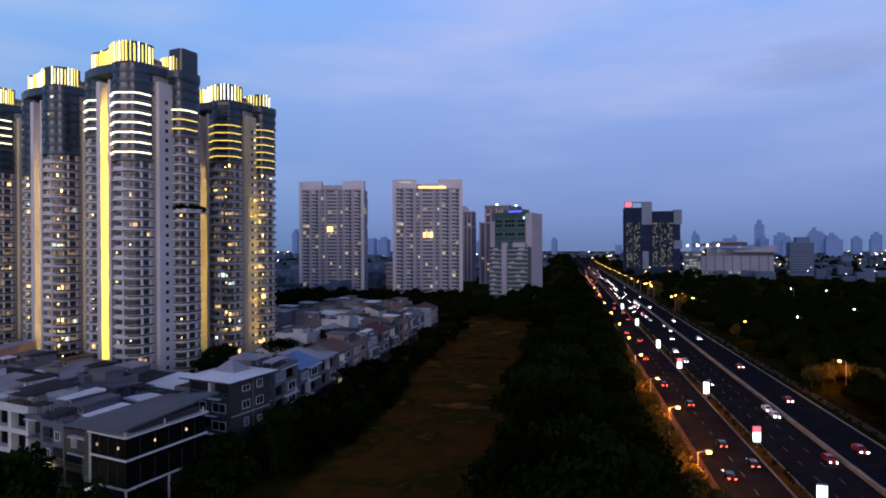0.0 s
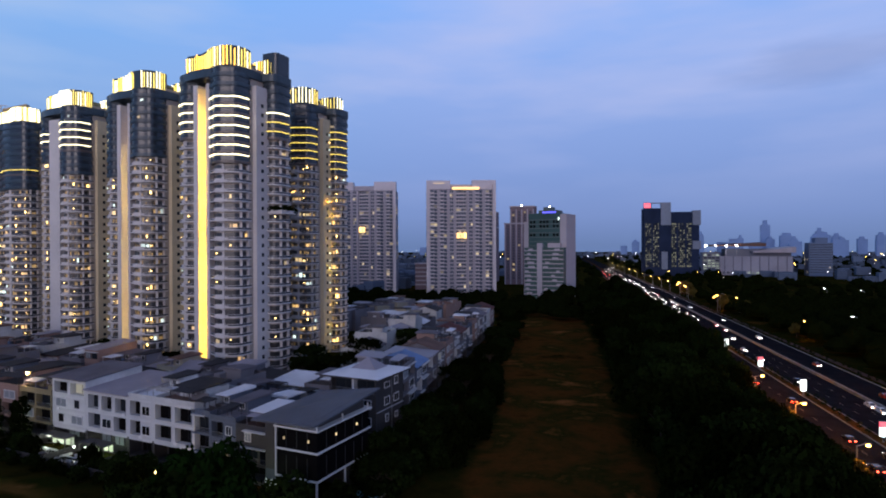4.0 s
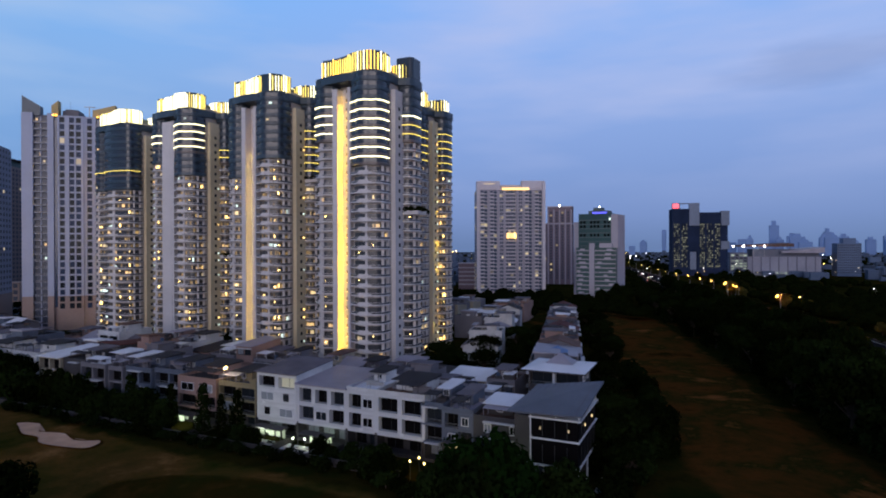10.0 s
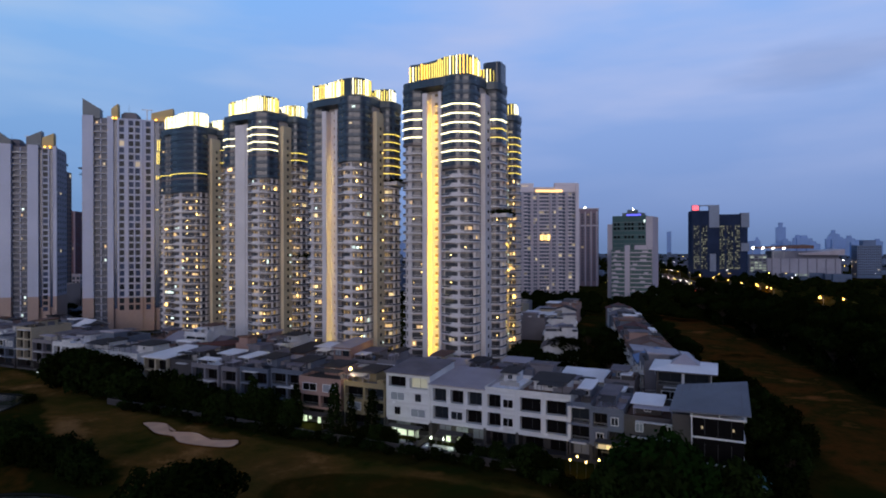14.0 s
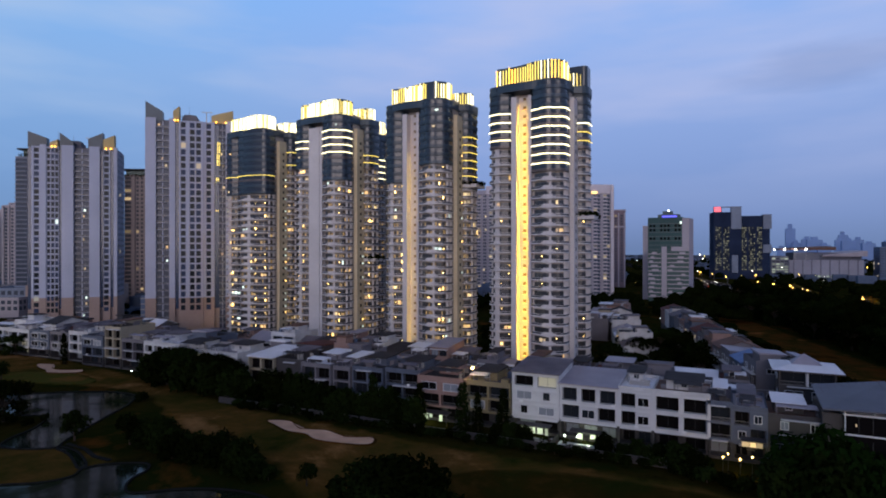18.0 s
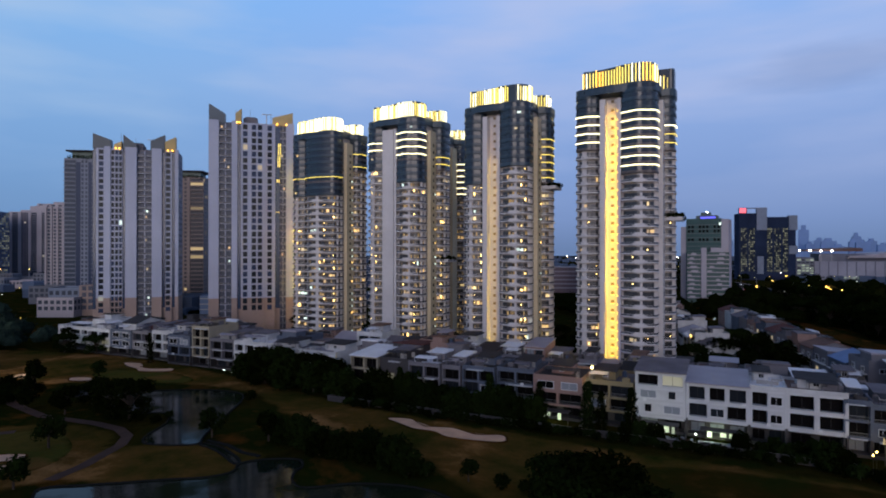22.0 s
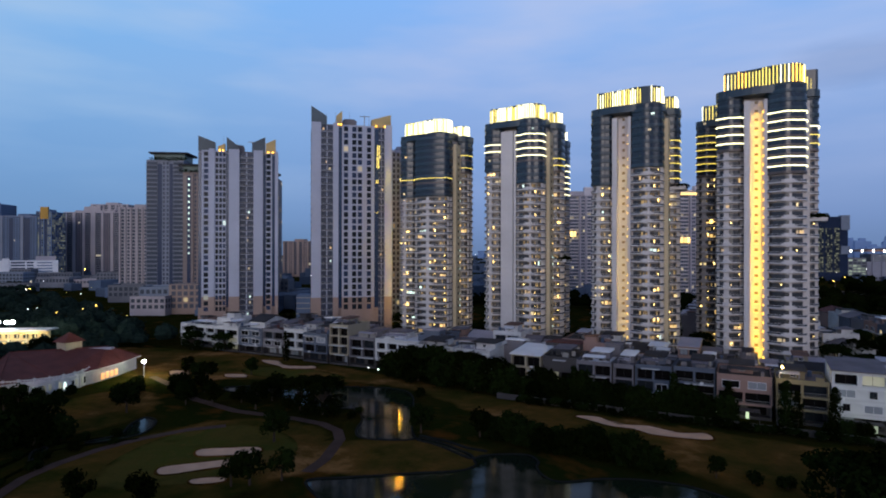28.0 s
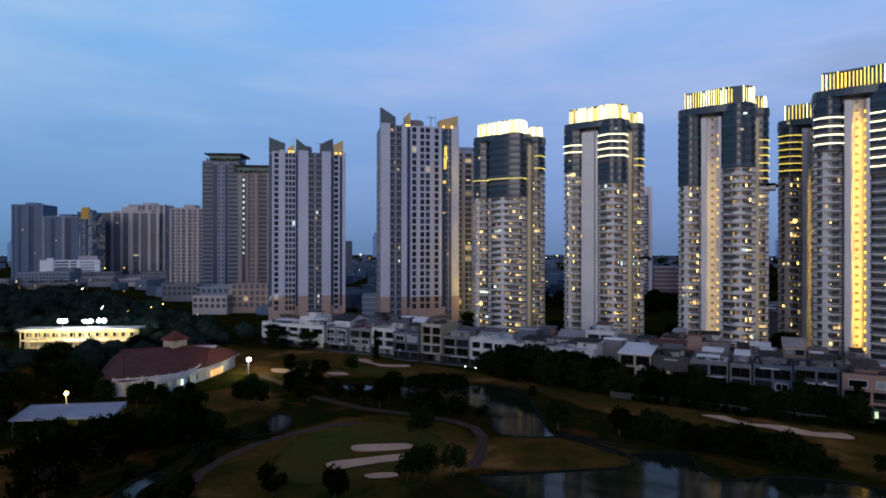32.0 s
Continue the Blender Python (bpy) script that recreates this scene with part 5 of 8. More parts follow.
def house(at, turn, width, depth, floors, cells, wall, roof, seed, fh=3.6, top="flat", base=1.2, lit=0.08, label=None, group="row houses", canopy=True, trim="w", detail=2, rail=True, sides=False):
    """A row house facing -y. cells: one string a storey from the top, a letter a bay: r recessed balcony, w window, W wide window, s solid."""
    rng = random.Random(seed)
    wm, rm = WALLS[wall], ROOFS[roof]
    tm = WALLS[trim] if trim else wm
    H = base + floors * fh
    hs = thing("house", at, turn, label or f"{WORDS[wall]} {floors}-storey row house with {ROOF_WORDS[roof]} roof", "house", group)
    d0 = 1.5
    if detail < 2:
        part("wall", Shape().box(0, 0, 0, width, depth, H), wm, hs)
        if detail:
            for bx in (0.28, 0.72):
                g = rng.choice((glass_dark, glass_dark, glass_curtain)) if rng.random() > lit else rng.choice((lit_room, lit_warm))
                window(hs, width * bx, 0, H - fh + 0.6, round(width * 0.34, 1), 2.0, g, frame_white if wall == "d" else frame_dark)
            slab("sun_shade", tm, hs, 0.2, -0.9, H - 0.7, width - 0.2, 0.02, H - 0.5)
    else:
        ledges = random.Random(seed * 13 + 1)
        gz = base + fh - 0.3
        # dark paint puts the shade of the recess into the ground floor
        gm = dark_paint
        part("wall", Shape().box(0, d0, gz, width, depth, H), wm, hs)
        part("ground_wall", Shape().box(0.1, d0 + 1.8, 0, width - 0.1, depth, gz), dark_paint, hs, "recessed ground floor, its shade put into dark paint")
        for px in (0, width - 0.35):
            slab("party_pier", wm, hs, px if px == 0 or wall != "w" else px - 0.35, 0, gz, px + (0.7 if px == 0 and wall == "w" else 0.35), d0 - 0.004, H)
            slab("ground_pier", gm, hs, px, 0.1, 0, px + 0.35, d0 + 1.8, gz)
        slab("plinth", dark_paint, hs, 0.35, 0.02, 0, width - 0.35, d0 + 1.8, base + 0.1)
        for k in range(1, floors + 1):
            z = base + k * fh
            low, high = (0.75, 0.3) if wall == "w" else (0.4, 0.12)
            if wall in "bgdc" and ledges.random() < 0.6:
                # pale canopy slab or ledge before part of the front
                a = ledges.uniform(0.2, width * 0.4)
                slab("ledge", white_paint, hs, a, -ledges.uniform(0.5, 1.5), z - 0.3, ledges.uniform(width * 0.6, width - 0.1), -0.004, z - 0.12)
            slab("floor_band", wm, hs, 0.35, 0, z - low, width - 0.35, d0 - 0.004, z + (high if k < floors else 0))
    for k, row in enumerate(cells[:floors] if detail == 2 else ()):
        z = base + (floors - 1 - k) * fh
        n = len(row)
        inner = width - 0.7
        for i, c in enumerate(row):
            x0, x1 = 0.35 + inner * i / n, 0.35 + inner * (i + 1) / n
            glass = rng.choice((glass_black, glass_black, glass_dark, glass_curtain)) if rng.random() > lit else lit_dim
            if k == floors - 1:
                window(hs, (x0 + x1) / 2, d0 + 1.8, z + 0.15, round(max(1.2, (x1 - x0) * 0.7), 1), 2.3, glass if rng.random() < 0.85 or lit < 0.08 else lit_room, frame_dark)
            elif c == "r":
                window(hs, (x0 + x1) / 2, d0, z + 0.13, round(x1 - x0 - 0.5, 1), round(fh - 0.75, 1), glass if glass.name != "glass_curtain" else glass_black, frame_dark)
                if detail == 2 and rail:
                    railing(hs, x0, x1, 0.1, z + 0.1)
            else:
                part("facade_panel", unit_box(wm), wm, hs, "", ((x0 + x1) / 2, 0.75, z), 0, (x1 - x0, 1.4, fh - 0.3))
                if c == "w":
                    window(hs, (x0 + x1) / 2, 0.05, z + 1.0, 1.4, 1.6, glass, frame_white if wall != "w" else frame_dark)
                elif c == "W":
                    window(hs, (x0 + x1) / 2, 0.05, z + 0.8, round(max(1.2, (x1 - x0) * 0.66), 1), 1.9, glass, frame_white)
            if i and c == "r" and row[i - 1] == "r" and k < floors - 1:
                slab("mullion_pier", tm, hs, x0 - (0.55 if wall == "w" else 0.3), -0.03, z, x0 + (0.55 if wall == "w" else 0.3), d0 - 0.02, z + fh - 0.3)
    if sides:
        # side windows, shutters and a rain pipe
        for k in range(floors):
            for fx in (0.27, 0.73):
                g = rng.choice((glass_black, glass_dark, glass_dark)) if rng.random() > lit else lit_room
                window(hs, width * fx, depth, base + k * fh + 0.9, rng.choice((1.6, 2.2, 2.8)), rng.choice((1.4, 1.8)), g, frame_white, 1)
            slab("rear_balcony", tm, hs, 0.6, depth, base + k * fh + 0.3, width - 0.6, depth + 1.1, base + k * fh + 0.55)
        for sx, tn in ((0.0, 270), (width, 90)):
            for k in range(floors):
                for fy in (0.38, 0.72):
                    if rng.random() < 0.75:
                        g = rng.choice((glass_black, glass_dark, glass_dark)) if rng.random() > lit else rng.choice((lit_room, lit_warm))
                        holder = window(hs, sx, depth * fy, base + k * fh + 1.0, rng.choice((1.2, 1.6, 2.2)), rng.choice((1.2, 1.7)), g, frame_white)
                        holder.rotation_euler = (0, 0, radians(tn))
            slab("rain_pipe", metal_grey, hs, sx - 0.09, depth * 0.55, base, sx + 0.09, depth * 0.55 + 0.18, H)
            slab("side_band", tm, hs, sx - 0.06, 0.4, base + 2 * fh - 0.2, sx + 0.06, depth, base + 2 * fh)
    if top == "flat":
        part("parapet", Shape().ring([(0, 0), (width, 0), (width, depth), (0, depth)], [(0.18, 0.18), (width - 0.18, 0.18), (width - 0.18, depth - 0.18), (0.18, depth - 0.18)], H, H + 0.9), wm, hs)
        part("roof_deck", Shape().box(0.18, 0.18, H, width - 0.18, depth - 0.18, H + 0.12), rm, hs)
        # roof room with a light canopy
        rw, rd = width * rng.uniform(0.4, 0.65), depth * rng.uniform(0.3, 0.5)
        rx, ry = rng.uniform(0.4, width - rw - 0.4), rng.uniform(depth * 0.25, depth - rd - 0.4)
        part("roof_room", Shape().box(rx, ry, H + 0.12, rx + rw, ry + rd, H + 2.6), wm, hs)
        window(hs, rx + rw / 2, ry, H + 0.9, 1.2, 1.1, glass_dark, frame_white)
        if canopy:
            cm = rng.choice((roof_light, roof_white, roof_grey, roof_grey, roof_dark, roof_dark, roof_clay))
            part("canopy", Shape().prism([(rx - 0.6, ry - 1.6), (rx + rw + 0.5, ry - 1.6), (rx + rw + 0.5, ry + rd + 0.4), (rx - 0.6, ry + rd + 0.4)], H + 2.62, 0, [H + 2.75, H + 2.75, H + 3.2, H + 3.2]), cm, hs, "tilted sheet roof over the roof room")
    elif top == "shed":
        part("roof", Shape().add([(-0.3, -0.8, H + 0.1), (width + 0.3, -0.8, H + 0.1), (width + 0.3, depth + 0.3, H + 1.3), (-0.3, depth + 0.3, H + 1.3), (-0.3, -0.8, H + 0.35), (width + 0.3, -0.8, H + 0.35), (width + 0.3, depth + 0.3, H + 1.55), (-0.3, depth + 0.3, H + 1.55)],
                                 [(3, 2, 1, 0), (4, 5, 6, 7), (0, 1, 5, 4), (1, 2, 6, 5), (2, 3, 7, 6), (3, 0, 4, 7)]), rm, hs, "sloping sheet roof")
        part("gable_wall", Shape().add([(0, 0, H), (width, 0, H), (width, depth, H), (0, depth, H), (width, depth, H + 1.2), (0, depth, H + 1.2)], [(0, 3, 5), (1, 4, 2), (3, 2, 4, 5)]), wm, hs)
    elif top == "gable":
        e, zr = 0.6, H + 2.6
        part("roof", Shape().add([(-e, -e, H - 0.1), (width + e, -e, H - 0.1), (width + e, depth + e, H - 0.1), (-e, depth + e, H - 0.1), (-e, depth / 2, zr), (width + e, depth / 2, zr),
                                  (-e, -e, H + 0.1), (width + e, -e, H + 0.1), (width + e, depth + e, H + 0.1), (-e, depth + e, H + 0.1), (-e, depth / 2, zr + 0.2), (width + e, depth / 2, zr + 0.2)],
                                 [(6, 7, 11, 10), (8, 9, 10, 11), (1, 0, 4, 5), (3, 2, 5, 4), (0, 1, 7, 6), (2, 3, 9, 8), (0, 6, 10, 4), (3, 4, 10, 9), (1, 5, 11, 7), (2, 8, 11, 5)]), rm, hs, "pitched roof")
        for gx in (0, width - 0.2):
            part("gable_wall", Shape().add([(gx, 0, H), (gx, depth, H), (gx, depth / 2, zr - 0.3), (gx + 0.2, 0, H), (gx + 0.2, depth, H), (gx + 0.2, depth / 2, zr - 0.3)], [(0, 2, 1), (3, 4, 5), (0, 3, 5, 2), (1, 2, 5, 4)]), wm, hs)
        part("ridge", Shape().box(-e, depth / 2 - 0.15, zr + 0.14, width + e, depth / 2 + 0.15, zr + 0.3), rm, hs)
    elif top == "hip":
        e, zr = 1.6, H + 3.4
        v = [(-e, -e, H), (width + e, -e, H), (width + e, depth + e, H), (-e, depth + e, H), (width * 0.25, depth * 0.3, H + 0.9), (width * 0.8, depth * 0.3, H + 0.9), (width * 0.8, depth * 0.75, H + 0.9), (width * 0.25, depth * 0.75, H + 0.9), (width * 0.5, depth * 0.5, zr)]
        part("eaves_slab", Shape().box(-e, -e, H - 0.35, width + e, depth + e, H), wm, hs, "wide white eaves")
        part("roof", Shape().add(v, [(0, 1, 5, 4), (1, 2, 6, 5), (2, 3, 7, 6), (3, 0, 4, 7)]), ROOFS["w"], hs)
        part("roof_cap", Shape().add([(width * 0.25, depth * 0.3, H + 0.91), (width * 0.8, depth * 0.3, H + 0.91), (width * 0.8, depth * 0.75, H + 0.91), (width * 0.25, depth * 0.75, H + 0.91), (width * 0.5, depth * 0.52, zr)], [(0, 1, 4), (1, 2, 4), (2, 3, 4), (3, 0, 4)]), rm, hs, "grey pyramid roof")
    if top == "flat":
        # open awning on posts, and a parapet cupboard
        aw, ad = width * rng.uniform(0.35, 0.7), rng.uniform(2.2, 4.5)
        ax, ay, az = rng.uniform(0.2, width - aw - 0.2), rng.uniform(0.1, 1.2), H + rng.uniform(1.9, 2.5)
        s = Shape().prism([(ax, ay), (ax + aw, ay), (ax + aw, ay + ad), (ax, ay + ad)], az, 0, [az + 0.08, az + 0.08, az + 0.4, az + 0.4])
        for px in (ax + 0.1, ax + aw - 0.2):
            s.box(px, ay + 0.1, H + 0.1, px + 0.1, ay + 0.2, az + 0.02).box(px, ay + ad - 0.2, H + 0.1, px + 0.1, ay + ad - 0.1, az + 0.2)
        if rng.random() < 0.75:
            am = rng.choice((roof_white, roof_white, roof_light, roof_grey, roof_dark, roof_dark))
            part("awning", s, am, hs, "sheet awning on thin posts")
        if rng.random() < 0.5:
            bx = rng.uniform(0.5, width - 2.5)
            slab("parapet_cupboard", rng.choice((wm, grey_paint, dark_paint, pink_paint)), hs, bx, depth * 0.55, H + 0.12, bx + 2.0, depth * 0.55 + 2.6, H + rng.uniform(1.3, 2.2))
    if top == "flat":
        # low walls, hatches, pergola beams and ducts on the roof deck
        c = Shape()
        for _ in range(rng.randint(4, 7)):
            bx, by = rng.uniform(0.4, width - 2.2), rng.uniform(0.5, depth - 2.5)
            if rng.random() < 0.5:
                c.box(bx, by, H + 0.1, bx + rng.uniform(0.8, 2.0), by + rng.uniform(0.6, 1.8), H + rng.uniform(0.5, 1.6))
            elif rng.random() < 0.5:
                c.box(bx, by, H + 0.1, min(width - 0.3, bx + rng.uniform(2, 5)), by + 0.15, H + rng.uniform(0.9, 2.0))
            else:
                for q in range(4):
                    c.box(bx, by + q * 0.5, H + 2.2, min(width - 0.2, bx + 2.4), by + q * 0.5 + 0.1, H + 2.34)
                c.box(bx, by, H + 0.1, bx + 0.1, by + 0.1, H + 2.2).box(bx, by + 1.5, H + 0.1, bx + 0.1, by + 1.6, H + 2.2)
        tagged(part("roof_clutter", c, rng.choice((wm, concrete, grey_paint, white_paint, dark_paint)), hs), kind="stuff")
    if rng.random() < 0.7 and top == "flat":
        tank = TANK if rng.random() < 0.6 else TANK2
        part("water_tank", tank, tank_blue, hs, "", (rng.uniform(1, width - 1), rng.uniform(depth * 0.15, depth * 0.9), H + 0.12))
    if rng.random() < 0.6:
        part("air_conditioner", AC, frame_white, hs, "", (rng.uniform(1, width - 1), 0.02, base + fh * rng.randint(1, floors - 1) - 0.2 if floors > 1 else base + 2))
    return hs


GY = 73.0
# front row along the fairway, from the corner house westwards: x of east edge, width, storeys, cells, wall, roof, shape
FRONT = [
    (-104.0, 12.0, 3, ["ww", "rr", "ss"], "d", "c", "flat", 3.4),
    (-116.0, 7.0, 3, ["rw", "wr", "rr"], "b", "l", "flat", 3.7),
    (-123.0, 5.5, 3, ["r", "r", "r"], "b", "g", "flat", 3.9),
    (-127.5, 12.5, 3, ["rr", "rr", "sr"], "w", "c", "flat", 4.35),
    (-140.0, 8.0, 3, ["rW", "rW", "rs"], "w", "w", "flat", 4.35),
    (-148.0, 14.4, 3, ["rrr", "rWr", "rss"], "w", "l", "shed", 4.35),
    (-162.5, 12.5, 4, ["rr", "Ww", "wW", "sr"], "w", "g", "shed", 3.75),
    (-175.5, 12.5, 3, ["rr", "Wr", "rs"], "y", "g", "flat", 3.6),
    (-189.0, 14.0, 3, ["WW", "rr", "rr"], "p", "d", "flat", 3.6),
    (-203.5, 11.5, 3, ["rr", "rr", "rr"], "b", "d", "flat", 3.8),
    (-215.5, 10.5, 3, ["rr", "rW", "rr"], "b", "d", "flat", 3.7),
    (-226.5, 6.0, 3, ["r", "r", "s"], "g", "g", "flat", 3.6),
    (-233.0, 11.0, 3, ["rr", "rr", "rr"], "g", "w", "flat", 3.7),
    (-244.5, 11.5, 3, ["ss", "rr", "rr"], "d", "d", "flat", 3.7),
]
FRONT_WEST = [
    (-256.5, 10.5, 3, ["rr", "rW", "rr"], "c", "w", "shed", 3.9),
    (-277.0, 14.0, 3, ["WW", "rr", "ss"], "w", "l", "flat", 3.4),
    (-291.5, 16.0, 3, ["rr", "rr", "rs"], "w", "g", "flat", 3.5),
    (-308.0, 20.0, 3, ["rrWW", "rrWW", "rsss"], "w", "w", "flat", 3.6),
    (-328.5, 12.5, 3, ["rr", "rr", "rr"], "g", "l", "flat", 3.6),
    (-341.5, 9.5, 4, ["rr", "rr", "rr", "rr"], "c", "d", "flat", 3.8),
    (-352.0, 13.0, 3, ["WW", "rr", "ss"], "b", "g", "flat", 3.6),
    (-365.5, 13.0, 3, ["rr", "rr", "WW"], "w", "l", "flat", 3.8),
    (-379.0, 12.0, 3, ["rr", "WW", "rr"], "g", "g", "flat", 3.5),
    (-391.5, 14.0, 3, ["WW", "WW", "rr"], "b", "l", "flat", 3.5),
    (-406.0, 16.0, 3, ["rr", "rr", "ss"], "w", "w", "flat", 3.4),
    (-423.0, 26.0, 3, ["rrr", "WWW", "rrr"], "w", "w", "flat", 3.2),
]
for i, (xe, w, fl, cells, wall, roof, top, fh) in enumerate(FRONT + FRONT_WEST):
    house((xe - w, GY + (0.0 if xe > -200 else (i * 7 % 4) * 0.8) + (0.0 if xe > -260 else 5.2 + (-260 - xe) * 0.05), 0), 0, w, 15 + (i % 3), fl, cells, wall, roof, 100 + i, fh, top, 0.6, 0.035, trim=None if wall != "w" else "w", rail=xe > -205 and wall != "w")

# rows behind, mostly seen as a jumble of roofs
rb = random.Random(7)
for row, (y, turn) in enumerate(((104.5, 180), (108.5, 0), (140.0, 180))):
    x = -118.0
    xmin = (-440, -430, -425)[row]
    while x > xmin:
        w = rb.choice((7, 8, 9, 10, 11, 12, 13))
        dp = rb.uniform(10, 15.5)
        ok = row < 2 or not any(abs(x - w / 2 - tx) < 27 for tx in (-188, -239, -292, -346)) and x > -400
        if row == 2 and x > -170:
            ok = False
        if ok:
            fl = rb.choice((2, 3, 3, 3, 4))
            cells = [rb.choice(("rr", "WW", "rW", "ww", "ss")) for _ in range(fl)]
            top = rb.choice(("flat", "flat", "flat", "shed", "gable"))
            roof = rb.choice("gldwddrcgl")
            house((x if turn else x - w, y + rb.uniform(-1.2, 1.6), 0), turn, w, dp, fl, cells, rb.choice("wcgbgppd"), roof, 300 + int(-x) + row * 1000, rb.uniform(2.9, 3.5), top, 0.5, 0.06, detail=1 if not turn else 0)
        x -= w + 0.1

# dark-glazed corner house with a swept metal roof
roof_sweep = surface("roof_sweep", (0.105, 0.115, 0.145), 0.6, 0.5, 0.25, 0.05)
ch = thing("corner_house", (-102.5, 69.0, 0), 0, "dark glazed corner house with sweeping grey metal roof", "house")
part("glass_storey", Shape().box(0.3, 0.3, 4.9, 9.4, 17.6, 9.7), glass_black, ch, "black glazed storey")
part("glass_storey", Shape().box(0.3, 0.3, 10.0, 9.4, 17.6, 13.8), glass_black, ch, "brown-lit glazed storey")
part("band", Shape().box(0, 0, 4.6, 9.7, 18, 4.9), frame_white, ch, "thin white floor edge")
part("band", Shape().box(0, 0, 9.7, 9.7, 18, 10.0), frame_white, ch, "thin white floor edge")
part("band", Shape().box(-0.2, -0.2, 13.8, 9.9, 18.2, 14.1), frame_white, ch, "thin white roof edge")
part("wall", Shape().box(-3.6, 1.5, 5, 0.0, 17, 13.6), dark_paint, ch)
part("wall", Shape().box(-3.6, 1.5, 0, 0.0, 17, 5), blue_paint, ch)
part("attic_wall", Shape().box(0.8, 2.0, 14.1, 8.6, 17, 15.4), dark_paint, ch)
part("back_wall", Shape().box(0.5, 11, 0, 9, 17.5, 4.6), dark_paint, ch)
for cx in (0.1, 9.2):
    for cy in (0.1, 9, 17):
        slab("column", frame_white, ch, cx, cy, 0, cx + 0.3, cy + 0.3, 4.6)
part("corner_post", Shape().box(0, -0.02, 4.9, 0.18, 0.28, 13.8), frame_white, ch)
part("roof", Shape().add([(-4.0, -2.0, 14.9), (10.6, -2.0, 15.3), (10.8, 20, 17.3), (-3.6, 19, 15.6), (-4.0, -2.0, 15.2), (10.6, -2.0, 15.6), (10.8, 20, 17.7), (-3.6, 19, 15.9)],
                         [(3, 2, 1, 0), (4, 5, 6, 7), (0, 1, 5, 4), (1, 2, 6, 5), (2, 3, 7, 6), (3, 0, 4, 7)]), roof_sweep, ch, "sweeping grey metal roof")
for k in range(1, 10):
    part("roof_seam", Shape().tube((-4.0 + 1.46 * k, -1.9, 15.2 + 0.04 * k), (-3.6 + 1.44 * k, 19.2, 15.95 + 0.18 * k), 0.07, 0.07, 4), roof_grey, ch)
for cx, cy in ((0, 0), (9.4, 0), (9.4, 8), (9.4, 17), (0, 17), (5, 0)):
    slab("roof_post", frame_white, ch, cx, cy, 14.1, cx + 0.22, cy + 0.22, 15.2)
for cx, cy, tr in ((2, 0.15, 0), (7.6, 0.15, 0), (9.55, 6, 90), (9.55, 13, 90)):
    part("wall_lamp", unit_box(lit_room), lit_room, ch, "small warm lamp", (cx, cy, 11.6), tr, (0.26, 0.2, 0.5))
for z in (4.9, 10.0):
    for k in range(1, 6):
        slab("mullion", frame_dark, ch, 9.4, k * 3.0, z, 9.52, k * 3.0 + 0.12, z + 3.8)
    for k in range(1, 4):
        slab("mullion", frame_dark, ch, k * 2.4, 0.18, z, k * 2.4 + 0.12, 0.3, z + 3.8)
# the slab itself glows in place of lamp light on the porch wall
slab("lit_porch", lit_cool, ch, -3.4, 1.2, 0.4, -0.4, 1.45, 3.0, "glowing slab for a lamplit porch wall")
part("pool_rim", Shape().ring([(12, 2), (17.5, 2), (17.5, 11), (12, 11)], [(12.3, 2.3), (17.2, 2.3), (17.2, 10.7), (12.3, 10.7)], 0, 0.4), concrete, ch)
part("pool", Shape().add([(12.3, 2.3, 0.3), (17.2, 2.3, 0.3), (17.2, 10.7, 0.3), (12.3, 10.7, 0.3)], [(0, 1, 2, 3)]), pool_glow, ch, "blue swimming pool with a glow put into its water")

# house with white eaves and a pyramid cap
house((-111.8, 99.5, 0), 0, 12.6, 13, 4, ["rr", "WW", "rW", "ss"], "d", "l", 890, 4.05, "hip", 0.6, 0.0, sides=True, label="dark house with broad white eaves and a pyramid roof", group="houses along the east fairway")

# houses of the east edge, turned with the fairway
EAST = [(118, 13, "g", "d", "flat", 3.6), (132, 13, "b", "b", "gable", 3.3), (146, 12, "g", "l", "shed", 3.8), (159, 12, "g", "c", "gable", 3.3),
        (172, 13, "p", "g", "flat", 3.9), (186, 12, "g", "d", "flat", 3.9), (199, 13, "g", "r", "gable", 3.6), (213, 14, "b", "g", "flat", 3.9), (228, 13, "p", "g", "flat", 3.8), (242, 14, "g", "l", "flat", 3.8), (257, 14, "b", "g", "gable", 3.7),
        (272, 14, "w", "g", "flat", 3.6), (287, 14, "p", "r", "gable", 3.6)]
re_ = random.Random(9)
for y, w, wall, roof, top, fh in EAST:
    fl, fh = (4, fh) if y < 125 else (3, max(fh, 4.0))
    xf = -98.5 - (y - 100) * 0.225
    cells = [re_.choice(("rr", "WW", "rW", "Wr")) for _ in range(4)]
    house((xf, y, 0), 102.7, w, 14, fl, cells, wall, roof, 900 + y, fh, top, 0.6, 0.06, group="houses along the east fairway", rail=False, sides=y < 230)
# a second line facing the inner street
for k in range(10):
    y = 150 + k * 15
    xf = -117 - (y - 100) * 0.225 - 16
    if y > 165:
        house((xf - 14, y + 9, 0), -77.3, 13.5, 14, re_.choice((2, 3)), [re_.choice(("rr", "WW", "rW")) for _ in range(3)], re_.choice("wcgpw"), re_.choice("glrdw"), 950 + k, 3.4, re_.choice(("flat", "flat", "gable")), 0.5, 0.05, detail=1, group="houses of the inner street")
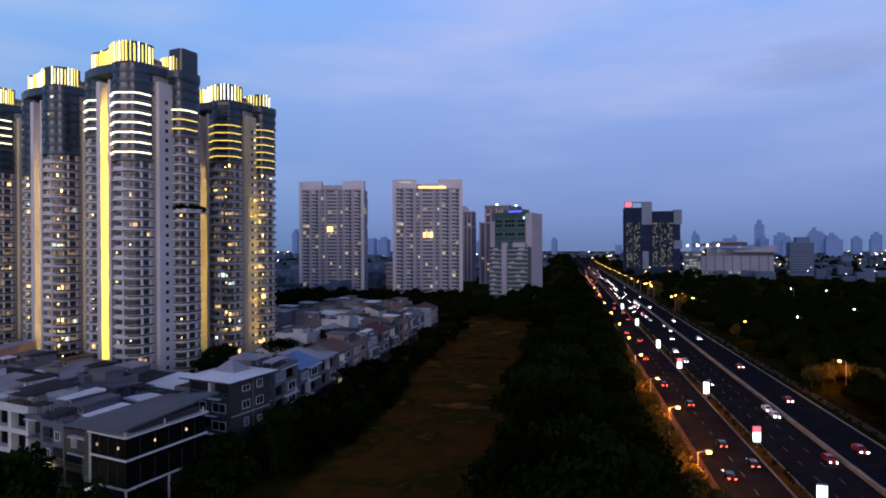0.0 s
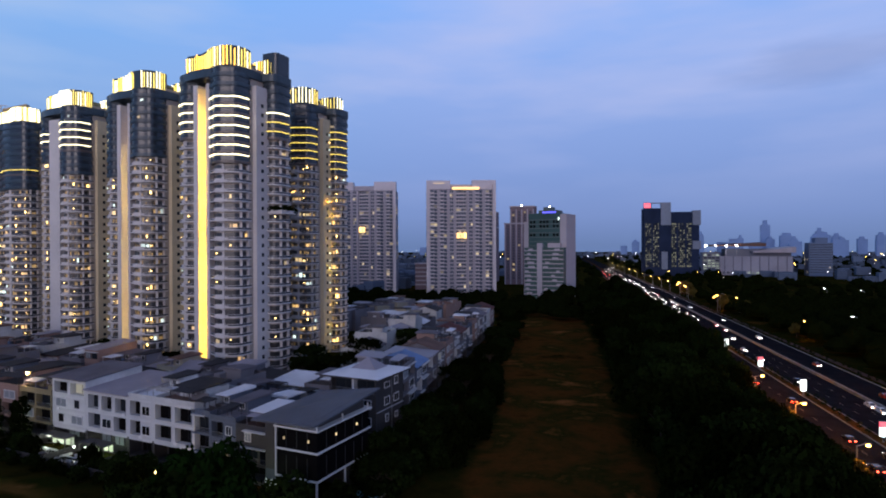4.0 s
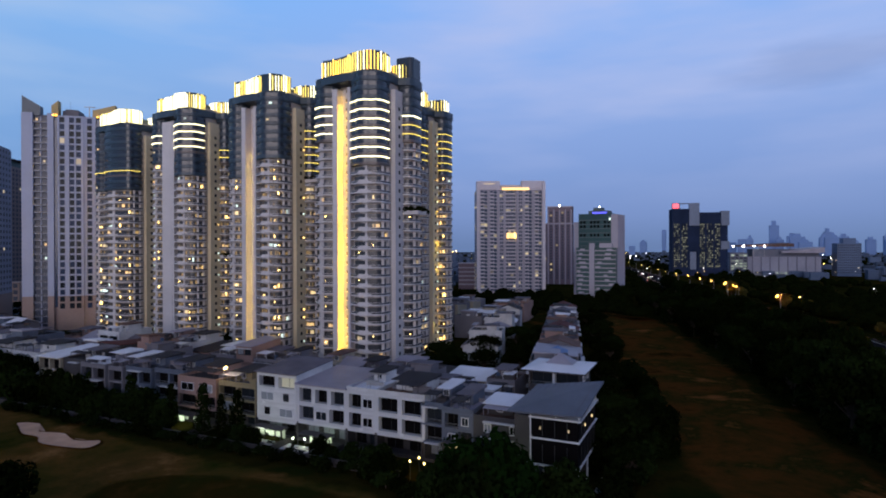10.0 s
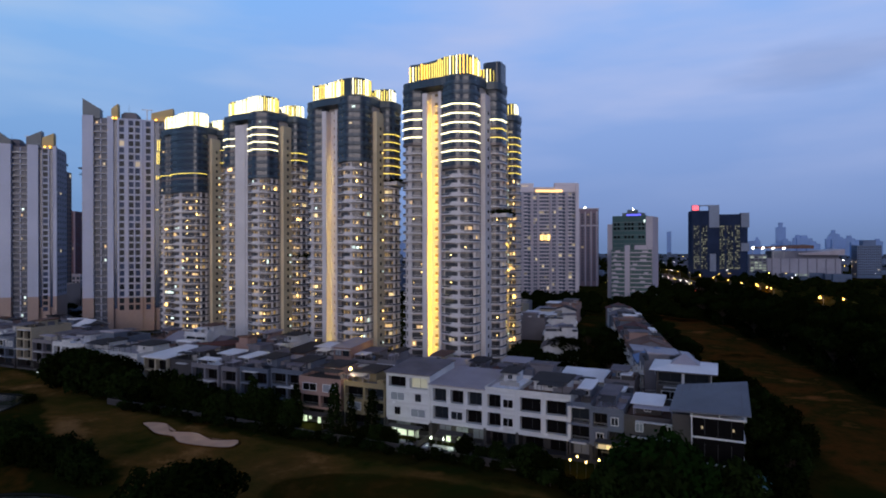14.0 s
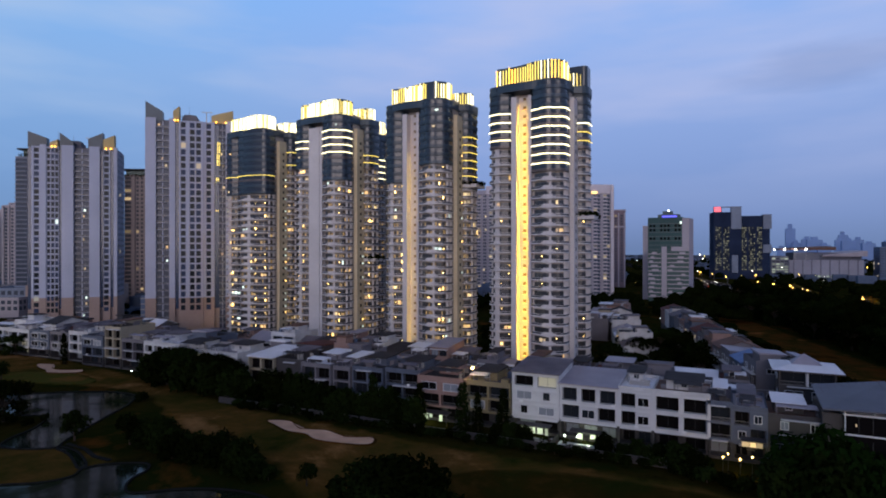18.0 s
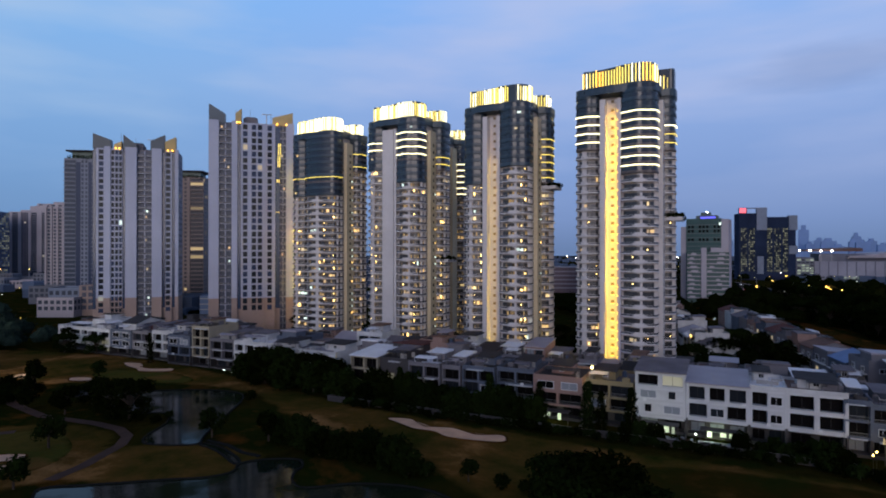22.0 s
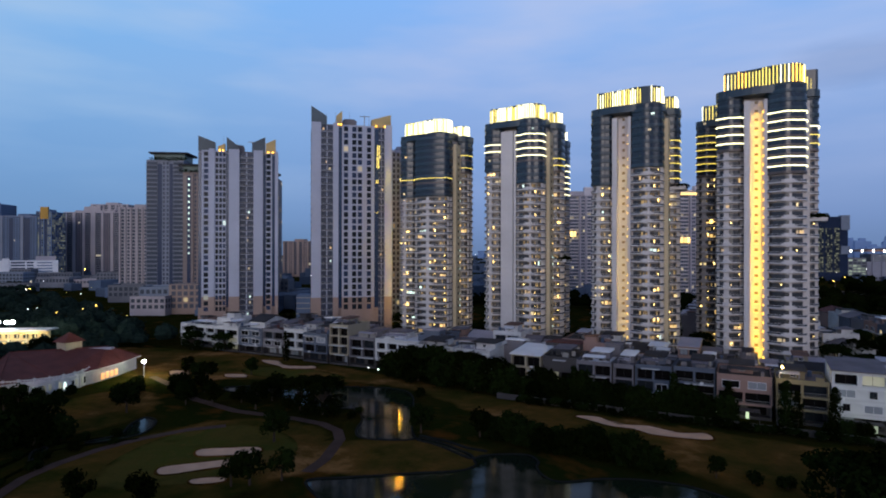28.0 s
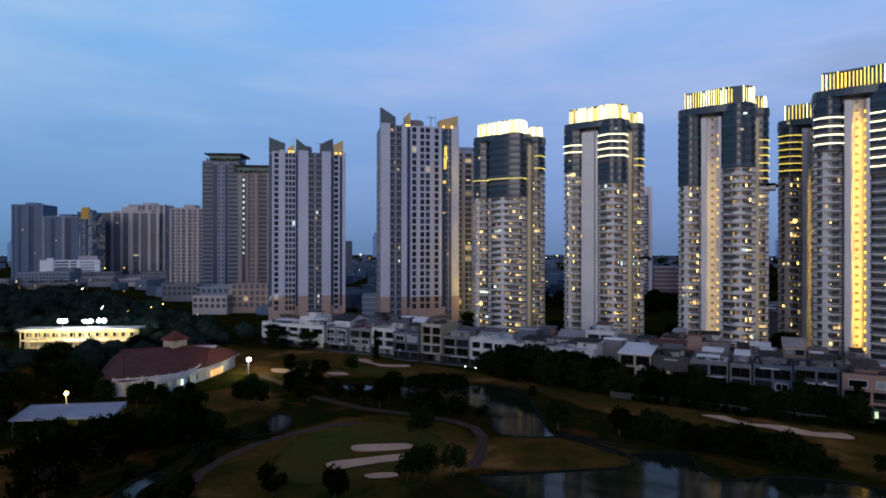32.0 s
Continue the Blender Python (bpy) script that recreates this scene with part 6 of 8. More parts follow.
# pale houses beyond the park
for k in range(16):
    x, y = -178 - (k % 4) * 17, 252 + (k // 4) * 24
    house((x, y, 0), 0 if k % 2 else 180, 15, 14, 3, [re_.choice(("rr", "WW", "rW")) for _ in range(3)], re_.choice("gcgp"), re_.choice("glwrd"), 980 + k, 3.4, re_.choice(("flat", "flat", "shed")), 0.5, 0.05, detail=1, group="houses beyond the park")

# ---- towers and blocks further off ----
STRIPES = [(0, 0.05, "p"), (0.05, 0.15, "b"), (0.15, 0.2, "p"), (0.2, 0.32, "w"), (0.32, 0.36, "p"), (0.36, 0.46, "b"), (0.46, 0.54, "p"), (0.54, 0.64, "b"), (0.64, 0.68, "p"), (0.68, 0.8, "w"), (0.8, 0.85, "p"), (0.85, 0.95, "b"), (0.95, 1.0, "p")]
GLASSY = [(0, 0.06, "p"), (0.06, 0.2, "w"), (0.2, 0.3, "g"), (0.3, 0.48, "w"), (0.48, 0.55, "p"), (0.55, 0.7, "g"), (0.7, 0.94, "w"), (0.94, 1.0, "p")]
bay_tower((-412, 212, 0), 40.5, 46, 24, 113, 31, "beige apartment tower standing behind another tower", STRIPES, beige_stone, pale_stone, MATS["panes_warm"], "beige residential towers")
slab_tower((-385, 481, 0), 24, 66, 24, 104, 30, "lilac slab tower with rows of balconies and some lit flats", 62, False)
slab_tower((-278, 484, 0), 27, 66, 24, 101, 29, "pale lilac slab tower with a warm lit roof terrace", 55, True)
# green glass office block with a lower front
gb = thing("office_building", (-187.5, 515.5, 0), -6, "green glass office block with pale side walls and lit roof sign", "office building")
part("wall", Shape().box(0, 0, 0, 30.5, 24, 75), office_green, gb)
part("side_wall", Shape().box(30.5, 0.5, 0, 36.5, 26, 76.5), far_pale, gb, "pale stone side wall")
part("side_wall", Shape().box(-5.0, 1.0, 0, 0, 20, 70), far_pale, gb, "pale stone side wall")
for k in range(12, 19):
    slab("floor_band", office_band, gb, 0, -0.3, k * 4.0 - 0.9, 30.5, 0.0, k * 4.0)
for k in (14, 16, 17):
    for c in range(9):
        if c not in (2, 6):
            slab("window", glass_black, gb, 1.6 + c * 3.2, -0.2, k * 4.0 + 0.4, 3.6 + c * 3.2, 0.0, k * 4.0 + 2.8)
part("parapet", Shape().ring([(0, 0), (30.5, 0), (30.5, 24), (0, 24)], [(0.5, 0.5), (30, 0.5), (30, 23.5), (0.5, 23.5)], 75, 77.5), office_green, gb)
part("roof_room", Shape().box(8, 5, 75, 26, 20, 80.5).box(12, 7, 80.5, 20, 16, 83.5), office_band, gb)
slab("roof_sign", sign_blue, gb, 12, 4.4, 77.6, 25, 4.9, 79.2, "blue lit roof sign")
slab("roof_lamp", lit_cool, gb, 28.6, -0.5, 71, 30.2, 0.0, 73.5)
slab("beacon", lamp_white, gb, 16.4, 10, 83.5, 17.4, 11, 84.6)
fb = thing("office_building", (-185.5, 496, 0), 4, "low green-grey office wing with pale floor bands", "office building")
part("wall", Shape().box(0, 0, 0, 35, 18, 46), office_green, fb)
rfb = random.Random(44)
for k in range(1, 12):
    for x0, x1 in ((0.0, 11.6), (16.4, 35.0)):
        slab("floor_band", far_pale, fb, x0, -0.5, k * 3.9, x1, 0.0, k * 3.9 + 0.8)
        a = rfb.uniform(x0, x1 - 6)
        slab("spandrel", far_pale, fb, a, -0.4, k * 3.9 + 0.8, a + rfb.uniform(3, 6), 0.0, k * 3.9 + 2.2)
part("stair_tower", Shape().box(11.8, -2, 0, 16.2, 4, 50), far_pale, fb)
part("roof_room", Shape().box(20, 5, 46, 31, 14, 50), far_pale, fb)

# dark office pair beside the road
db = thing("office_building", (-134.5, 972, 0), 13, "dark glass twin office block with white panels and a red mark", "office building")
part("wall", Shape().box(0, 0, 0, 40, 30, 107), office_dark, db)
part("wall", Shape().box(38, 4, 0, 84, 34, 101), office_dark, db)
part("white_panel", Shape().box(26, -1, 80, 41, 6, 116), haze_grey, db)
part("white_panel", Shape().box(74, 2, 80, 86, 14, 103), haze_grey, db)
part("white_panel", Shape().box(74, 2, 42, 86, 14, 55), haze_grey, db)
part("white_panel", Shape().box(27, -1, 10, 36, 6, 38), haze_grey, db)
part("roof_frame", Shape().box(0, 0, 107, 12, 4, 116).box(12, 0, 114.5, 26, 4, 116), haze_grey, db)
slab("sign", sign_red, db, 1, -0.6, 108, 10, -0.1, 115, "red lit sign")
s = Shape()
for lv in range(4, 24):
    for c in range(10):
        if c not in (4, 9):
            s.box(3 + c * 2.3, -0.3, lv * 3.5, 4.5 + c * 2.3, 0.0, lv * 3.5 + 2.3)
    for c in range(12):
        if c not in (3, 8):
            s.box(43 + c * 2.5, 3.7, lv * 3.5, 44.6 + c * 2.5, 4.0, lv * 3.5 + 2.3)
tagged(part("glazing", s, MATS["panes_office"], db), kind="stuff")
# shopping centre with a wing-like roof
mb = thing("shopping_centre", (-50, 1030, 0), 4, "long pale shopping centre with a tilted wing roof", "shopping centre")
part("wall", Shape().box(0, 0, 0, 26, 80, 36), mall_grey, mb)
part("hall", Shape().box(26, -2, 0, 128, 90, 30), mall_pale, mb, "long white hall")
part("upper_hall", Shape().box(34, 10, 30, 128, 80, 42), mall_grey, mb)
part("wing_roof", Shape().prism([(14, 2), (92, 2), (92, 86), (14, 86)], 46, 0, [47.5, 51, 53, 49]), roof_clay, mb, "tilted wing roof")
part("wing_roof", Shape().prism([(72, -6), (132, -6), (132, 70), (72, 70)], 36, 0, [38, 45, 46, 40]), roof_light, mb, "tilted pale canopy")
for k in range(4):
    slab("flood_lamp", lamp_white, mb, 4 + k * 15, -1, 46, 6.0 + k * 15, 0.5, 48)
    slab("lamp_post", metal_grey, mb, 4.8 + k * 15, -0.4, 30, 5.2 + k * 15, 0, 46)
for k in range(8):
    slab("pilaster", mall_grey, mb, 32 + k * 12.5, -2.6, 0, 33.4 + k * 12.5, -2.0, 30)
s = Shape()
for lv in range(1, 8):
    for c in range(4):
        s.box(2 + c * 6, -0.3, lv * 4.4, 6.6 + c * 6, 0, lv * 4.4 + 2.4)
for c in range(16):
    s.box(30 + c * 6, -2.3, 3.0, 33.6 + c * 6, -2.0, 5.4)
tagged(part("glazing", s, MATS["panes_mall"], mb), kind="stuff")
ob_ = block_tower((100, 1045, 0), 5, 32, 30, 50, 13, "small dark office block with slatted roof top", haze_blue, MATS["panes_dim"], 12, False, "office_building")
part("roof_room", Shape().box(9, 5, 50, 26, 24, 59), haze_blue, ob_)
# brown towers with stepped tops behind the slab tower and the offices
def stepped_tower(at, turn, width, height, label, dome):
    tw = thing("residential_tower", at, turn, label, "residential tower", "brown stepped towers")
    part("wall", Shape().box(0, 0, 0, width, 24, height * 0.78), mauve_stone, tw)
    part("upper_wall", Shape().box(width * 0.18, 1, height * 0.78, width, 23, height), mauve_stone, tw)
    for i in range(6):
        x = width * (0.02 + 0.19 * i)
        slab("pilaster", far_pale, tw, x - 0.7, -0.9, 0, x + 0.7, 0.05, height * (0.80 if i == 0 else 0.97))
    part("cornice", Shape().box(-0.6, -1.1, height * 0.78, width + 0.6, 24.6, height * 0.78 + 1.6), far_pale, tw)
    part("cornice", Shape().box(width * 0.18 - 0.5, 0, height, width + 0.5, 23.5, height + 1.4), far_pale, tw)
    g = Shape()
    for lv in range(2, int(height / 3.4) - 1):
        for i in range(5):
            x = width * (0.115 + 0.19 * i)
            if lv * 3.4 < height * 0.76 or i:
                g.box(x - 1.3, -0.12, lv * 3.4, x + 1.3, 0.05, lv * 3.4 + 2.1)
    tagged(part("glazing", g, MATS["panes_far"], tw), kind="stuff")
    if dome:
        part("roof_cap", Shape().tube((width / 2, 8, height + 1.4), (width / 2, 8, height + 5), width * 0.3, width * 0.26, 12).tube((width / 2, 8, height + 5), (width / 2, 8, height + 9), width * 0.26, width * 0.08, 12), far_pale, tw, "round roof cap")
    else:
        slab("beacon", lamp_white, tw, width * 0.55, 4, height + 1.4, width * 0.55 + 1.4, 5.4, height + 3.0)


mauve_stone = surface("mauve_stone", (0.22, 0.165, 0.19), 0.85, 0.1, 0.2, 0.02)
stepped_tower((-269, 684, 0), 8, 37, 96, "brown stepped tower behind the green office block", False)
stepped_tower((-322, 722, 0), 8, 26, 92, "brown tower with a round roof cap", True)
# broad pink school block and low halls below the slab towers
low = thing("commercial_building", (-330, 560, 0), 20, "long low pinkish hall between the slab towers", "commercial building", "low buildings")
part("wall", Shape().box(0, 0, 0, 70, 24, 28), mauve_stone, low)
part("roof", Shape().box(-1, -1, 28, 71, 25, 29), far_pale, low)
for k in range(1, 6):
    slab("floor_band", far_pale, low, 0, -0.3, k * 4.6, 70, 0, k * 4.6 + 1.6)
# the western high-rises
# brown wall colour with distance haze mixed in
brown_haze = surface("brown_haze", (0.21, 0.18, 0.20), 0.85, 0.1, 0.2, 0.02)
orange_panel = surface("orange_panel", (0.52, 0.30, 0.07), 0.8, 0.2, 0.15, 0.02)
grey_stone = surface("grey_stone", (0.24, 0.26, 0.32), 0.85, 0.1, 0.2, 0.02)
brown_stone = surface("brown_stone", (0.27, 0.215, 0.20), 0.85, 0.1, 0.2, 0.02)
leafy = random.Random(61)


def roof_garden(tower, x0, x1, y0, y1, z, label):
    """An overhanging brim over a planted roof room."""
    # the room's green light is put into its paint
    part("roof_room", Shape().box(x0 + 3, y0 + 4, z - 5.4, x1 - 3, y1 - 3, z - 0.1), office_green, tower, "roof room with its green light in the wall colour")
    brim = part("roof_brim", Shape().prism([(x0, y0), (x1, y0), (x1, y1), (x0, y1)], z - 0.2, 0, [z + 0.9, z + 0.9, z + 1.6, z + 1.6]), roof_dark, tower, label)
    c = Shape()
    for k in range(9):
        leaf_cloud(c, leafy, (x0 + (x1 - x0) * (k + 0.5) / 9, y0 + 2.0, z - 5.0 + leafy.uniform(0, 1.2)), leafy.uniform(1.1, 1.9), 46, 0.5, 0.9)
    tagged(part("planting", c, leaves_garden, brim), kind="stuff")


t7 = bay_tower((-643, 211, 0), 33, 30, 28, 122, 34, "grey-blue tower with an overhanging planted roof", [(0, 0.30, "b"), (0.30, 0.42, "g"), (0.42, 0.62, "w"), (0.62, 0.72, "g"), (0.72, 1.0, "b")], grey_stone, grey_stone, MATS["panes_west"])
roof_garden(t7, 3, 34, -4, 24, 128.5, "overhanging dark roof brim")
t7b = bay_tower((-617, 226, 0), 33, 34, 30, 112, 31, "brown tower wing with a column of lit landings", [(0, 0.10, "s"), (0.10, 0.20, "g"), (0.20, 0.26, "p"), (0.26, 0.42, "w"), (0.42, 0.50, "p"), (0.50, 0.72, "b"), (0.72, 0.78, "p"), (0.78, 1.0, "b")], brown_stone, brown_stone, MATS["panes_west"])
roof_garden(t7b, -3, 34, -4, 24, 118.5, "overhanging dark roof brim")
for k in range(14):
    slab("lit_landing", lit_cool, t7b, 4.6, -1.5, 44 + k * 4.8, 5.5, -0.1, 45.6 + k * 4.8)
t7c = bay_tower((-600, 276, 0), 33, 30, 28, 112, 31, "brown apartment tower with warm lit windows behind a beige tower", [(0, 0.2, "b"), (0.2, 0.3, "p"), (0.3, 0.55, "w"), (0.55, 0.62, "p"), (0.62, 1.0, "b")], brown_stone, brown_stone, MATS["panes_warm"])
roof_garden(t7c, -2, 30, -3, 22, 117.5, "dark roof brim")
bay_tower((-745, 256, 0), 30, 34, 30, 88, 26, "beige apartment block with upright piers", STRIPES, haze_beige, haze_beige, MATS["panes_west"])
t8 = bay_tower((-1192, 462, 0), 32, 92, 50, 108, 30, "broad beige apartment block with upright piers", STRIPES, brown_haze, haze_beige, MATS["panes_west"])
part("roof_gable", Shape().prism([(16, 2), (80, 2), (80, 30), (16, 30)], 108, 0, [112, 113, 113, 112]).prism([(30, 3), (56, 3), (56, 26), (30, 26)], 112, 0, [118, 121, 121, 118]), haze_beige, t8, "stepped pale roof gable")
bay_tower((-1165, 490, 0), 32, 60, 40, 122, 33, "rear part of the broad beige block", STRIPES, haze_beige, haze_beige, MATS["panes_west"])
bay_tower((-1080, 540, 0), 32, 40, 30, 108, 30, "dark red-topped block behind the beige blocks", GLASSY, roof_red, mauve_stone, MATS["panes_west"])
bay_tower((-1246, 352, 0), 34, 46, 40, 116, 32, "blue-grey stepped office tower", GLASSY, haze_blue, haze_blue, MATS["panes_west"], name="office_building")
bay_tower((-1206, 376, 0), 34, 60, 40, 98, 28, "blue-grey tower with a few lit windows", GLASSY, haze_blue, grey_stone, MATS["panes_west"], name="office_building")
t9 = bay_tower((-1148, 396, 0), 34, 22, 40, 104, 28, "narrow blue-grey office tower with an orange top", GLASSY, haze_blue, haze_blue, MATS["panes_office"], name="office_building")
part("top_panel", Shape().box(6, -1.4, 94, 17, 2, 112), orange_panel, t9, "orange top panel")
bay_tower((-930, 690, 0), 20, 56, 40, 62, 15, "orange-brown block between towers", STRIPES, peach_stone, peach_stone, MATS["panes_west"])
low_wall = surface("low_wall", (0.17, 0.175, 0.20), 0.85, 0.3, 0.3, 0.03, obj_var=0.3)
# low commercial buildings at the foot of the western towers
rl = random.Random(31)
for k in range(26):
    u, v = rl.uniform(0, 1), rl.uniform(0, 1)
    x, y = -1150 + 560 * u, 200 + 220 * v - 60 * u
    w, d, h = rl.uniform(25, 60), rl.uniform(18, 30), rl.uniform(8, 20)
    lb = block_tower((x, y, 0), 30 + rl.uniform(-6, 6), w, d, h, max(2, int(h / 4)), rl.choice(("low pale commercial building", "low grey building with flat roof", "low white shop building")), rl.choice((low_wall, low_wall, haze_grey, haze_beige)), MATS["panes_dim"], int(w / 4), False, "commercial_building", "low buildings")
wo = thing("office_building", (-1113, 324, 0), 60.6, "white office building with bands of windows", "office building", "low buildings")
part("wall", Shape().box(0, 0, 0, 73, 24, 32), roof_white, wo)
part("roof_room", Shape().box(46, 3, 32, 70, 20, 38), far_pale, wo)
for k in range(2, 8):
    slab("window_band", glass_navy, wo, 18, -0.2, k * 4.0, 34, 0, k * 4.0 + 2.2)
    slab("window_band", glass_navy, wo, 36, -0.2, k * 4.0, 44, 0, k * 4.0 + 2.2)
    slab("window_band", glass_sky, wo, 48, -0.2, k * 4.0, 66, 0, k * 4.0 + 1.5)
part("stair_tower", Shape().box(8, -1.5, 0, 16, 4, 35), roof_white, wo)
# orange and brick annex below the beige towers
an = thing("podium", (-575, 180, 0), 32, "low brick and glass podium below the towers", "podium")
part("wall", Shape().box(0, 0, 0, 62, 20, 22), peach_stone, an)
s = Shape()
for lv in range(1, 5):
    for c in range(14):
        s.box(2 + c * 4.3, -0.2, lv * 4.6, 4.8 + c * 4.3, 0, lv * 4.6 + 3)
tagged(part("glazing", s, MATS["panes_far"], an), kind="stuff")
pd = thing("podium", (-450, 176, 0), 30, "dark glazed podium between the beige towers", "podium")
part("wall", Shape().box(0, 0, 0, 60, 16, 19), haze_blue, pd)
for k in range(1, 6):
    slab("floor_band", concrete, pd, -0.2, -0.3, k * 3.4, 60.2, 0, k * 3.4 + 0.5)

# far city: a carpet of small roofs and a hazy skyline
rc = random.Random(5)
s = Shape()
for k in range(2600):
    a = rc.uniform(-1.25, 0.55)
    d = 560 + 3600 * rc.random() ** 1.3
    x, y = d * math.sin(a), d * math.cos(a)
    p = Vector((x, y)) - RA
    off = p.dot(RN)
    if -70 < off < 120 and d < 2400 or (-240 < off < 500 and d < 900):
        continue
    w, dd, h = rc.uniform(8, 26), rc.uniform(8, 22), rc.uniform(4, 13) * (1.6 if rc.random() < 0.1 else 1)
    s.box(x - w / 2, y - dd / 2, 0, x + w / 2, y + dd / 2, h)
# distance haze is put into these house colours
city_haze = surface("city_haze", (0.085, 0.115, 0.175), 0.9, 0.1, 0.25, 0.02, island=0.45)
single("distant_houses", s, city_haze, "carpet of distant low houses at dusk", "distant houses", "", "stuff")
s = Shape()
for k in range(70):
    a = rc.uniform(-0.15, 0.62) if k < 52 else rc.uniform(-1.3, -0.2)
    d = rc.uniform(2600, 4300)
    x, y = d * math.sin(a), d * math.cos(a)
    w, h = rc.uniform(25, 60), rc.choice((60, 70, 80, 95, 110, 140, 180)) * rc.uniform(0.6, 1.1)
    s.box(x - w / 2, y - 15, 0, x + w / 2, y + 15, h)
    if rc.random() < 0.5:
        s.box(x - w / 4, y - 10, h, x + w / 5, y + 10, h * 1.15)
# the blue of far haze is put into the skyline's wall colour
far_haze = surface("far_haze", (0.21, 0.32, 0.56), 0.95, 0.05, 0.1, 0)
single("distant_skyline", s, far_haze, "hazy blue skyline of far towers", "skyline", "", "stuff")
# lights of the far city
for mat_, count, nm in ((lamp_white, 170, "white"), (lamp_orange, 110, "orange")):
    s = Shape()
    for k in range(count):
        a = rc.uniform(-1.25, 0.6)
        d = 650 + 3300 * rc.random() ** 1.2
        x, y = d * math.sin(a), d * math.cos(a)
        r = d * 0.00042 * rc.uniform(0.6, 1.5)
        z = rc.uniform(6, 22)
        s.add([(x - r, y, z), (x + r, y, z), (x, y - r, z), (x, y + r, z), (x, y, z - r), (x, y, z + r)], [(0, 2, 5), (2, 1, 5), (1, 3, 5), (3, 0, 5), (2, 0, 4), (1, 2, 4), (3, 1, 4), (0, 3, 4)])
    for k in range(16):  # streets west of the course
        x = -470 - 520 * rc.random()
        y = 90 - 0.22 * (x + 470) + rc.uniform(-40, 130)
        r, z = rc.uniform(0.18, 0.36), rc.uniform(5, 11)
        s.add([(x - r, y, z), (x + r, y, z), (x, y - r, z), (x, y + r, z), (x, y, z - r), (x, y, z + r)], [(0, 2, 5), (2, 1, 5), (1, 3, 5), (3, 0, 5), (2, 0, 4), (1, 2, 4), (3, 1, 4), (0, 3, 4)])
    single("city_lights", s, mat_, f"scattered {nm} lamps of the distant city", "city lights", "", "stuff")

# ---- trees ----
def tree_meshes(kind, seed):
    rng = random.Random(seed)
    t, c = Shape(), Shape()
    if kind == "broad":
        h, R, n = 6.0, 5.6, 15
        t.tube((0, 0, 0), (0.2, 0.1, 3.4), 0.42, 0.30, 7)
        for i in range(n):
            a = i * 2.4 + rng.uniform(-.3, .3)
            r = R * math.sqrt((i + 0.5) / n) * 0.82
            z = h + 2.6 * (1 - (r / R) ** 2) + rng.uniform(-0.6, 0.6)
            e = (r * math.cos(a), r * math.sin(a), z)
            t.tube((0.2, 0.1, 3.2), (e[0] * 0.6, e[1] * 0.6, z * 0.82), 0.2, 0.08, 5)
            leaf_cloud(c, rng, e, rng.uniform(1.5, 2.3), 105, 0.42, 0.7)
        for i in range(9):  # low hanging skirts
            a = i * 0.7 + rng.uniform(-.2, .2)
            leaf_cloud(c, rng, (3.7 * math.cos(a), 3.7 * math.sin(a), rng.uniform(1.6, 4.0)), rng.uniform(1.4, 2.0), 80, 0.45, 1.0)
    elif kind in ("round", "bright"):
        t.tube((0, 0, 0), (0, 0, 2.6), 0.25, 0.2, 6)
        for i in range(9):
            d = Vector((rng.gauss(0, 1), rng.gauss(0, 1), rng.gauss(0, 1))).normalized()
            e = (d.x * 1.9, d.y * 1.9, 3.9 + d.z * 1.5)
            t.tube((0, 0, 2.2), (e[0] * 0.6, e[1] * 0.6, e[2] - 0.4), 0.1, 0.04, 4)
            leaf_cloud(c, rng, e, rng.uniform(1.3, 1.8), 110, 0.36, 0.9)
    elif kind == "column":
        t.tube((0, 0, 0), (0, 0, 10), 0.2, 0.05, 6)
        for i in range(11):
            z = 0.9 + i * 1.0
            leaf_cloud(c, rng, (rng.uniform(-.25, .25), rng.uniform(-.25, .25), z), 1.35 * (1 - (i / 12.5) ** 2) + 0.2, 85, 0.32, 1.1)
    elif kind in ("thick", "garden"):
        t.tube((0, 0, 0), (0, 0, 3.0), 0.25, 0.15, 6)
        for i in range(14):
            a, z = i * 2.4, 0.7 + 3.6 * i / 13
            r = 1.75 * math.sqrt(max(0.08, 1 - ((z - 1.9) / 3.1) ** 2))
            leaf_cloud(c, rng, (r * math.cos(a), r * math.sin(a), z), rng.uniform(1.2, 1.6), 120, 0.36, 0.9)
    else:  # shrub
        t.tube((0, 0, 0), (0, 0, 0.8), 0.1, 0.08, 5)
        for i in range(5):
            leaf_cloud(c, rng, (rng.uniform(-0.9, 0.9), rng.uniform(-0.9, 0.9), 1.1 + rng.uniform(-.2, .3)), 1.0, 80, 0.28, 0.85)
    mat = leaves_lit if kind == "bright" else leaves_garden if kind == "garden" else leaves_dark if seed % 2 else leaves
    return t.mesh("trunk", bark), c.mesh("crown", mat)


TREE_KIT = {k: [tree_meshes(k, 40 + 10 * j + n) for n in range(c)] for j, (k, c) in enumerate((("broad", 4), ("round", 2), ("column", 2), ("shrub", 2), ("thick", 3), ("bright", 2), ("garden", 2)))}
TREE_LABEL = {"broad": "broad dark-leaved tree with an uneven spreading crown", "round": "small round-crowned tree on the golf course", "column": "slender dark columnar conifer by a garden wall", "shrub": "low dark clipped shrub", "thick": "dense dark tree leafy down to the ground", "bright": "small roadside tree with orange lamplight in its leaf colour", "garden": "dense green garden tree beside the corner house"}
rt = random.Random(77)


DISTANT = []


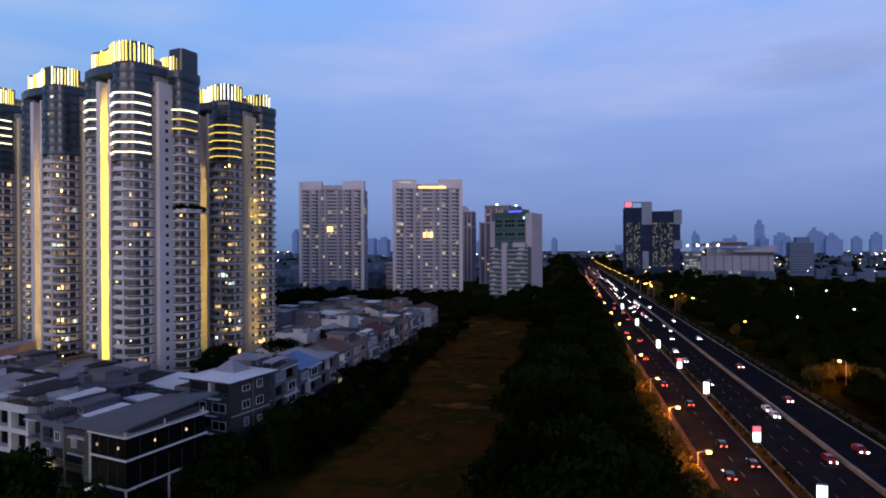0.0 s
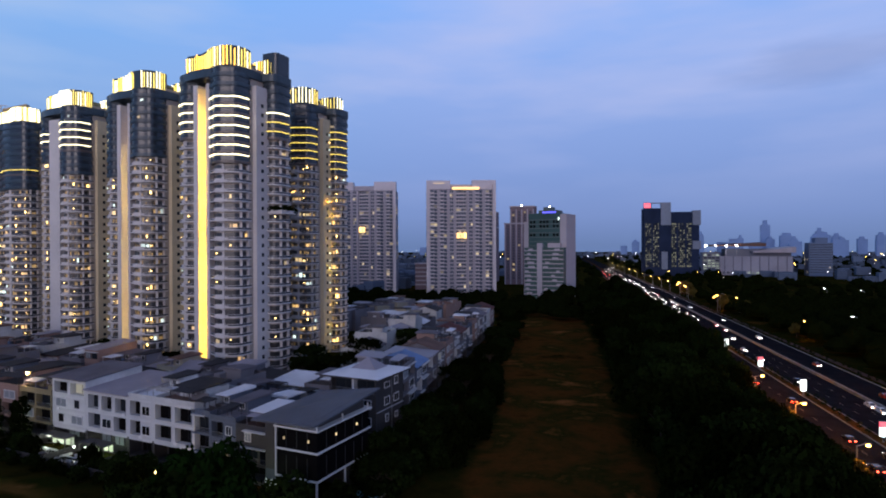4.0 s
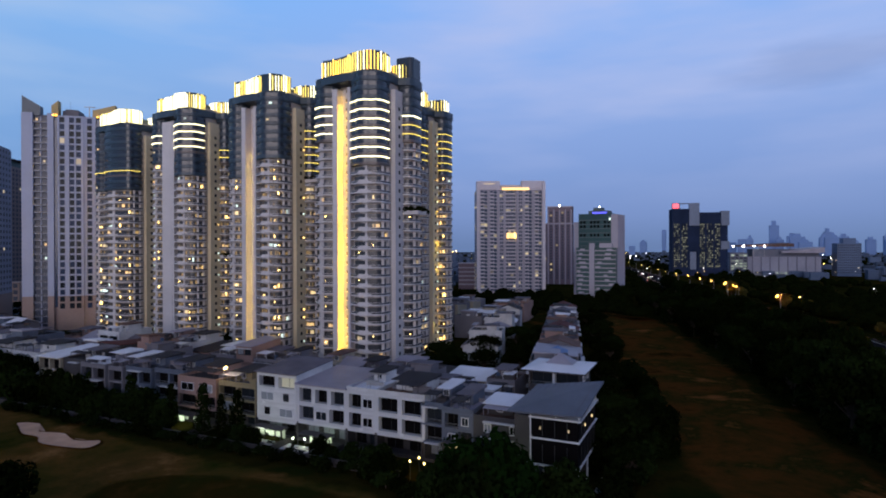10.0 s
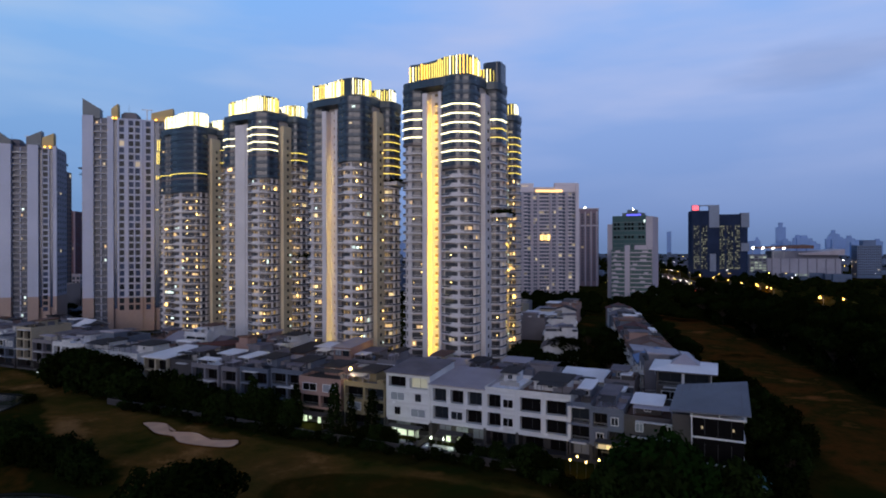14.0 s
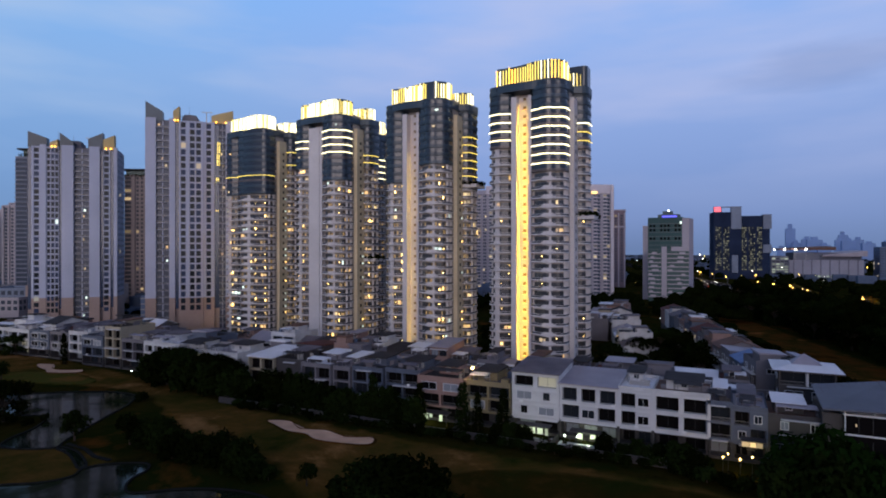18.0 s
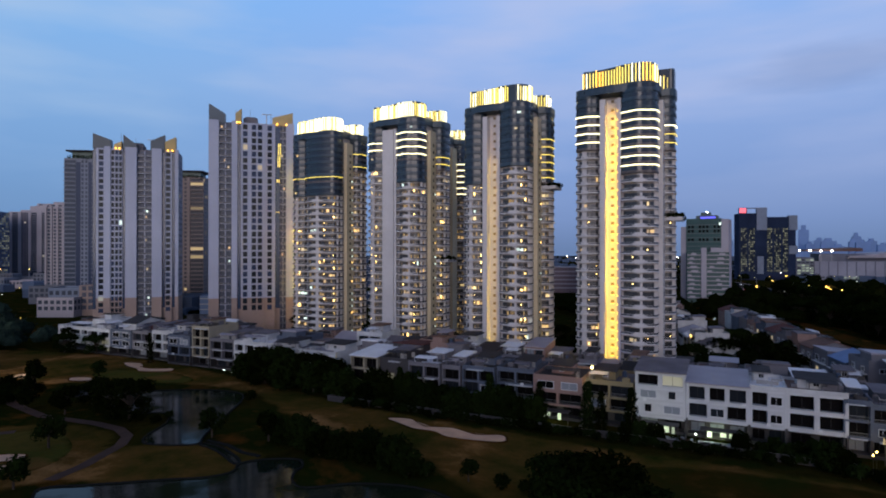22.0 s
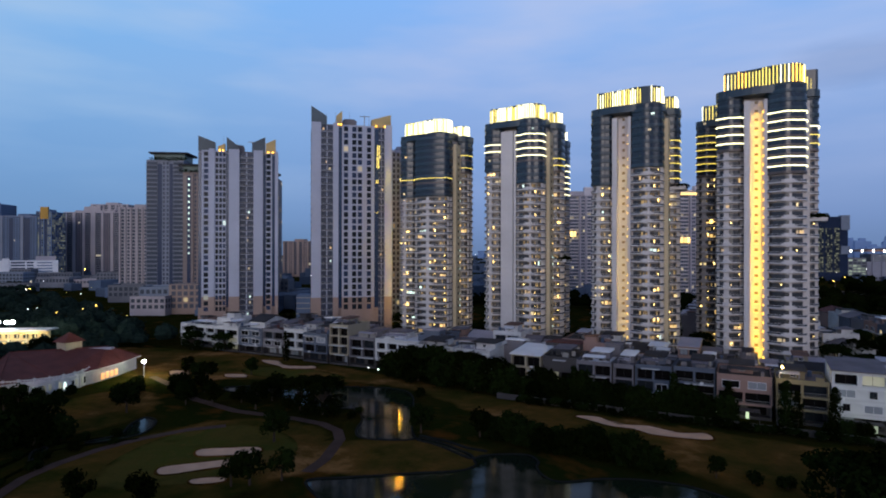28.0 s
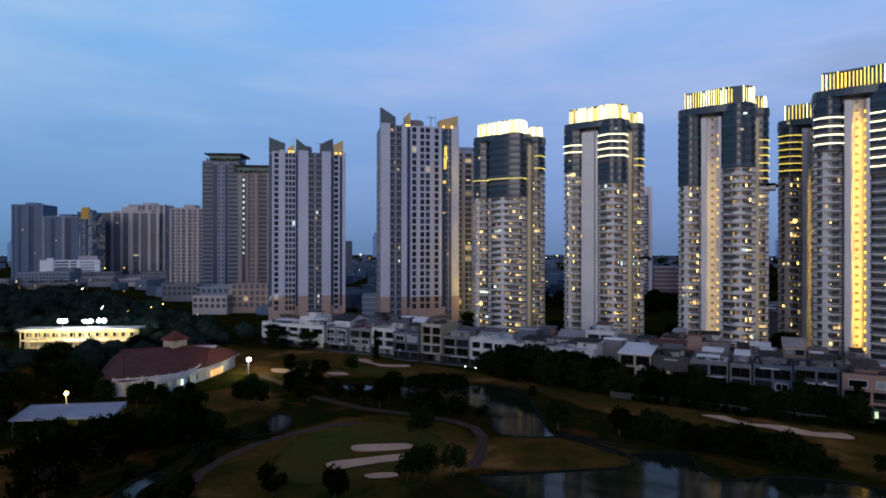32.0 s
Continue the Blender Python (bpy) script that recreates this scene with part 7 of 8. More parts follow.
def tree(kind, x, y, scale=1.0, tall=1.0, group="", distant=False):
    """One tree; the distant ones are joined into a belt further down."""
    tm, cm = TREE_KIT[kind][rt.randrange(len(TREE_KIT[kind]))]
    if distant:
        m = Matrix.Translation((x, y, 0)) @ Matrix.Rotation(rt.uniform(0, 6.28), 4, "Z") @ Matrix.Diagonal((scale, scale, scale * tall, 1))
        DISTANT.append((tm, cm, np.array(m)))
        return None
    th = thing("shrub" if kind == "shrub" else "tree", (x, y, 0), rt.uniform(0, 360), TREE_LABEL[kind], "shrub" if kind == "shrub" else "tree", group)
    th.scale = (scale, scale, scale * tall)
    part("trunk", tm, bark, th)
    part("crown", cm, leaves, th)
    return th


COURSE_TREES = [
    ("round", -357, -4, 1.3), ("round", -385, 41, 1.1), ("round", -357, 24, 1.6), ("round", -364, 52, 1.0), ("broad", -305, 21, 1.1), ("broad", -314, 22, 1.0),
    ("round", -300, -4, 1.2), ("round", -281, -22, 1.0), ("round", -285, -27, 1.15), ("round", -326, 16, 1.3), ("round", -342, 14, 1.2), ("round", -331, 30, 1.3), ("round", -271, 19, 1.15), ("broad", -344, -70, 1.1),
    ("broad", -362, -24, 0.9), ("broad", -354, -33, 0.95), ("broad", -350, -56, 1.1), ("broad", -360, -62, 1.1), ("round", -394, -14, 1.0), ("round", -390, -20, 1.1),
]
POND_TREES = [
    ("shrub", -394, -2, 1.2), ("round", -288, -29, 0.9), ("round", -307, -48, 1.0), ("round", -295, -44, 1.1), ("broad", -329, 26, 0.7), ("shrub", -295, 22, 1.0),
    ("shrub", -290, 53, 1.4), ("shrub", -296, 27, 0.9), ("broad", -413, 84, 0.9), ("broad", -440, 92, 1.1), ("broad", -430, 80, 0.9), ("column", -372, 80, 1.1),
    ("round", -256, 23, 1.2), ("broad", -172, 9, 1.3), ("broad", -180, 15, 1.05), ("broad", -166, 4, 1.1), ("broad", -176, 4, 1.15), ("round", -201, 21, 0.7),
]
CLUB_TREES = [
    ("shrub", -194, 21, 1.2), ("shrub", -188, 21, 1.2), ("shrub", -210, 20, 1.3), ("round", -375, 36, 1.0), ("round", -349, 10, 1.0), ("shrub", -362, 30, 1.4),
    ("shrub", -340, 22, 1.3), ("round", -336, 20, 0.8), ("broad", -420, -40, 1.1), ("broad", -440, -52, 1.2), ("broad", -405, -45, 1.0), ("broad", -392, -60, 1.1),
    ("broad", -375, -78, 1.1), ("broad", -430, -70, 1.2), ("round", -318, -60, 0.9), ("round", -310, -66, 1.0), ("broad", -455, -10, 1.0), ("broad", -470, 0, 1.1),
    ("broad", -462, 30, 1.0),
]
for x, y, sc in ((-424, -25, 2.0), (-429, -18, 2.1), (-419, -18, 1.7), (-409, -18.5, 1.2), (-398, -14.5, 1.0), (-395, -8, 0.8), (-394, 2, 0.6), (-354, -38, 1.7), (-350, -33, 1.5), (-348.5, -27.5, 1.2), (-358, -46, 1.6), (-364, 20, 1.3), (-356, 16, 1.1), (-372, 4, 1.0), (-378, 14, 1.0)):
    tree("thick", x, y, sc, 1.0, "trees between stream and clubhouse")
BANK = [(-338, -19), (-342, -25), (-346, -31), (-344, -41), (-340, -48), (-341, -56), (-333, -24), (-338, -31), (-333, -43), (-330, -51), (-327, -59), (-336, -38)]
for x, y in BANK:
    tree("shrub", x + rt.uniform(-0.8, 0.8), y + rt.uniform(-0.8, 0.8), rt.uniform(0.7, 1.2), 1.0, "shrubs along the stream")
for k, x, y, sc in COURSE_TREES + POND_TREES + CLUB_TREES:
    if k == "broad":
        tree("broad", x, y, sc * 1.1, 0.95, "golf course trees")
    else:
        tree(k, x, y, sc, 1.0, "golf course trees")
for i in range(16):  # dark thicket between the ponds and the fairway
    tree("thick", -254 + i * 2.6 + rt.uniform(-1, 1), 24 + rt.uniform(-3.5, 3.5) - i * 0.15, rt.uniform(0.95, 1.35), 1.0, "thicket by the pond")
WALL_TREES = [
    ("column", -186, 66, 1.05), ("column", -175, 66, 1.0), ("column", -200, 68, 0.9), ("column", -214, 67, 1.0), ("column", -183, 69, 0.8), ("round", -224, 64, 1.4),
    ("round", -255, 72, 1.8), ("round", -248, 68, 1.5), ("round", -235, 68, 1.4), ("broad", -284, 73, 1.25), ("broad", -297, 74, 1.35), ("broad", -307, 76, 1.2),
    ("broad", -272, 71, 1.15), ("round", -278, 69, 2.0), ("round", -290, 70, 2.2), ("round", -302, 72, 2.1), ("round", -312, 74, 1.9), ("round", -267, 68, 1.9),
]
GARDEN_TREES = [
    ("round", -242, 70, 1.8), ("round", -230, 66, 1.5), ("round", -210, 66, 1.2), ("round", -320, 80, 1.3), ("garden", -111, 57, 2.2), ("garden", -106, 58, 2.4),
    ("garden", -102, 56, 1.9), ("round", -108, 53, 2.0), ("round", -115, 54, 1.5), ("shrub", -121, 55, 1.5), ("shrub", -124, 56, 1.5), ("shrub", -128, 57, 1.5),
    ("round", -131, 60, 1.1), ("shrub", -97, 58, 1.3), ("round", -265, 70, 1.4), ("column", -243, 66, 0.95), ("column", -241, 67, 0.85), ("round", -133, 61, 1.2),
]
for k, x, y, sc in WALL_TREES + GARDEN_TREES:
    if k == "column":
        tree(k, x, y, sc * 1.35, 0.8, "trees along the garden walls")
    else:
        tree("thick" if k == "round" else k, x, y, sc, 1.0, "trees along the garden walls")
for i in range(15):  # dense growth behind the garden walls
    tree("thick", -201 - 4.2 * i + rt.uniform(-1.2, 1.2), 66.5 + rt.uniform(-1.5, 2.5), rt.uniform(0.95, 1.5), rt.uniform(0.9, 1.3), "trees along the garden walls")
for i in range(17):  # dark shrubs before the ground floors
    if 7 < i < 14:
        continue
    tree("thick", -129 - 2.9 * i + rt.uniform(-0.8, 0.8), 64.5 + rt.uniform(-1.5, 4.0), rt.uniform(0.5, 0.85), rt.uniform(0.8, 1.2), "garden trees of the front row")
x = -130
while x > -260:
    tree("shrub", x, 60.5 + rt.uniform(-1.2, 1.2), rt.uniform(0.8, 1.35), 1.0, "hedge along the fairway")
    x -= rt.uniform(1.9, 3.4)
for i in range(48):  # east gardens, between houses and the fairway
    s_ = rt.uniform(0, 1)
    y = 76 + 240 * s_
    x = -97.5 - (y - 100) * 0.225 + (5 + 9 * ((i * 0.618) % 1)) * (1.0 if y > 95 else 0.8)
    tree(rt.choice(("broad", "broad", "thick")), x, y, rt.uniform(0.7, 0.98), 1.0, "trees along the east fairway", y > 180)
for i in range(16):  # dark garden trees round the corner house
    a = (i * 0.618034) % 1.0
    y = 60 + 68 * (i + 0.5) / 16
    x = -94 + 13 * a - max(0, y - 95) * 0.2
    if not (68 < y < 83 and x < -80):
        tree("thick", x, y, rt.uniform(1.1, 1.6), 1.0, "garden trees by the east fairway")
for x, y, sc in ((-80, 99, 1.2), (-83, 110, 1.3), (-81, 118, 1.1), (-85, 127, 1.3), (-87, 137, 1.2), (-89, 148, 1.3), (-93, 160, 1.3), (-97, 172, 1.3)):
    tree("thick", x, y, sc, 1.1, "garden trees by the east fairway")
for i in range(14):  # park between the towers and the east houses
    tree("broad", rt.uniform(-164, -128) - (i % 3 == 0) * 6, rt.uniform(128, 240), rt.uniform(0.9, 1.3), 1.0, "park trees")
for tx, ty in ((-214, 140), (-216, 168), (-265, 150), (-268, 160), (-318, 165), (-320, 172), (-372, 178), (-378, 186), (-214, 185), (-262, 190), (-265, 205), (-230, 205), (-160, 150), (-164, 160), (-470, 190), (-520, 190), (-500, 200)):
    tree("broad", tx, ty, rt.uniform(0.8, 1.15), 1.0, "trees between the towers", True)


def in_belt(y):
    """East edge of the fairway and west edge of the road at that y."""
    pts = [(60, -33), (92, -38), (125, -47), (150, -54), (212, -67), (280, -85), (383, -114), (520, -150)]
    for (y0, x0), (y1, x1) in zip(pts, pts[1:]):
        if y <= y1:
            return x0 + (x1 - x0) * (y - y0) / (y1 - y0)
    return -150 - (y - 520) * 0.237


for i in range(96):  # dark belt between the fairway and the road
    y = 60 + 350 * ((i + rt.random()) / 96) ** 1.25
    xw = in_belt(y) + 7
    xe = -(y - 127) * 0.237 - (20 if y < 240 else 13)
    u = (i * 0.618034) % 1.0
    tree("broad", xw + (max(xw + 2, xe) - xw) * u, y, rt.uniform(1.25, 1.5), 0.95 if u > 0.72 else 1.35 if u > 0.3 and y < 330 else 1.05, "tree belt beside the road", y > 180)
for i in range(58):  # tall trees along the verge, rising with the road
    s_ = -30 + 440 * i / 57
    p = on_road(s_ + rt.uniform(-2, 2), -16.8 + rt.uniform(-1.6, 1.6))
    sc = rt.uniform(0.9, 1.0)
    tree("broad", p[0], p[1], sc, (1.3 if s_ < 25 else 1.68 if s_ < 60 else 2.05) * rt.uniform(0.93, 1.07) / sc, "tree belt beside the road", s_ > 60)
for i in range(26):  # low growth under the street lamps
    y = 105 + 210 * ((i + rt.random()) / 26)
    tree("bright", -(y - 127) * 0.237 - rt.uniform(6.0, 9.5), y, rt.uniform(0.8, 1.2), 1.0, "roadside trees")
for x, y in ((32, 232), (41, 234), (36, 238), (9, 332), (18, 333), (28, 228), (46, 228)):
    tree("bright", x, y, rt.uniform(1.1, 1.5), 1.0, "roadside trees")
# the distant trees, joined: bark first, then crowns by leaf colour
pts, polys, slots, base = [], [], [], 0
for tm, cm, m in DISTANT:
    for me in (tm, cm):
        co = np.empty(len(me.vertices) * 3)
        me.vertices.foreach_get("co", co)
        pts.append(co.reshape(-1, 3) @ m[:3, :3].T + m[:3, 3])
        polys.extend(tuple(v + base for v in f.vertices) for f in me.polygons)
        slots.extend([0 if me is tm else 1 if me.materials[0] is leaves else 2] * len(me.polygons))
        base += len(me.vertices)
belt = bpy.data.meshes.new("distant_trees")
belt.from_pydata(np.concatenate(pts).tolist(), [], polys)
for m in (bark, leaves, leaves_dark):
    belt.materials.append(m)
belt.polygons.foreach_set("material_index", slots)
tagged(new("distant_trees", belt), "dark broad-leaved trees beside the far road and gardens", "trees", "", "stuff")
# low planting on the median and along the far verge
hedge = Shape()
hr = random.Random(19)
for i in range(150):
    p = on_road(-30 + 420 * (i + hr.random()) / 150, 14.1 + hr.uniform(-0.7, 0.7) if i % 2 else 45 - 0.004 * i + hr.uniform(-0.8, 1.2))
    r = hr.uniform(0.5, 1.1)
    leaf_cloud(hedge, hr, (p[0], p[1], 0.3 + r), r, 46, 0.26, 1.1)
single("median_shrubs", hedge, leaves, "dark shrubs planted along the road median and verge", "shrubs", "", "stuff")
# far woods, and the woods beyond the road
s = Shape()
wr = random.Random(8)


def canopy(x, y, r, base):
    """One rough crown of the woods with leafy tatters."""
    k = wr.random() * 6
    rows = []
    for (zz, rr) in ((0, 0.8), (0.4, 1.0), (0.8, 0.72), (1.05, 0.25)):
        rows.append([(x + r * rr * math.cos(q * 1.0472 + k) * wr.uniform(.8, 1.2), y + r * rr * math.sin(q * 1.0472 + k) * wr.uniform(.8, 1.2), base + r * zz * wr.uniform(.85, 1.15)) for q in range(6)])
    v = [p for row in rows for p in row]
    f = [(rw * 6 + q, rw * 6 + (q + 1) % 6, rw * 6 + 6 + (q + 1) % 6, rw * 6 + 6 + q) for rw in range(3) for q in range(6)] + [(18, 19, 20, 21, 22, 23)]
    s.add(v, f)
    dist = math.hypot(x + 100, y)
    for _ in range(70 if dist < 420 else 12):
        p = Vector(wr.choice(v)).lerp(Vector(wr.choice(v)), wr.random() * 0.6)
        z = 0.6 if dist < 420 else 1.3
        u = Vector((wr.uniform(-1, 1), wr.uniform(-1, 1), wr.uniform(-0.3, 1))) * z
        w = Vector((wr.uniform(-1, 1), wr.uniform(-1, 1), wr.uniform(-1, 1))) * z * 0.6
        p = p + Vector((p.x - x, p.y - y, 2)).normalized() * z * 0.8
        s.add([p - w, p + w, p + u * 1.5], [(0, 1, 2)])


for k in range(3600):
    if k < 900:
        d, a = wr.uniform(150, 520), wr.uniform(-0.1, 0.75)
    else:
        d, a = 400 + 2300 * wr.random() ** 1.2, wr.uniform(-0.33, 0.78)
    x, y = d * math.sin(a), d * math.cos(a)
    off = (Vector((x, y)) - RA).dot(RN)
    if -9 < off < 53 or off < -110 or (d < 420 and off < 53):
        continue
    if 190 < off < 420 and 800 < d < 1300 and wr.random() < 0.9:
        continue
    canopy(x, y, wr.uniform(4, 7.5), wr.uniform(5, 7.5) if -60 < off < 0 else wr.uniform(1.5, 3))
for k in range(260):  # below the slab towers
    canopy(wr.uniform(-430, -110), wr.uniform(335, 470), wr.uniform(4, 6.5), wr.uniform(1.5, 3))
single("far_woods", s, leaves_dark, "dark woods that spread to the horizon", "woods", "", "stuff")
s = Shape()
for k in range(620):  # west of the clubhouse, up to the western towers
    u, v = wr.random(), wr.random()
    x = -450 - 560 * u
    y = -30 + 40 * u + v * (120 + 170 * u)
    if -575 < x < -485 and 0 < y < 62 or (-600 < x < -485 and y > 130):
        continue
    canopy(x, y, wr.uniform(4, 6.5), wr.uniform(1.5, 3))
# grey-green that puts distance haze into the leaf colour
leaves_hazed = surface("leaves_hazed", (0.017, 0.028, 0.022), 0.85, 2.0, 0.4, 0.0, island=0.3)
single("western_woods", s, leaves_hazed, "woods west of the clubhouse with haze in their grey-green", "woods", "", "stuff")
s = Shape()
for k in range(520):  # unseen tall woods added behind the walk to screen the low sun
    u = wr.random()
    x, y = 260 - 900 * u, -120 - 110 * u - wr.uniform(40, 110) - 60
    canopy(x, y, wr.uniform(10, 15), wr.uniform(10, 19))
single("closing_woods", s, leaves_dark, "unseen dark woods added to screen the low sun", "woods", "", "stuff")

# ---- road furniture and traffic ----
POST = Shape().tube((0, 0, 0), (0, 0, 8.6), 0.12, 0.08, 6).mesh("post", metal_grey)
ARM = Shape().tube((0, 0, 8.5), (1.6, 0, 9.1), 0.06, 0.05, 5).mesh("arm", metal_grey)
HEAD = Shape().box(1.4, -0.2, 9.0, 2.5, 0.2, 9.2).mesh("lamp_head", metal_grey)
BULB = {m.name: Shape().tube((1.95, 0, 8.62), (1.95, 0, 9.0), 0.42, 0.3, 8).mesh("bulb", m) for m in (lamp_orange, lamp_white)}


def street_lamp(x, y, turn, mat, scale=1.0):
    th = thing("street_lamp", (x, y, 0), turn, "street lamp with an orange sodium bulb" if mat is lamp_orange else "street lamp with a white bulb", "street lamp", "street lamps")
    th.scale = (scale, scale, scale)
    part("post", POST, metal_grey, th)
    part("arm", ARM, metal_grey, th)
    hd = part("lamp_head", HEAD, metal_grey, th)
    part("bulb", BULB[mat.name], mat, hd)


for k, s_ in enumerate((-7, 23.6, 54.8, 92, 132, 176, 226, 285, 352, 430, 520, 620)):
    x, y, _ = on_road(s_, -5.2)
    street_lamp(x, y, 13, lamp_orange)
    if k < 7:
        lp = new("street_light", bpy.data.lights.new("street_light", "POINT"))
        lp.data.energy, lp.data.color, lp.data.shadow_soft_size = 11000, (1.0, 0.31, 0.03), 0.4
        lp.location = on_road(s_, -3.6, 8.2)
for s_, off in ((312, 60), (318, 47), (332, 52), (345, 59), (425, 48), (442, 50), (458, 47), (476, 51), (493, 56), (512, 47), (560, 46), (620, 45), (690, 44), (760, 43), (840, 43), (930, 42), (1030, 42), (1140, 42), (1260, 42)):
    x, y, _ = on_road(s_, off)
    street_lamp(x, y, 193, lamp_orange, 1.2)
    if s_ < 500:
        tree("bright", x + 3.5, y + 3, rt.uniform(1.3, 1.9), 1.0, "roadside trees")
for i, (x, y) in enumerate(((38, 231), (14, 331), (40, 363), (84, 584), (75, 420), (120, 520), (60, 600), (200, 640), (110, 430))):
    street_lamp(x, y, 193, lamp_orange if i < 2 else lamp_white)
for x, y in ((37, 228), (14, 328), on_road(325, 51)[:2], on_road(450, 46)[:2]):
    lp = new("street_light", bpy.data.lights.new("street_light", "POINT"))
    lp.data.energy, lp.data.color, lp.data.shadow_soft_size = 7000, (1.0, 0.31, 0.03), 0.4
    lp.location = (x, y, 8.0)

SIGN = Shape().box(-0.75, -0.25, 1.6, 0.75, 0.25, 5.0).mesh("light_box", sign_white)
SIGN_TOP = Shape().box(-0.77, -0.28, 3.8, 0.77, 0.28, 5.05).mesh("red_panel", sign_red)
SIGN_FOOT = Shape().tube((0, 0, 0), (0, 0, 1.7), 0.15, 0.12, 6).box(-0.8, -0.3, 5.05, 0.8, 0.3, 5.2).mesh("foot", metal_grey)
for k, s_ in enumerate((-9.6, 24.4, 69.6, 108, 152, 229, 318)):
    th = thing("sign_box", on_road(s_, 14.6 - min(3.5, max(0, s_) * 0.022)), 13, "glowing light box with a red upper panel" if k in (1, 3) else "glowing white advertising light box on a post", "sign", "median light boxes")
    part("foot", SIGN_FOOT, metal_grey, th)
    bx = part("light_box", SIGN, sign_white, th)
    if k in (1, 3):
        part("red_panel", SIGN_TOP, sign_red, bx)

BODY_POLY = [(-2.2, 0.35), (2.2, 0.35), (2.25, 0.8), (1.9, 0.95), (1.1, 1.0), (0.5, 1.48), (-1.3, 1.5), (-2.1, 1.0), (-2.25, 0.8)]


def car_kit(mat):
    b = Shape()
    n = len(BODY_POLY)
    v = [(x, -0.85 if z < 1.05 else -0.71, z) for x, z in BODY_POLY] + [(x, 0.85 if z < 1.05 else 0.71, z) for x, z in BODY_POLY]
    b.add(v, [tuple(range(n)), tuple(range(2 * n - 1, n - 1, -1))] + [(i + n, (i + 1) % n + n, (i + 1) % n, i) for i in range(n)])
    g = Shape().add([(1.02, -0.66, 1.05), (1.02, 0.66, 1.05), (0.53, 0.6, 1.44), (0.53, -0.6, 1.44)], [(0, 1, 2, 3)])
    g.v = [(x + 0.03, y, z + 0.02) for x, y, z in g.v]
    side = Shape().box(-1.3, -0.80, 1.08, 0.45, -0.735, 1.4).box(-1.3, 0.735, 1.08, 0.45, 0.80, 1.4)
    return b.mesh("body", mat), g.mesh("windscreen", glass_dark), side.mesh("side_windows", glass_dark)


CARS = [car_kit(m) for m in (car_white, car_black, car_silver, car_red, car_black)]
WHEEL = Shape().tube((0, -0.1, 0.32), (0, 0.1, 0.32), 0.32, 0.32, 10).mesh("wheel", rubber)
HEADL = Shape().tube((2.2, 0, 0.72), (2.32, 0, 0.72), 0.16, 0.14, 7).mesh("headlight", head_light)
TAILL = Shape().box(-2.32, -0.18, 0.7, -2.2, 0.18, 0.88).mesh("tail_light", tail_light)
CAR_WORDS = ["white", "black", "silver", "dark red", "black"]


def car(s_, off, away, rng):
    """Drives along the road; away: towards the far end."""
    i = rng.randrange(5)
    heading = math.degrees(math.atan2(RD.y, RD.x)) + (0 if away else 180)
    th = thing("car", on_road(s_, off, 0.05), heading, f"{CAR_WORDS[i]} saloon car on the road with its lights on", "car", "cars on the road")
    b, g, sd = CARS[i]
    bd = part("body", b, car_white, th)
    if s_ < 260:
        part("windscreen", g, glass_dark, bd)
        part("side_windows", sd, glass_dark, bd)
    for wx in (-1.35, 1.35) if s_ < 260 else ():
        for wy in (-0.78, 0.78):
            part("wheel", WHEEL, rubber, th, "", (wx, wy, 0))
    for wy in (-0.6, 0.6):
        part("headlight", HEADL, head_light, th, "", (0, wy, 0))
        part("tail_light", TAILL, tail_light, th, "", (0, wy, 0))


rcar = random.Random(3)
for s_ in (4, 12, 24, 60, 84, 130, 178, 205, 262, 300, 330, 370, 420):
    car(s_, rcar.choice((3.0, 6.4, 9.6)), True, rcar)
for s_ in (18, 52, 58, 88, 128, 150, 186, 216, 236, 262, 280, 296, 312, 330, 350, 366, 385, 405, 430, 455, 480, 510, 540, 570, 610, 650, 700, 750, 810, 870):
    car(s_, rcar.choice((18.0, 22.4, 26.6)), False, rcar)
for k in range(34):
    car(300 + 820 * (k / 34) ** 1.2 + rcar.uniform(-6, 6), rcar.choice((18.0, 22.4, 26.6)), False, rcar)
for k in range(12):
    car(440 + 620 * k / 12 + rcar.uniform(-8, 8), rcar.choice((3.0, 6.4, 9.6)), True, rcar)
for s_ in (26, 70, 120, 190, 260, 340, 430, 560):
    car(s_, rcar.choice((32.5, 36.0)), False, rcar)

# ---- clubhouse and the lit practice range ----
club_wall = surface("club_wall", (0.42, 0.42, 0.44), 0.8, 0.6, 0.3, 0.05)
cb = thing("clubhouse", (0, 0, 0), 0, "white clubhouse with a wide dark red tiled roof", "clubhouse")
EAVES = [(-416, -17), (-404, -15), (-400.5, 0), (-401.5, 15), (-406, 28), (-413, 41), (-432, 36), (-445, 6)]
mid = (-420, 12)
part("wall", Shape().prism([(mid[0] + (x - mid[0]) * 0.92, mid[1] + (y - mid[1]) * 0.94) for x, y in EAVES], 0, 5.1), club_wall, cb)
rv = [(x, y, 5.0) for x, y in EAVES] + [(-433, 3, 10.4), (-415, 28, 10.4)]
part("roof", Shape().add(rv, [(0, 1, 8), (1, 2, 8), (2, 3, 9, 8), (3, 4, 9), (4, 5, 9), (5, 6, 9), (6, 7, 8, 9), (7, 0, 8)]), roof_red, cb, "wide dark red tiled roof")
part("eaves_board", Shape().ring(EAVES, [(mid[0] + (x - mid[0]) * 0.97, mid[1] + (y - mid[1]) * 0.97) for x, y in EAVES], 4.7, 5.02), white_paint, cb)
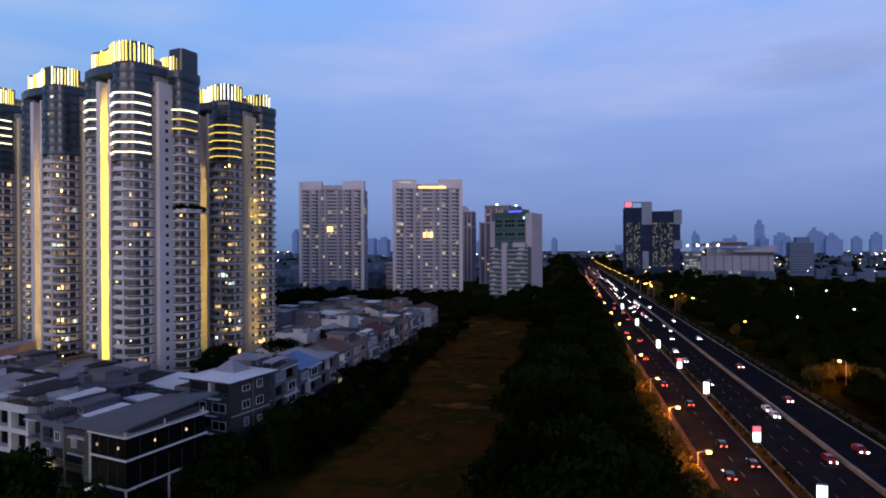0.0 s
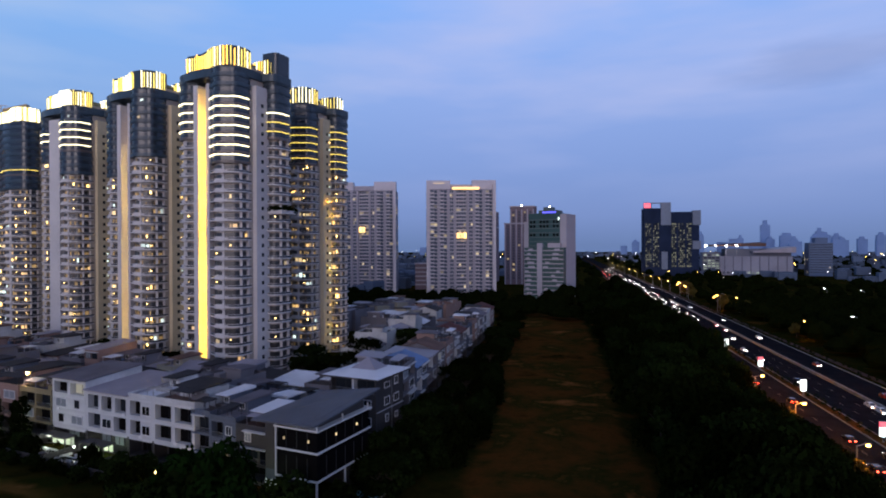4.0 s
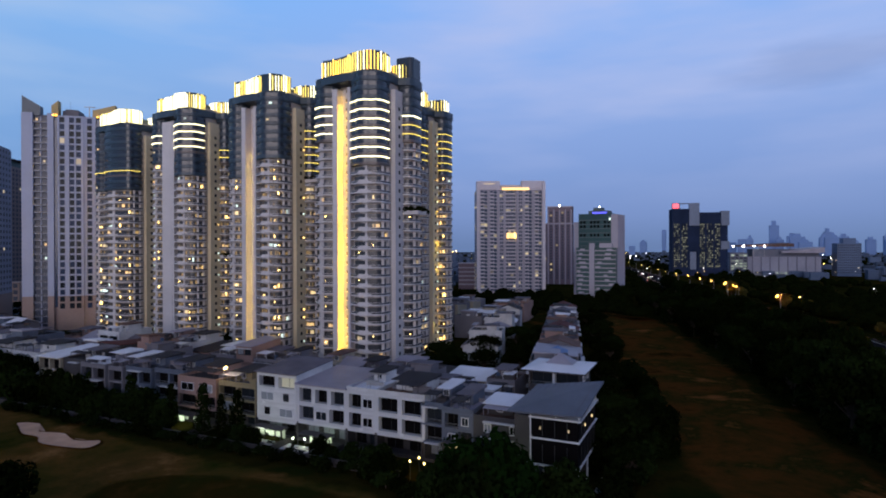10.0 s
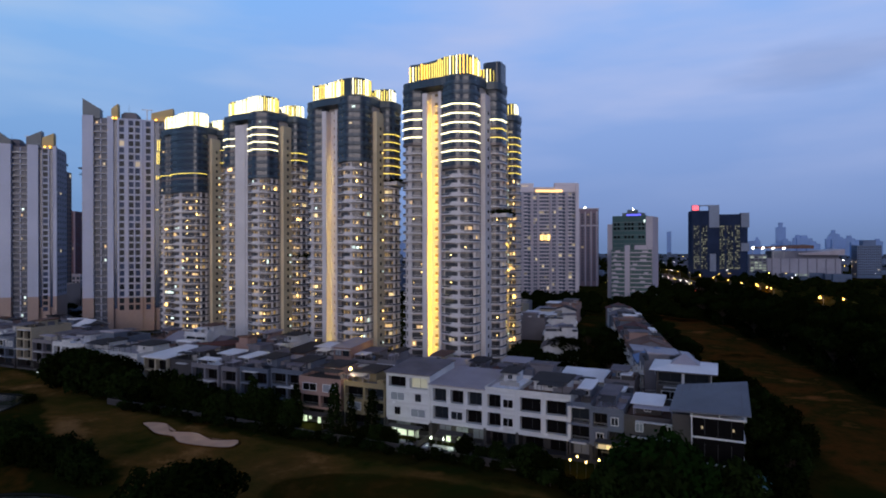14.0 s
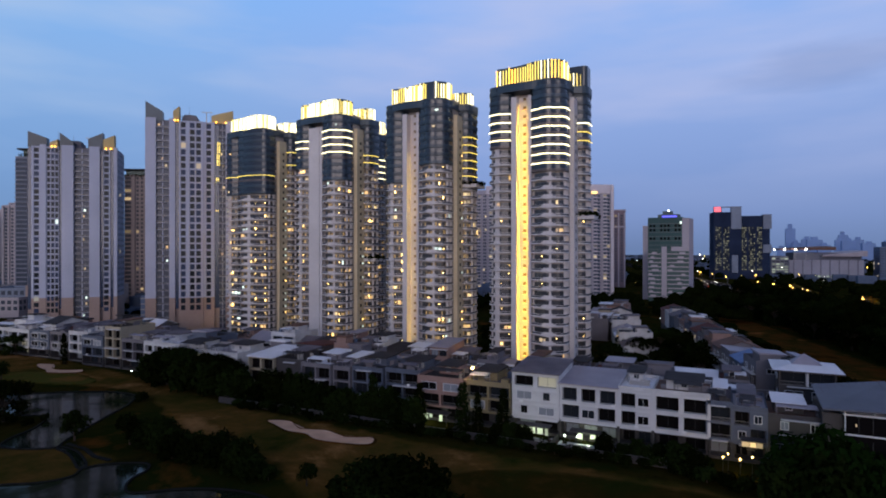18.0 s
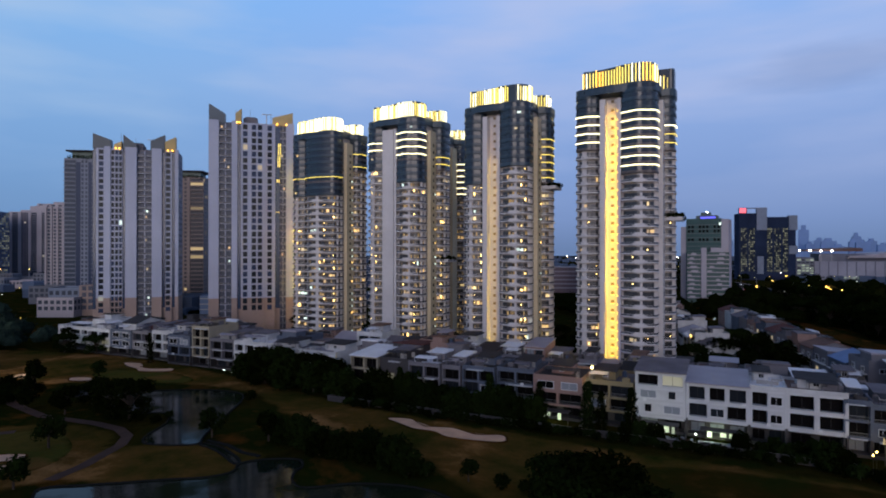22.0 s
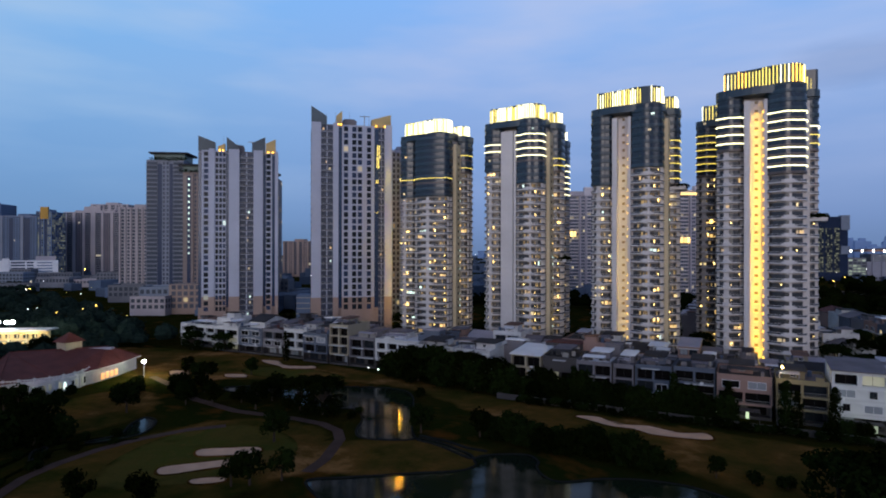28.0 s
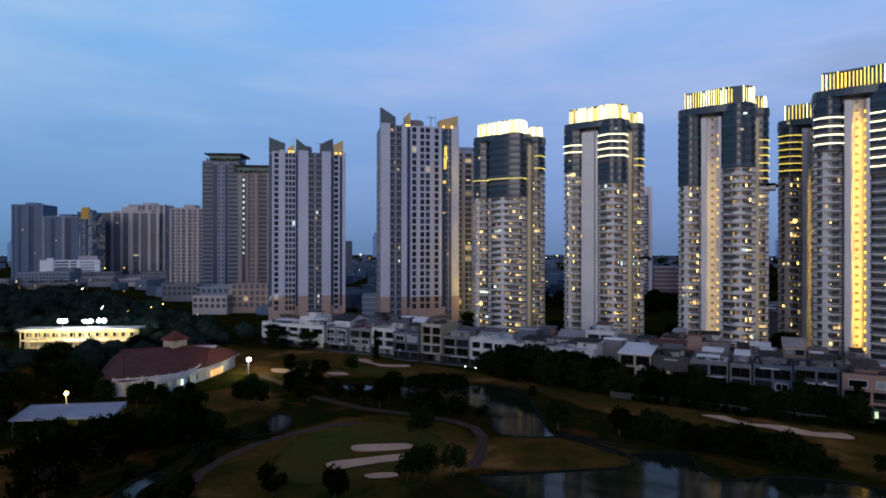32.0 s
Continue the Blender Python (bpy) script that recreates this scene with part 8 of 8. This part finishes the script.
for p, q in ((0, 8), (1, 8), (2, 8), (3, 9), (4, 9), (5, 9), (8, 9)):
    part("ridge_cap", Shape().tube((rv[p][0], rv[p][1], rv[p][2] + 0.1), (rv[q][0], rv[q][1], rv[q][2] + 0.1), 0.16, 0.16, 5), roof_red, cb)
# curved terrace with a white balustrade in front
arc = [(-410 + 11.5 * math.sin(math.pi * (0.06 + 0.8 * i / 14)), -16 + 32 * i / 14) for i in range(15)]
part("terrace_deck", Shape().prism(arc + [(-404, 16), (-407, -15)], 4.3, 4.7), white_paint, cb)
part("terrace_wall", Shape().ring([(x - 0.6, y) for x, y in arc], [(x - 1.0, y) for x, y in arc], 0, 4.3, False), white_paint, cb, "curved white wall under the terrace")
part("balustrade", Shape().ring(arc, [(x - 0.3, y) for x, y in arc], 5.5, 5.8, False), white_paint, cb, "curved white balustrade")
for bx, by, bh in along(arc, 0.9):
    slab("baluster", white_paint, cb, bx - 0.27, by - 0.13, 4.7, bx - 0.03, by + 0.13, 5.51)
for i, (bx, by, bh) in enumerate(along(arc, 1.55)):
    if 2 < i < 23:
        if i % 3 == 0:
            part("pilaster", unit_box(white_paint), white_paint, cb, "", (bx - 0.5, by, 0), bh, (0.35, 0.4, 4.4))
        else:
            m = lit_cool if i in (8, 14) else lit_dim if i % 4 else glass_black
            part("window", unit_box(m), m, cb, "", (bx - 0.55, by, 1.0 + 0.3 * (i % 2)), bh, (0.85, 0.3, 2.1))
for bx, by, bh in along(arc, 4.2):
    slab("balustrade_post", white_paint, cb, bx - 0.4, by - 0.25, 4.6, bx + 0.1, by + 0.25, 6.15)
tower = part("roof_tower", Shape().box(-427, 16, 8, -421, 22, 13), cream_paint, cb, "small square roof tower")
part("tower_roof", Shape().add([(-428, 15, 13), (-420, 15, 13), (-420, 23, 13), (-428, 23, 13), (-424, 19, 16.5)], [(0, 1, 4), (1, 2, 4), (2, 3, 4), (3, 0, 4), (3, 2, 1, 0)]), roof_red, tower)
part("skylight", Shape().prism([(-419, 22), (-411, 27), (-412, 29), (-420, 24)], 9.6, 10.3), roof_light, tower, "pale flat roof light")
# glowing slabs stand in for the lamplit verandah
for k in range(4):
    part("lit_bay", unit_box(verandah_glow), verandah_glow, cb, "warm lit verandah bay", (-402.2 - k * 0.9, 18 + k * 2.3, 1.0), 110, (1.7, 0.2, 2.2))
sh = thing("shelter", (-389, -55, 0), 37, "open shelter with a wide pale metal roof", "shelter")
part("roof", Shape().prism([(0, 0), (24, 0), (24, 10), (0, 10)], 5.0, 0, [5.2, 5.2, 6.4, 6.4]), roof_light, sh, "pale sheet roof")
part("gutter", Shape().box(-0.1, -0.25, 4.9, 24.1, 0.0, 5.15), white_paint, sh)
for k in range(5):
    slab("post", metal_grey, sh, 0.5 + k * 5.6, 0.5, 0, 0.75 + k * 5.6, 0.75, 5.1)
    slab("post", metal_grey, sh, 0.5 + k * 5.6, 9.2, 0, 0.75 + k * 5.6, 9.45, 5.1)
rg = thing("driving_range", (-533.5, 17.6, 0), 33, "long two-level lit practice range building", "practice range")
part("deck", Shape().box(0, 0, 4.0, 53, 8, 4.5), concrete, rg)
part("roof", Shape().box(-1, -1.5, 9.4, 54, 9, 9.9), roof_light, rg)
part("back_wall", Shape().box(0, 3.5, 0, 53, 4, 9.4), cream_paint, rg, "cream wall lit by floodlights")
part("fascia", Shape().box(-0.5, -0.2, 8.4, 53.5, 0.1, 9.4), cream_paint, rg)
for k in range(14):
    slab("post", concrete, rg, k * 4.0, 0, 0, k * 4.0 + 0.35, 0.35, 8.4)
for k in range(13):
    slab("window", glass_dark, rg, k * 4.0 + 1.0, 3.3, 5.6, k * 4.0 + 3.2, 3.49, 7.6)
for z in (8.0, 3.4):
    slab("light_tube", lit_warm, rg, 1, 2.6, z, 52, 2.9, z + 0.35, "long warm ceiling lamp")
for k in range(4):
    lp = new("range_light", bpy.data.lights.new("range_light", "POINT"))
    lp.data.energy, lp.data.color, lp.data.shadow_soft_size = 7500, (1.0, 0.76, 0.34), 0.8
    lp.location = rg.matrix_basis @ Vector((7 + k * 13, -5.0, 8.5))


def flood_mast(x, y, h, n, size=0.9, mat=None):
    th = thing("floodlight_mast", (x, y, 0), 60, "tall mast with glaring floodlights" if n > 1 else "post with a bright floodlight", "floodlight", "floodlights")
    part("mast", Shape().tube((0, 0, 0), (0, 0, h), 0.2, 0.12, 7), metal_grey, th)
    for k in range(n):
        lx = (k - (n - 1) / 2) * size * 1.5
        part("flood_lamp", Shape().tube((lx, -0.35, h + 0.4), (lx, 0.0, h + 0.55), size * 0.55, size * 0.35, 12), mat or lamp_flood, th)


for x, y in ((-515, 27), (-505, 33), (-500, 36.5)):
    flood_mast(x, y, 13.5, 2, 1.5)
flood_mast(-395.9, 29.8, 5.6, 1, 1.2)
flood_mast(-400, -35, 6.0, 1, 1.0, lamp_orange)
for (x, y, z), e, col in (((-507, 30, 13.5), 42000, (1.0, 0.96, 0.85)), ((-394.5, 28.6, 6.2), 5500, (1.0, 0.93, 0.75)), ((-398.5, -36.5, 6.6), 6500, (1.0, 0.6, 0.25)), ((-108.0, 64.5, 2.4), 450, (0.8, 1.0, 0.62)), ((-122, 62, 4.6), 700, (1.0, 0.7, 0.3)), ((-170.5, 68.2, 2.6), 850, (0.85, 1.0, 0.78)), ((-155, 69.0, 2.6), 950, (0.85, 1.0, 0.66)), ((-198, 69.6, 2.4), 320, (0.8, 1.0, 0.8)), ((-186.5, 72.5, 15.8), 1500, (1.0, 0.75, 0.4))):
    lp = new("flood_light", bpy.data.lights.new("flood_light", "POINT"))
    lp.data.energy, lp.data.color, lp.data.shadow_soft_size = e, col, 0.6
    lp.location = (x, y, z)
rl_ = thing("roof_lamp", (-186.5, 74.5, 12), 0, "bright warm lamp on a short pole over a roof edge", "lamp")
part("pole", Shape().tube((0, 0, 0), (0, 0, 3.6), 0.06, 0.05, 6), metal_grey, rl_)
part("lamp_head", Shape().tube((0, -0.2, 3.5), (0, -0.9, 3.3), 0.25, 0.4, 8), globe_warm, rl_)

# ---- gardens of the front row: walls, terraces, lamps, pools ----
rgd = random.Random(12)
for i, (xe, w, *_rest) in enumerate(FRONT + FRONT_WEST):
    if xe < -262 or xe > -125:
        continue
    g = thing("garden_wall", (xe - w, 61.8, 0), 0, "low plastered garden wall on the fairway side", "garden wall", "garden walls")
    part("wall", Shape().box(0, 0, 0, w - 0.2, 0.25, 1.8), dark_paint, g)
    part("side_wall", Shape().box(0, 0.25, 0, 0.2, 10, 1.6), dark_paint, g)
    if i in (5, 6):
        for a in ((1.5, 3.0, 0, 6.5, 3.6, 0.7), (w - 5, 5.0, 0, w - 2, 5.6, 0.9), (3, 6.4, 0, w - 3, 6.9, 0.5)):
            slab("planter", white_paint, g, *a, "low white planter")
    if i in (3, 4, 5):
        pl = thing("pool", (xe - w + 1.2, 63, 0), 0, "small garden swimming pool with pale rim", "pool")
        part("rim", Shape().ring([(0, 0), (w - 3, 0), (w - 3, 4), (0, 4)], [(0.3, 0.3), (w - 3.3, 0.3), (w - 3.3, 3.7), (0.3, 3.7)], 0, 0.5), white_paint, pl)
        part("water", Shape().add([(0.3, 0.3, 0.35), (w - 3.3, 0.3, 0.35), (w - 3.3, 3.7, 0.35), (0.3, 3.7, 0.35)], [(0, 1, 2, 3)]), water, pl)
for x0, y0, wall in ((-172.5, 64.0, grey_paint), (-166.0, 66.0, white_paint), (-159.0, 64.5, white_paint), (-152.0, 66.5, grey_paint)):
    gt = thing("garden_terrace", (x0, y0, 0), 0, "paved garden terrace with steps, planters and a low table", "terrace", "garden terraces")
    part("paving", Shape().box(0, 0, 0, 5.6, 3.6, 0.22).box(0.4, -0.5, 0, 4.2, 0.0, 0.12), path_paving, gt)
    slab("planter", wall, gt, 0.1, 0.1, 0.22, 2.4, 0.5, 0.85, "low plastered planter")
    slab("planter", wall, gt, 4.9, 0.1, 0.22, 5.4, 2.6, 0.7, "low plastered planter")
    c = Shape()
    for k in range(4):
        leaf_cloud(c, rgd, (0.5 + 0.55 * k, 0.3, 1.0), 0.45, 26, 0.2, 0.9)
    tagged(part("planting", c, leaves, gt), kind="stuff")
    part("table", Shape().box(2.6, 1.6, 0.92, 3.8, 2.4, 0.98).box(3.1, 1.9, 0.22, 3.3, 2.1, 0.92), white_paint, gt)
LAMP_SPOTS = [(-176, 69, 1.6, 0), (-160, 68.5, 1.8, 0), (-157, 69, 1.8, 0), (-125, 61.5, 4.0, 1), (-124, 63.5, 4.2, 1), (-121.8, 61.5, 4.0, 1), (-119.5, 63, 4.3, 1), (-118, 62, 3.4, 0), (-143, 67, 1.2, 0), (-97, 66, 2.0, 0), (-220, 69, 1.5, 0), (-265, 69, 2.0, 1), (-203, 69, 2.0, 0), (-322, 76, 1.4, 0), (-327, 77, 1.4, 0),
              (-96, 95, 1.5, 0), (-95, 112, 6.0, 1), (-93.5, 113, 6.6, 1), (-92, 112, 6.4, 1), (-110, 130, 3, 1), (-150, 290, 4, 0), (-160, 320, 4, 0)]
for x, y, z, warm in LAMP_SPOTS:
    m = lit_warm if warm else lit_cool
    th = thing("garden_lamp", (x, y, 0), 0, "small warm garden lamp on a post" if warm else "small white garden lamp on a post", "lamp", "garden lamps")
    part("post", Shape().tube((0, 0, 0), (0, 0, z), 0.05, 0.05, 5), frame_dark, th)
    part("globe", Shape().tube((0, 0, z), (0, 0, z + 0.25), 0.1, 0.2, 8).tube((0, 0, z + 0.25), (0, 0, z + 0.45), 0.2, 0.08, 8), globe_white if not warm else globe_warm, th)
# lit ground-floor terraces: glowing panes stand in for lamp-lit back walls
for x0, x1, m in ((-173, -164, terrace_glow), (-159, -150.5, terrace_glow), (-202, -192, terrace_glow), (-121.5, -116.5, lit_room), (-268, -262, lit_room)):
    tr = thing("lit_terrace", (x0, 70.6, 3.2 if x0 == -121.5 else 0.3), 0, "lit ground-floor terrace opening", "terrace")
    px = 0.3
    while px < x1 - x0 - 0.6:
        pw = rgd.uniform(0.6, 1.7)
        if rgd.random() < 0.75:
            slab("lit_pane", m, tr, px, 1.0, rgd.choice((0.1, 0.3, 0.8)), min(px + pw, x1 - x0 - 0.3), 1.25, rgd.choice((2.2, 2.5, 2.6)))
        px += pw + rgd.choice((0.15, 0.15, 0.6))
    part("table", Shape().box(1.2, -0.9, 0.7, 2.8, -0.1, 0.76).box(1.3, -0.8, 0, 1.4, -0.7, 0.7).box(2.6, -0.3, 0, 2.7, -0.2, 0.7), dark_paint, tr)
    part("canopy", Shape().box(0, -1.8, 2.7, x1 - x0, 1.3, 2.95).box(0, -1.7, -3.5, 0.15, -1.55, 2.7).box(x1 - x0 - 0.15, -1.7, -3.5, x1 - x0, -1.55, 2.7), dark_paint, tr)
